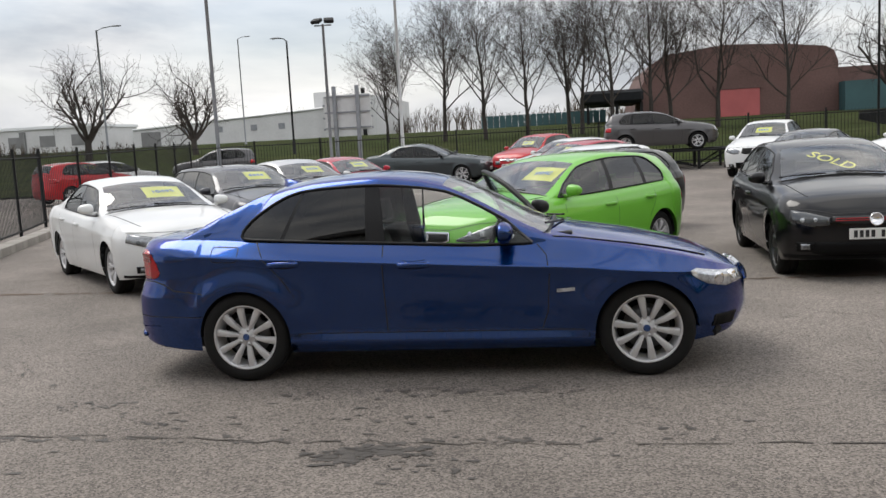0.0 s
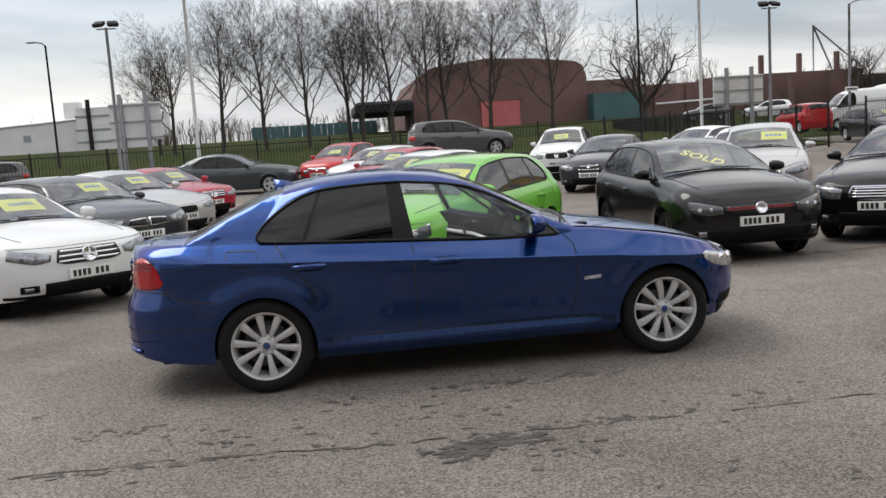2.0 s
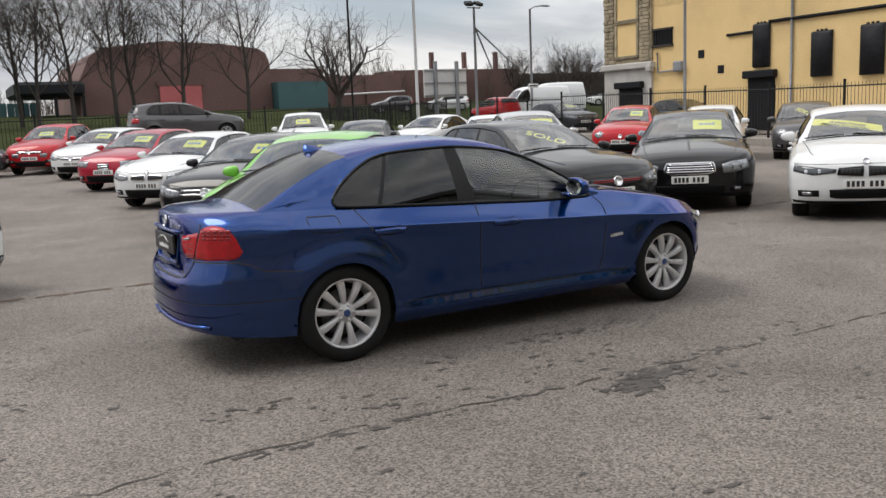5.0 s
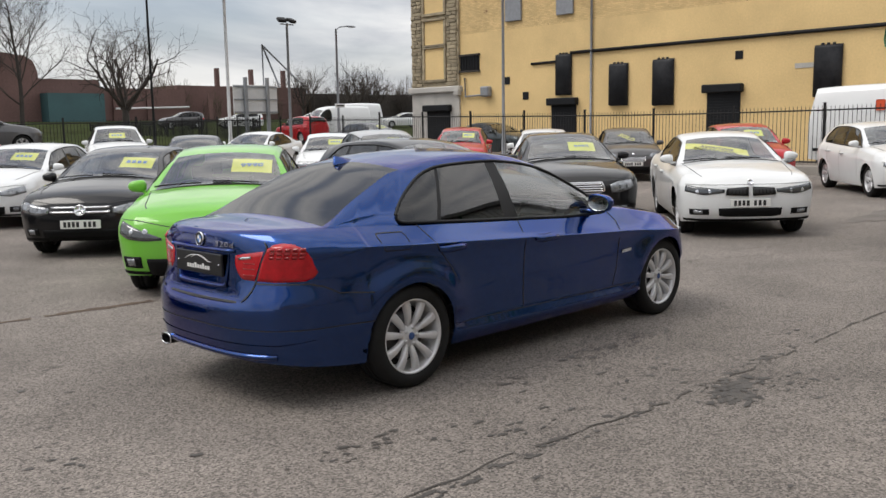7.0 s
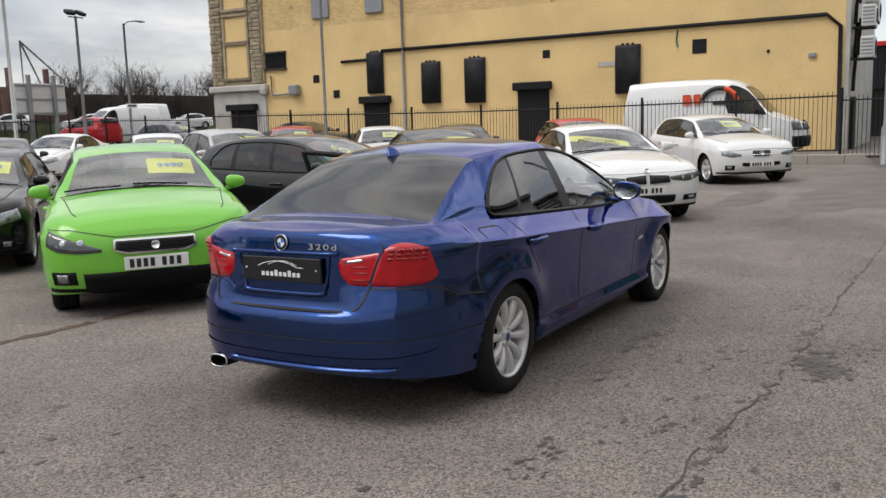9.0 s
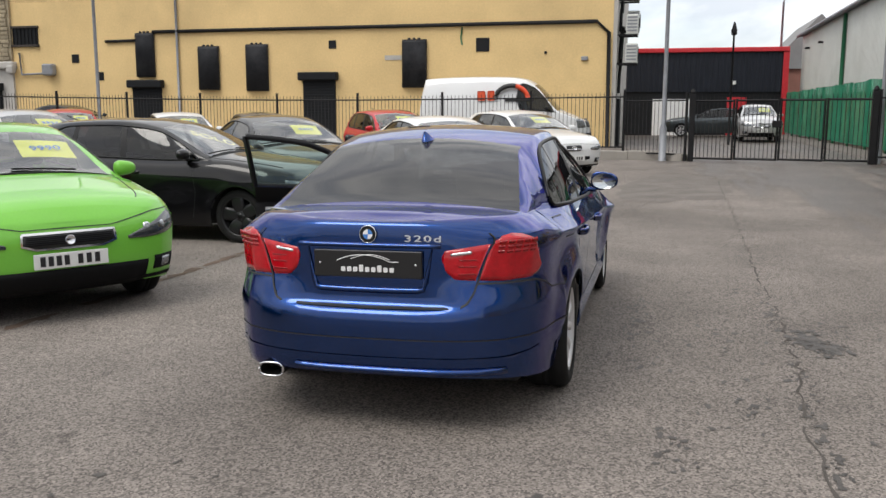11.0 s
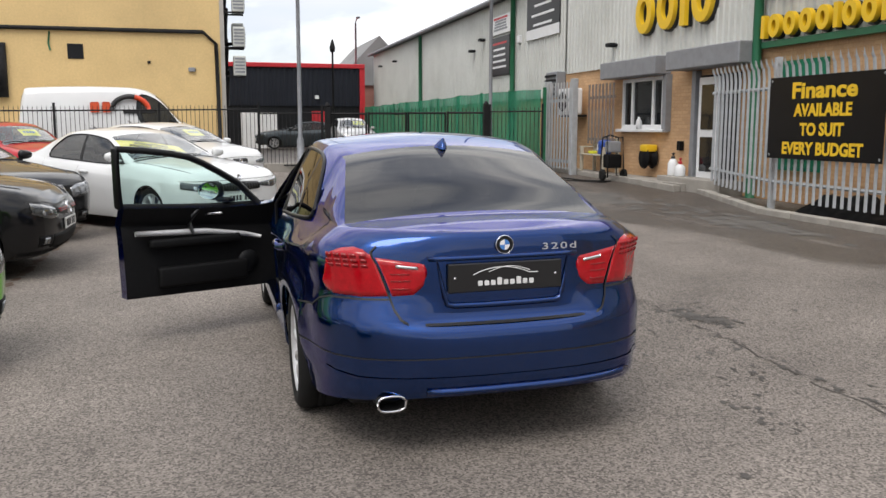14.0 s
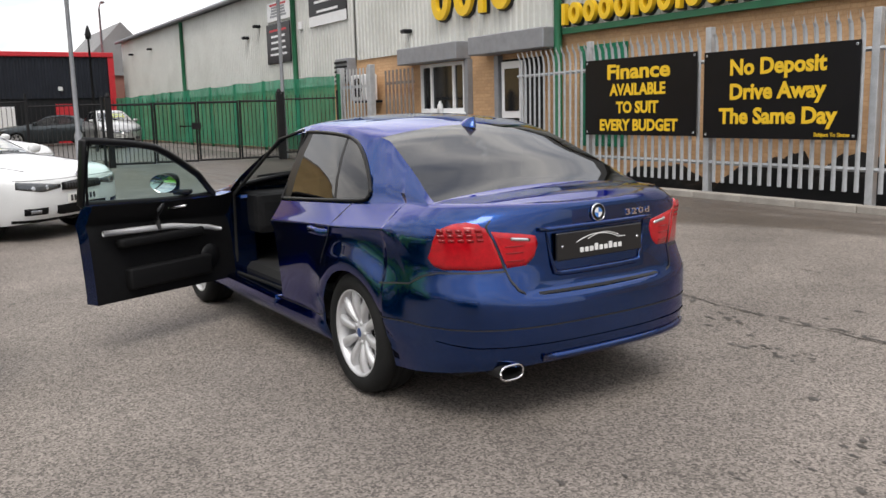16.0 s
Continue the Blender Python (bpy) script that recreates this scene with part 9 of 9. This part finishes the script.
# ---- trees ----
def tree_mesh(seed, height, spread, trunk_r, fork, leader=False):
    """Bare tree: trunk, limbs and fine twigs; a leader runs on to the top, or the trunk forks low."""
    rnd = random.Random(seed)
    tv, tf, cv, cf = [], [], [], []

    def limb(p, d, length, r, depth, into):
        v, f = (tv, tf) if into == 0 else (cv, cf)
        n = (8 if leader else 4) if depth == 0 else (4 if depth < 3 else 3)
        pts, radii = [p], [r]
        for i in range(n):
            wob = (0.05 if leader else 0.1) if depth == 0 else 0.12 + 0.045 * depth
            d = (d + Vector((rnd.gauss(0, wob), rnd.gauss(0, wob), rnd.gauss(0.06, wob * 0.5)))).normalized()
            p = p + d * (length / n)
            pts.append(p)
            radii.append(r * (1 - ((0.82 if leader else 0.3) if depth == 0 else 0.5) * (i + 1) / n))
        vs, fs = tube(pts, radii, 7 if depth == 0 else (5 if depth < 2 else 3), False)
        q = len(v)
        v += vs
        f += [tuple(k + q for k in x) for x in fs]
        if depth >= 4:
            return
        kids = (17 if leader else 7) if depth == 0 else (6, 5, 4)[depth - 1]
        for k in range(kids):
            lo = fork if leader else 0.7
            at = 0.25 + 0.75 * (k + rnd.random()) / kids if depth else lo + (1 - lo) * (k + rnd.random() * 0.6) / kids
            i = min(int(at * n), n - 1)
            base = pts[i].lerp(pts[i + 1], at * n - i)
            turn = rnd.uniform(-0.5, 0.5) + k * 2.4
            side = d.cross(Vector((math.cos(turn), math.sin(turn), 0.1))).normalized()
            open_ = rnd.uniform(0.5, 0.9) * spread
            nd = (d + side * open_ + Vector((0, 0, 0.3 if depth < 2 else 0.14))).normalized()
            if depth == 0:
                ln = height * (0.48 - 0.28 * at if leader else 0.42) * rnd.uniform(0.8, 1.15)
                rr = radii[i] * (0.42 if leader else 0.55)
            else:
                ln, rr = length * rnd.uniform(0.45, 0.7), radii[i] * 0.52
            limb(base, nd, ln, max(rr, 0.0085), depth + 1, 1)

    limb(Vector((0, 0, -0.3)), Vector((rnd.gauss(0, 0.03), rnd.gauss(0, 0.03), 1)).normalized(), height * (0.86 if leader else fork), trunk_r, 0, 0)
    trunk, crown = make_mesh("trunk", tv, tf, True), make_mesh("crown", cv, cf)
    top = max(v[2] for v in cv)
    for me in (trunk, crown):
        me.transform(Matrix.Diagonal((1, 1, height / top, 1)))
    trunk.materials.append(M_BARK)
    crown.materials.append(M_TWIG)
    return trunk, crown


TALL = [tree_mesh(k, 13.2, 1.2, 0.2, 0.24, True) for k in (11, 12, 13, 14)]
WIDE = [tree_mesh(k, 7.4, 1.75, 0.25, 0.24) for k in (21, 22)]


def tree(kind, x, y, z, h, turn, group):
    t, c = kind
    label = "bare tall street tree with upswept limbs" if kind in TALL else "bare wide-crowned tree in winter"
    root = thing("tree", label, "tree", pose(x, y, z, 0, 0, turn) @ Matrix.Scale(h, 4), group)
    part("trunk", t, None, root)
    part("crown", c, None, root)


TREES = [(-13.0, 62, 0.72), (-11.6, 60, 0.86), (-7.9, 58, 1.0), (-4.8, 58, 0.98), (-1.7, 58, 0.94), (1.4, 60, 1.0), (2.2, 58, 0.96), (4.4, 58, 1.0), (7.2, 58, 1.02), (8.9, 60, 1.0), (11.8, 58, 1.04), (16.5, 58, 0.98)]


def bank_z(y):
    t = min(1, max(0, (y - 29) / 70))
    return 0.25 + 2.7 * t ** 0.75


for k, (x, y, h) in enumerate(TREES):
    tree(TALL[k % 4], x, y, bank_z(y) - 0.2, h * 0.93, k * 77, "row of street trees")
for k, (x, y, h) in enumerate([(-36.4, 58, 1.3), (-27.4, 58, 1.18), (23.9, 58, 1.25)]):
    tree(WIDE[k % 2], x, y, bank_z(y) - 0.2, h, k * 130, "wide winter trees")
for k in range(16):
    rnd_ = random.Random(100 + k)
    tree(WIDE[k % 2], 62 + k * 3.1 + rnd_.uniform(-1, 1), 88 + rnd_.uniform(-8, 10) - k * 0.8, 2.6, rnd_.uniform(0.75, 1.15), k * 61, "far winter trees")


def scrub(x0, x1, y, z, h, seed, label, dense=5, deep=4.0):
    """Far thicket of bare stems with side twigs, its top line rising and falling."""
    rnd = random.Random(seed)
    v, f = [], []

    def stem(pts, r):
        vs, fs = tube(pts, r, 3, False)
        q = len(v)
        v.extend(vs)
        f.extend(tuple(k + q for k in t) for t in fs)

    for _ in range(int((x1 - x0) * dense)):
        x, yy = rnd.uniform(x0, x1), y + rnd.uniform(-deep, deep)
        hh = h * rnd.uniform(0.5, 1.0) * (0.72 + 0.4 * noise.noise(Vector((x * 0.11, yy * 0.1, seed))) + 0.12 * math.sin(x * 0.31))
        a, b = rnd.gauss(0, 0.1), rnd.gauss(0, 0.1)
        line = [Vector((x, yy, z)), Vector((x + a * hh * 0.5, yy, z + hh * 0.5)), Vector((x + (a + b) * hh * 0.6, yy, z + hh))]
        stem(line, [0.07, 0.045, 0.012])
        for k in range(7):
            g = rnd.uniform(0.3, 0.95)
            p = line[0].lerp(line[1], g * 2) if g < 0.5 else line[1].lerp(line[2], g * 2 - 1)
            ln = hh * (1.15 - g) * rnd.uniform(0.25, 0.5)
            side = rnd.choice((-1, 1)) * rnd.uniform(0.35, 0.8)
            stem([p, p + Vector((side * ln * 0.6, rnd.gauss(0, 0.2) * ln, ln * 0.7)), p + Vector((side * ln * 0.9, 0, ln * 1.25))], [0.03, 0.022, 0.01])
    tagged(part("scrub", make_mesh("scrub", v, f), M_SCRUB), label, "scrub", kind="stuff")


scrub(-52, 34, 122, 2.2, 6.2, 3, "far bare brown thicket", 7)
scrub(40, 110, 96, 2.2, 7.5, 4, "far bare brown thicket behind the wall", 6)
scrub(-60, -42, 75, 1.6, 2.8, 5, "low bare bushes by a warehouse")


# ---- far buildings ----
def grass_land():
    xs = np.linspace(-90, 130, 60)
    ys = [28.3, 29, 31, 34, 38, 44, 52, 60, 70, 85, 99, 125, 160]
    v = [(x, y, bank_z(y) - (0.9 * min(1, max(0, (x - 20) / 4)) * max(0, 1 - (y - 29) / 40) if x > 19 else 0) + 0.04 * noise.noise(Vector((x * 0.3, y * 0.3, 0)))) for x in xs for y in ys]
    n = len(ys)
    f = [(i * n + j, (i + 1) * n + j, (i + 1) * n + j + 1, i * n + j + 1) for i in range(len(xs) - 1) for j in range(n - 1)]
    tagged(part("grass_land", make_mesh("grass_land", v, f, True), M_GRASS), "dull green winter grass rising to the street", "grass", kind="structure")


grass_land()


def hall():
    root = thing("brick_hall", "large old red brick hall with a curved roofline", "building")
    Y = 90
    prof = [(9.0, 2.0), (9.4, 6.5), (10.4, 8.6), (11.8, 9.5), (18.0, 10.2), (24, 9.9), (28.2, 9.4), (29.0, 8.9), (29.4, 7.8), (29.5, 2.0)]
    v = [(x, Y, z) for x, z in prof] + [(x, Y + 24, z) for x, z in prof]
    n = len(prof)
    f = [tuple(range(n))[::-1], tuple(range(n, 2 * n))] + [(i, i + 1, n + i + 1, n + i) for i in range(n - 1)]
    part("wall", make_mesh("wall", v, f), M_HALLBRICK, root, "red brick wall")
    d = part("roller_door", box_mesh("roller_door", (17.1, Y - 0.15, 2.0), (21.5, Y, 5.5)), M_PINK, root, "faded red roller door")
    for k in range(14):
        part("slat", box_mesh("slat", (17.15, Y - 0.2, 2.1 + 0.24 * k), (21.45, Y - 0.15, 2.28 + 0.24 * k)), M_PINK, d)
    part("door_head", box_mesh("door_head", (16.8, Y - 0.25, 5.5), (21.8, Y, 5.9)), M_HALLBRICK, root)
    part("teal_shed", box_mesh("teal_shed", (29.5, Y - 2, 1.5), (35.4, Y + 10, 5.6)), M_TEAL, root, "teal sheet clad lean-to")
    part("annexe", box_mesh("annexe", (29.6, Y + 1, 1.5), (36.2, Y + 14, 7.2)), M_HALLBRICK, root)
    part("canopy", box_mesh("canopy", (2.9, Y - 4, 4.6), (9.2, Y + 8, 6.0), 0.3), M_SHUTTER, root, "dark canopy roof")
    for x in (3.5, 6.5, 9.0):
        part("canopy_post", box_mesh("canopy_post", (x - 0.15, Y - 3.5, 2.0), (x + 0.15, Y - 3.2, 4.7)), M_BLACK, root)
    low = thing("brick_wall_range", "long low dark brick range with a sloping top", "building")
    part("wall", box_mesh("wall", (36.2, Y + 2, 1.5), (47, Y + 10, 6.4)), M_HALLBRICK, low)
    part("wall", box_mesh("wall", (47, Y + 4, 1.5), (66, Y + 10, 7.0)), M_HALLBRICK, low)
    part("wall", box_mesh("wall", (66, Y + 2, 1.2), (112, Y + 8, 6.2)), M_BARK, low, "dark embankment wall")
    for x in (38, 42, 50, 55):
        part("buttress", box_mesh("buttress", (x, Y + 1.7, 1.5), (x + 0.5, Y + 2.0, 6.2)), M_HALLBRICK, low)
    for x in (53, 58, 63):
        part("chimney", box_mesh("chimney", (x, Y + 5, 7.0), (x + 0.5, Y + 5.5, 9.3)), M_HALLBRICK, low)
    part("pipe_rail", rod("pipe_rail", [(38, Y + 1.2, 4.1), (47, Y + 1.2, 4.3)], 0.12, 6), M_WAREHOUSE, low)
    far = thing("grey_flat_block", "low grey flat-roofed block by the street", "building")
    part("wall", box_mesh("wall", (84, 74, 1.0), (96, 84, 5.6)), M_WAREHOUSE, far)
    part("roof", box_mesh("roof", (83.7, 73.7, 5.6), (96.3, 84, 6.1)), M_ROOF, far)
    derrick = thing("steel_derrick", "distant slim steel lattice mast", "mast")
    part("strut", rod("strut", [(63, 95, 6), (60, 95, 12.5)], 0.12, 5), M_PIPE, derrick)
    part("strut", rod("strut", [(60, 95, 12.5), (68, 95, 6)], 0.12, 5), M_PIPE, derrick)
    part("strut", rod("strut", [(60, 95, 6), (60, 95, 12.6)], 0.1, 5), M_PIPE, derrick)


hall()


def warehouse():
    root = thing("grey_warehouse", "long pale grey industrial warehouse with a low roof", "building")
    Y = 110
    prof = [(-59.4, 1.5), (-59.4, 5.6), (-47.9, 6.2), (-34.8, 6.9), (-31.2, 7.1), (-31.2, 1.5)]
    n = len(prof)
    v = [(x, Y, z) for x, z in prof] + [(x, Y + 30, z) for x, z in prof]
    part("wall", make_mesh("wall", v, [tuple(range(n)), tuple(range(2 * n - 1, n - 1, -1))] + [(i, i + 1, n + i + 1, n + i) for i in range(n - 1)]), M_WAREHOUSE, root)
    part("high_block", box_mesh("high_block", (-31.2, Y - 1, 1.5), (-24.0, Y + 25, 8.4)), M_WAREHOUSE, root)
    for z in (4.0, 5.5, 7.2):
        part("band", box_mesh("band", (-31.3, Y - 1.08, z), (-24.4, Y - 1, z + 0.25)), M_PIPE, root)
    for x in (-29.8, -25.8):
        part("column", box_mesh("column", (x, Y - 1.3, 1.5), (x + 0.5, Y - 1.08, 9.4)), M_BLACK, root)
    part("tower", box_mesh("tower", (-33.9, Y + 4, 6.5), (-32.0, Y + 6, 9.5)), M_WAREHOUSE, root)
    part("bay_door", box_mesh("bay_door", (-58.2, Y - 0.1, 1.6), (-55.3, Y, 5.2)), M_ROOF, root, "dark bay door")
    part("eave", rod("eave", [(-59.4, Y - 0.1, 5.6), (-47.9, Y - 0.1, 6.2), (-34.8, Y - 0.1, 6.9), (-31.2, Y - 0.1, 7.1)], 0.15, 5), M_WHITEPVC, root)
    for x in (-52, -47, -42, -38):
        part("window", box_mesh("window", (x, Y - 0.08, 4.6), (x + 0.9, Y, 5.4)), M_PIPE, root)
    b = thing("white_office", "low white flat-roofed office building", "building")
    part("wall", box_mesh("wall", (-84, 112, 1.5), (-66.5, 125, 6.6)), M_WAREHOUSE, b)
    part("roof", box_mesh("roof", (-84.3, 111.7, 6.6), (-66.2, 125, 7.0)), M_WHITEPVC, b)
    for x in (-80, -75, -70):
        part("window", box_mesh("window", (x, 111.9, 4.0), (x + 2.4, 112, 5.6)), M_ROOF, b)
    part("pier", box_mesh("pier", (-78, 111.6, 1.5), (-77.2, 112, 6.3)), M_ROOF, b)
    g = thing("green_site_fence", "far green steel boundary sheets", "fence")
    for k in range(20):
        part("sheet", box_mesh("sheet", (-9 + k * 0.75, 100, 2.0), (-8.3 + k * 0.75, 100.1, 4.4)), M_TEAL, g)


warehouse()


def street_end():
    root = thing("red_trim_unit", "dark clad industrial unit with red trim", "building")
    part("wall", box_mesh("wall", (45, -7.5, -0.2), (58, 6, 2.6)), M_SHUTTER, root)
    ribbed("cladding", -7.5, 6, 0, 2.6, 4.75, M_NAVY, root, 0.3, 0.04).matrix_basis = pose(44.95, 0, 0, 0, 0, 90)
    part("upper", box_mesh("upper", (45, -7.5, 2.6), (58, 6, 4.8)), M_NAVY, root)
    part("roof_trim", box_mesh("roof_trim", (44.8, -7.7, 4.75), (58, 6, 5.0), 0.03), M_REDTRIM, root, "red roof trim")
    part("corner_trim", box_mesh("corner_trim", (44.85, -7.7, -0.2), (45.1, -7.4, 4.75)), M_REDTRIM, root)
    part("red_door", box_mesh("red_door", (44.85, -5.6, 0.2), (45, -4.6, 2.3)), M_REDTRIM, root)
    part("white_panel", box_mesh("white_panel", (44.8, -2.6, 0.1), (45, -0.6, 2.2)), M_WHITEPVC, root, "white wall panel")
    part("wall_lamp", box_mesh("wall_lamp", (44.8, -5.0, 3.0), (44.95, -4.8, 3.2)), M_WHITEPVC, root)
    h = thing("slate_roof_house", "old brick house with a slate roof", "house")
    part("wall", box_mesh("wall", (60, -14, -0.2), (72, -8.2, 4.6)), M_RBRICK, h)
    part("roof", make_mesh("roof", [(59.8, -8.0, 4.5), (72, -8.0, 4.5), (72, -11.5, 8.2), (59.8, -11.5, 8.2), (59.8, -15, 4.5), (72, -15, 4.5)], [(0, 1, 2, 3), (3, 2, 5, 4), (0, 3, 4)]), M_ROOF, h, "grey slate roof")


street_end()


# ---- vehicles in the street ----
def van_detail(root, sh, S):
    for s in (1, -1):
        end_patch("headlight", sh, s * 0.6, s * 0.98, 0.85, 1.12, True, M_LAMP, root, "clear headlight lens", 0.01)
        side_strip("rub_strip", sh, [(-2.5, 0.62), (1.2, 0.62)], 0.09, M_PLASTIC, root, s, 0.012)
    end_patch("grille", sh, -0.5, 0.5, 0.85, 1.05, True, M_INK, root, "dark grille", 0.008)
    end_patch("bumper", sh, -1.0, 1.0, 0.36, 0.68, True, M_PLASTIC, root, "dark plastic bumper", 0.02, 16)
    y = -(S["W"] * 0.97) - 0.02
    arc = [(0.35 - 0.52 * math.cos(t), y, 1.75 + 0.42 * math.sin(t)) for t in np.linspace(0.1, math.pi - 0.1, 18)]
    part("logo_arch", rod("logo_arch", arc[:11], 0.075, 5), M_INK, root, "dark arch emblem")
    part("logo_arch", rod("logo_arch", arc[10:], 0.075, 5), mat("orange_red_film", (0.7, 0.07, 0.02), 0.4), root, "orange arch emblem")
    for k, (a, b) in enumerate(((-0.75, -0.5), (-0.42, -0.2))):
        part("logo_block", box_mesh("logo_block", (a, y - 0.006, 1.72), (b, y + 0.01, 2.02), 0.03), mat("orange_film", (0.65, 0.09, 0.03), 0.4), root, "orange block emblem")
    for k in range(2):
        part("logo_bar", box_mesh("logo_bar", (0.15 + 0.48 * k, y - 0.006, 1.68), (0.58 + 0.5 * k, y + 0.01, 1.78)), M_INK, root, "dark lettering bar")
    part("phone_bar", box_mesh("phone_bar", (-0.8, y - 0.006, 1.18), (0.4, y + 0.01, 1.28)), M_PIPE, root, "grey lettering bar")


VAN = dict(
    wb=3.3, xF=2.75, xR=-2.75, W=0.99, aF=0.8, nF=2.6, aR=0.18, nR=3.0, wr=0.34, rim=0.21, ww=0.2, wheel="steel", arch=0.39, clear=0.24, inset=0.03, flare=0.01, alloy=M_GALV,
    top=[(2.75, 1.0), (2.6, 1.1), (2.2, 1.26), (1.85, 1.4), (1.05, 2.22), (0.7, 2.4), (0.2, 2.47), (-1, 2.5), (-2.5, 2.46), (-2.66, 2.3), (-2.75, 1.5)],
    belt=[(2.75, 1.0), (2.4, 1.12), (1.85, 1.3), (1.0, 1.36), (-2.6, 1.4), (-2.75, 1.4)], crease=(0.9, 1.0),
    sect=[(0, 0.93), (0.2, 0.97), (0.6, 1.0), (0.9, 0.99), (1.0, 0.98)],
    keys=[(1.85, 1.85, None, None), (1.45, 1.0, 0.78, 0.06), (0.45, 0.4, 0.83, 0.07), (-2.5, -2.5, 0.84, 0.08), (-2.72, -2.7, None, None)],
    windows=[(1.45, 0.55)], head=(1.8, 1.05), rear_head=(-9, -9.5), cuts=[0.55], handles=[(0.6, 1.2)],
    seams=[[(0.45, 1.36), (0.45, 0.4)], [(1.5, 1.3), (1.55, 0.8), (1.4, 0.4)], [(-0.9, 1.38), (-0.9, 0.4)]],
    nose=[(0.2, -0.12), (0.35, -0.02), (0.6, 0.0), (0.85, -0.03), (1.1, -0.12), (1.4, -0.2)], tail=[(0.2, 0.0), (1.5, 0.0)],
    mirror=(1.45, 1.4), mirror_in=0.95, dash=1.6, belt_mid=1.35, seat_x=0.9, seat_z=0.75, paint=P_WHITE, detail=van_detail, mirror_mat=M_PLASTIC, handle_mat=M_PLASTIC)


def street_van():
    S = dict(VAN)
    root, sh, faces = build_car("white_panel_van", "white high-roof panel van with an orange and black emblem", S, on_ground(22.3, 3.75, -90), group="")
    root["category"] = "van"


street_van()


def find(name):
    return next(o for o in scene.objects if o.name == name)


FAR = [("white_small_hatch", -17.5, 27, 60, "white hatchback car beyond the railings"), ("grey_mini_hatch", -14.5, 30.5, 200, "grey small car beyond the railings"), ("red_small_hatch", -17.0, 24.0, 65, "red small car beyond the railings"),
       ("slate_saloon_car", 24.2, 21.5, -95, "dark saloon car parked in the street"), ("dark_estate_car", 23.8, 29.5, -100, "dark estate car parked in the street"), ("red_small_hatch", 24.0, 36.0, 85, "dark red car in the street"),
       ("white_family_hatch", 42, 60, 150, "white car parked by the far wall"), ("silver_people_carrier", 47, 61, 170, "silver car parked by the far wall"), ("white_small_hatch", 36, 62, 160, "white car parked by the far wall"), ("grey_mini_hatch", 31, 63, 170, "grey car parked by the far wall"), ("white_rear_saloon", 53, 60, 160, "white car parked by the far wall"),
       ("silver_people_carrier", 34.5, -5.2, 180, "silver car seen from behind in the street"), ("slate_saloon_car", 41.5, -3.6, 90, "dark blue car across the street"), ("white_panel_van", 33, 45, 170, "white van parked in the street"), ("white_panel_van", 40, 52, 165, "white van parked in the street")]
for nm_, x_, y_, a_, lb_ in FAR:
    z_ = ground_z(x_, y_) if y_ < 28.3 else (bank_z(y_) - 0.9 * max(0, 1 - (y_ - 29) / 40) if x_ > 24 else bank_z(y_))
    c_ = copy_thing(find(nm_), pose(x_, y_, z_ + 0.02, 0, 0, a_))
    c_["label"], c_["group"] = lb_, "cars in the street"
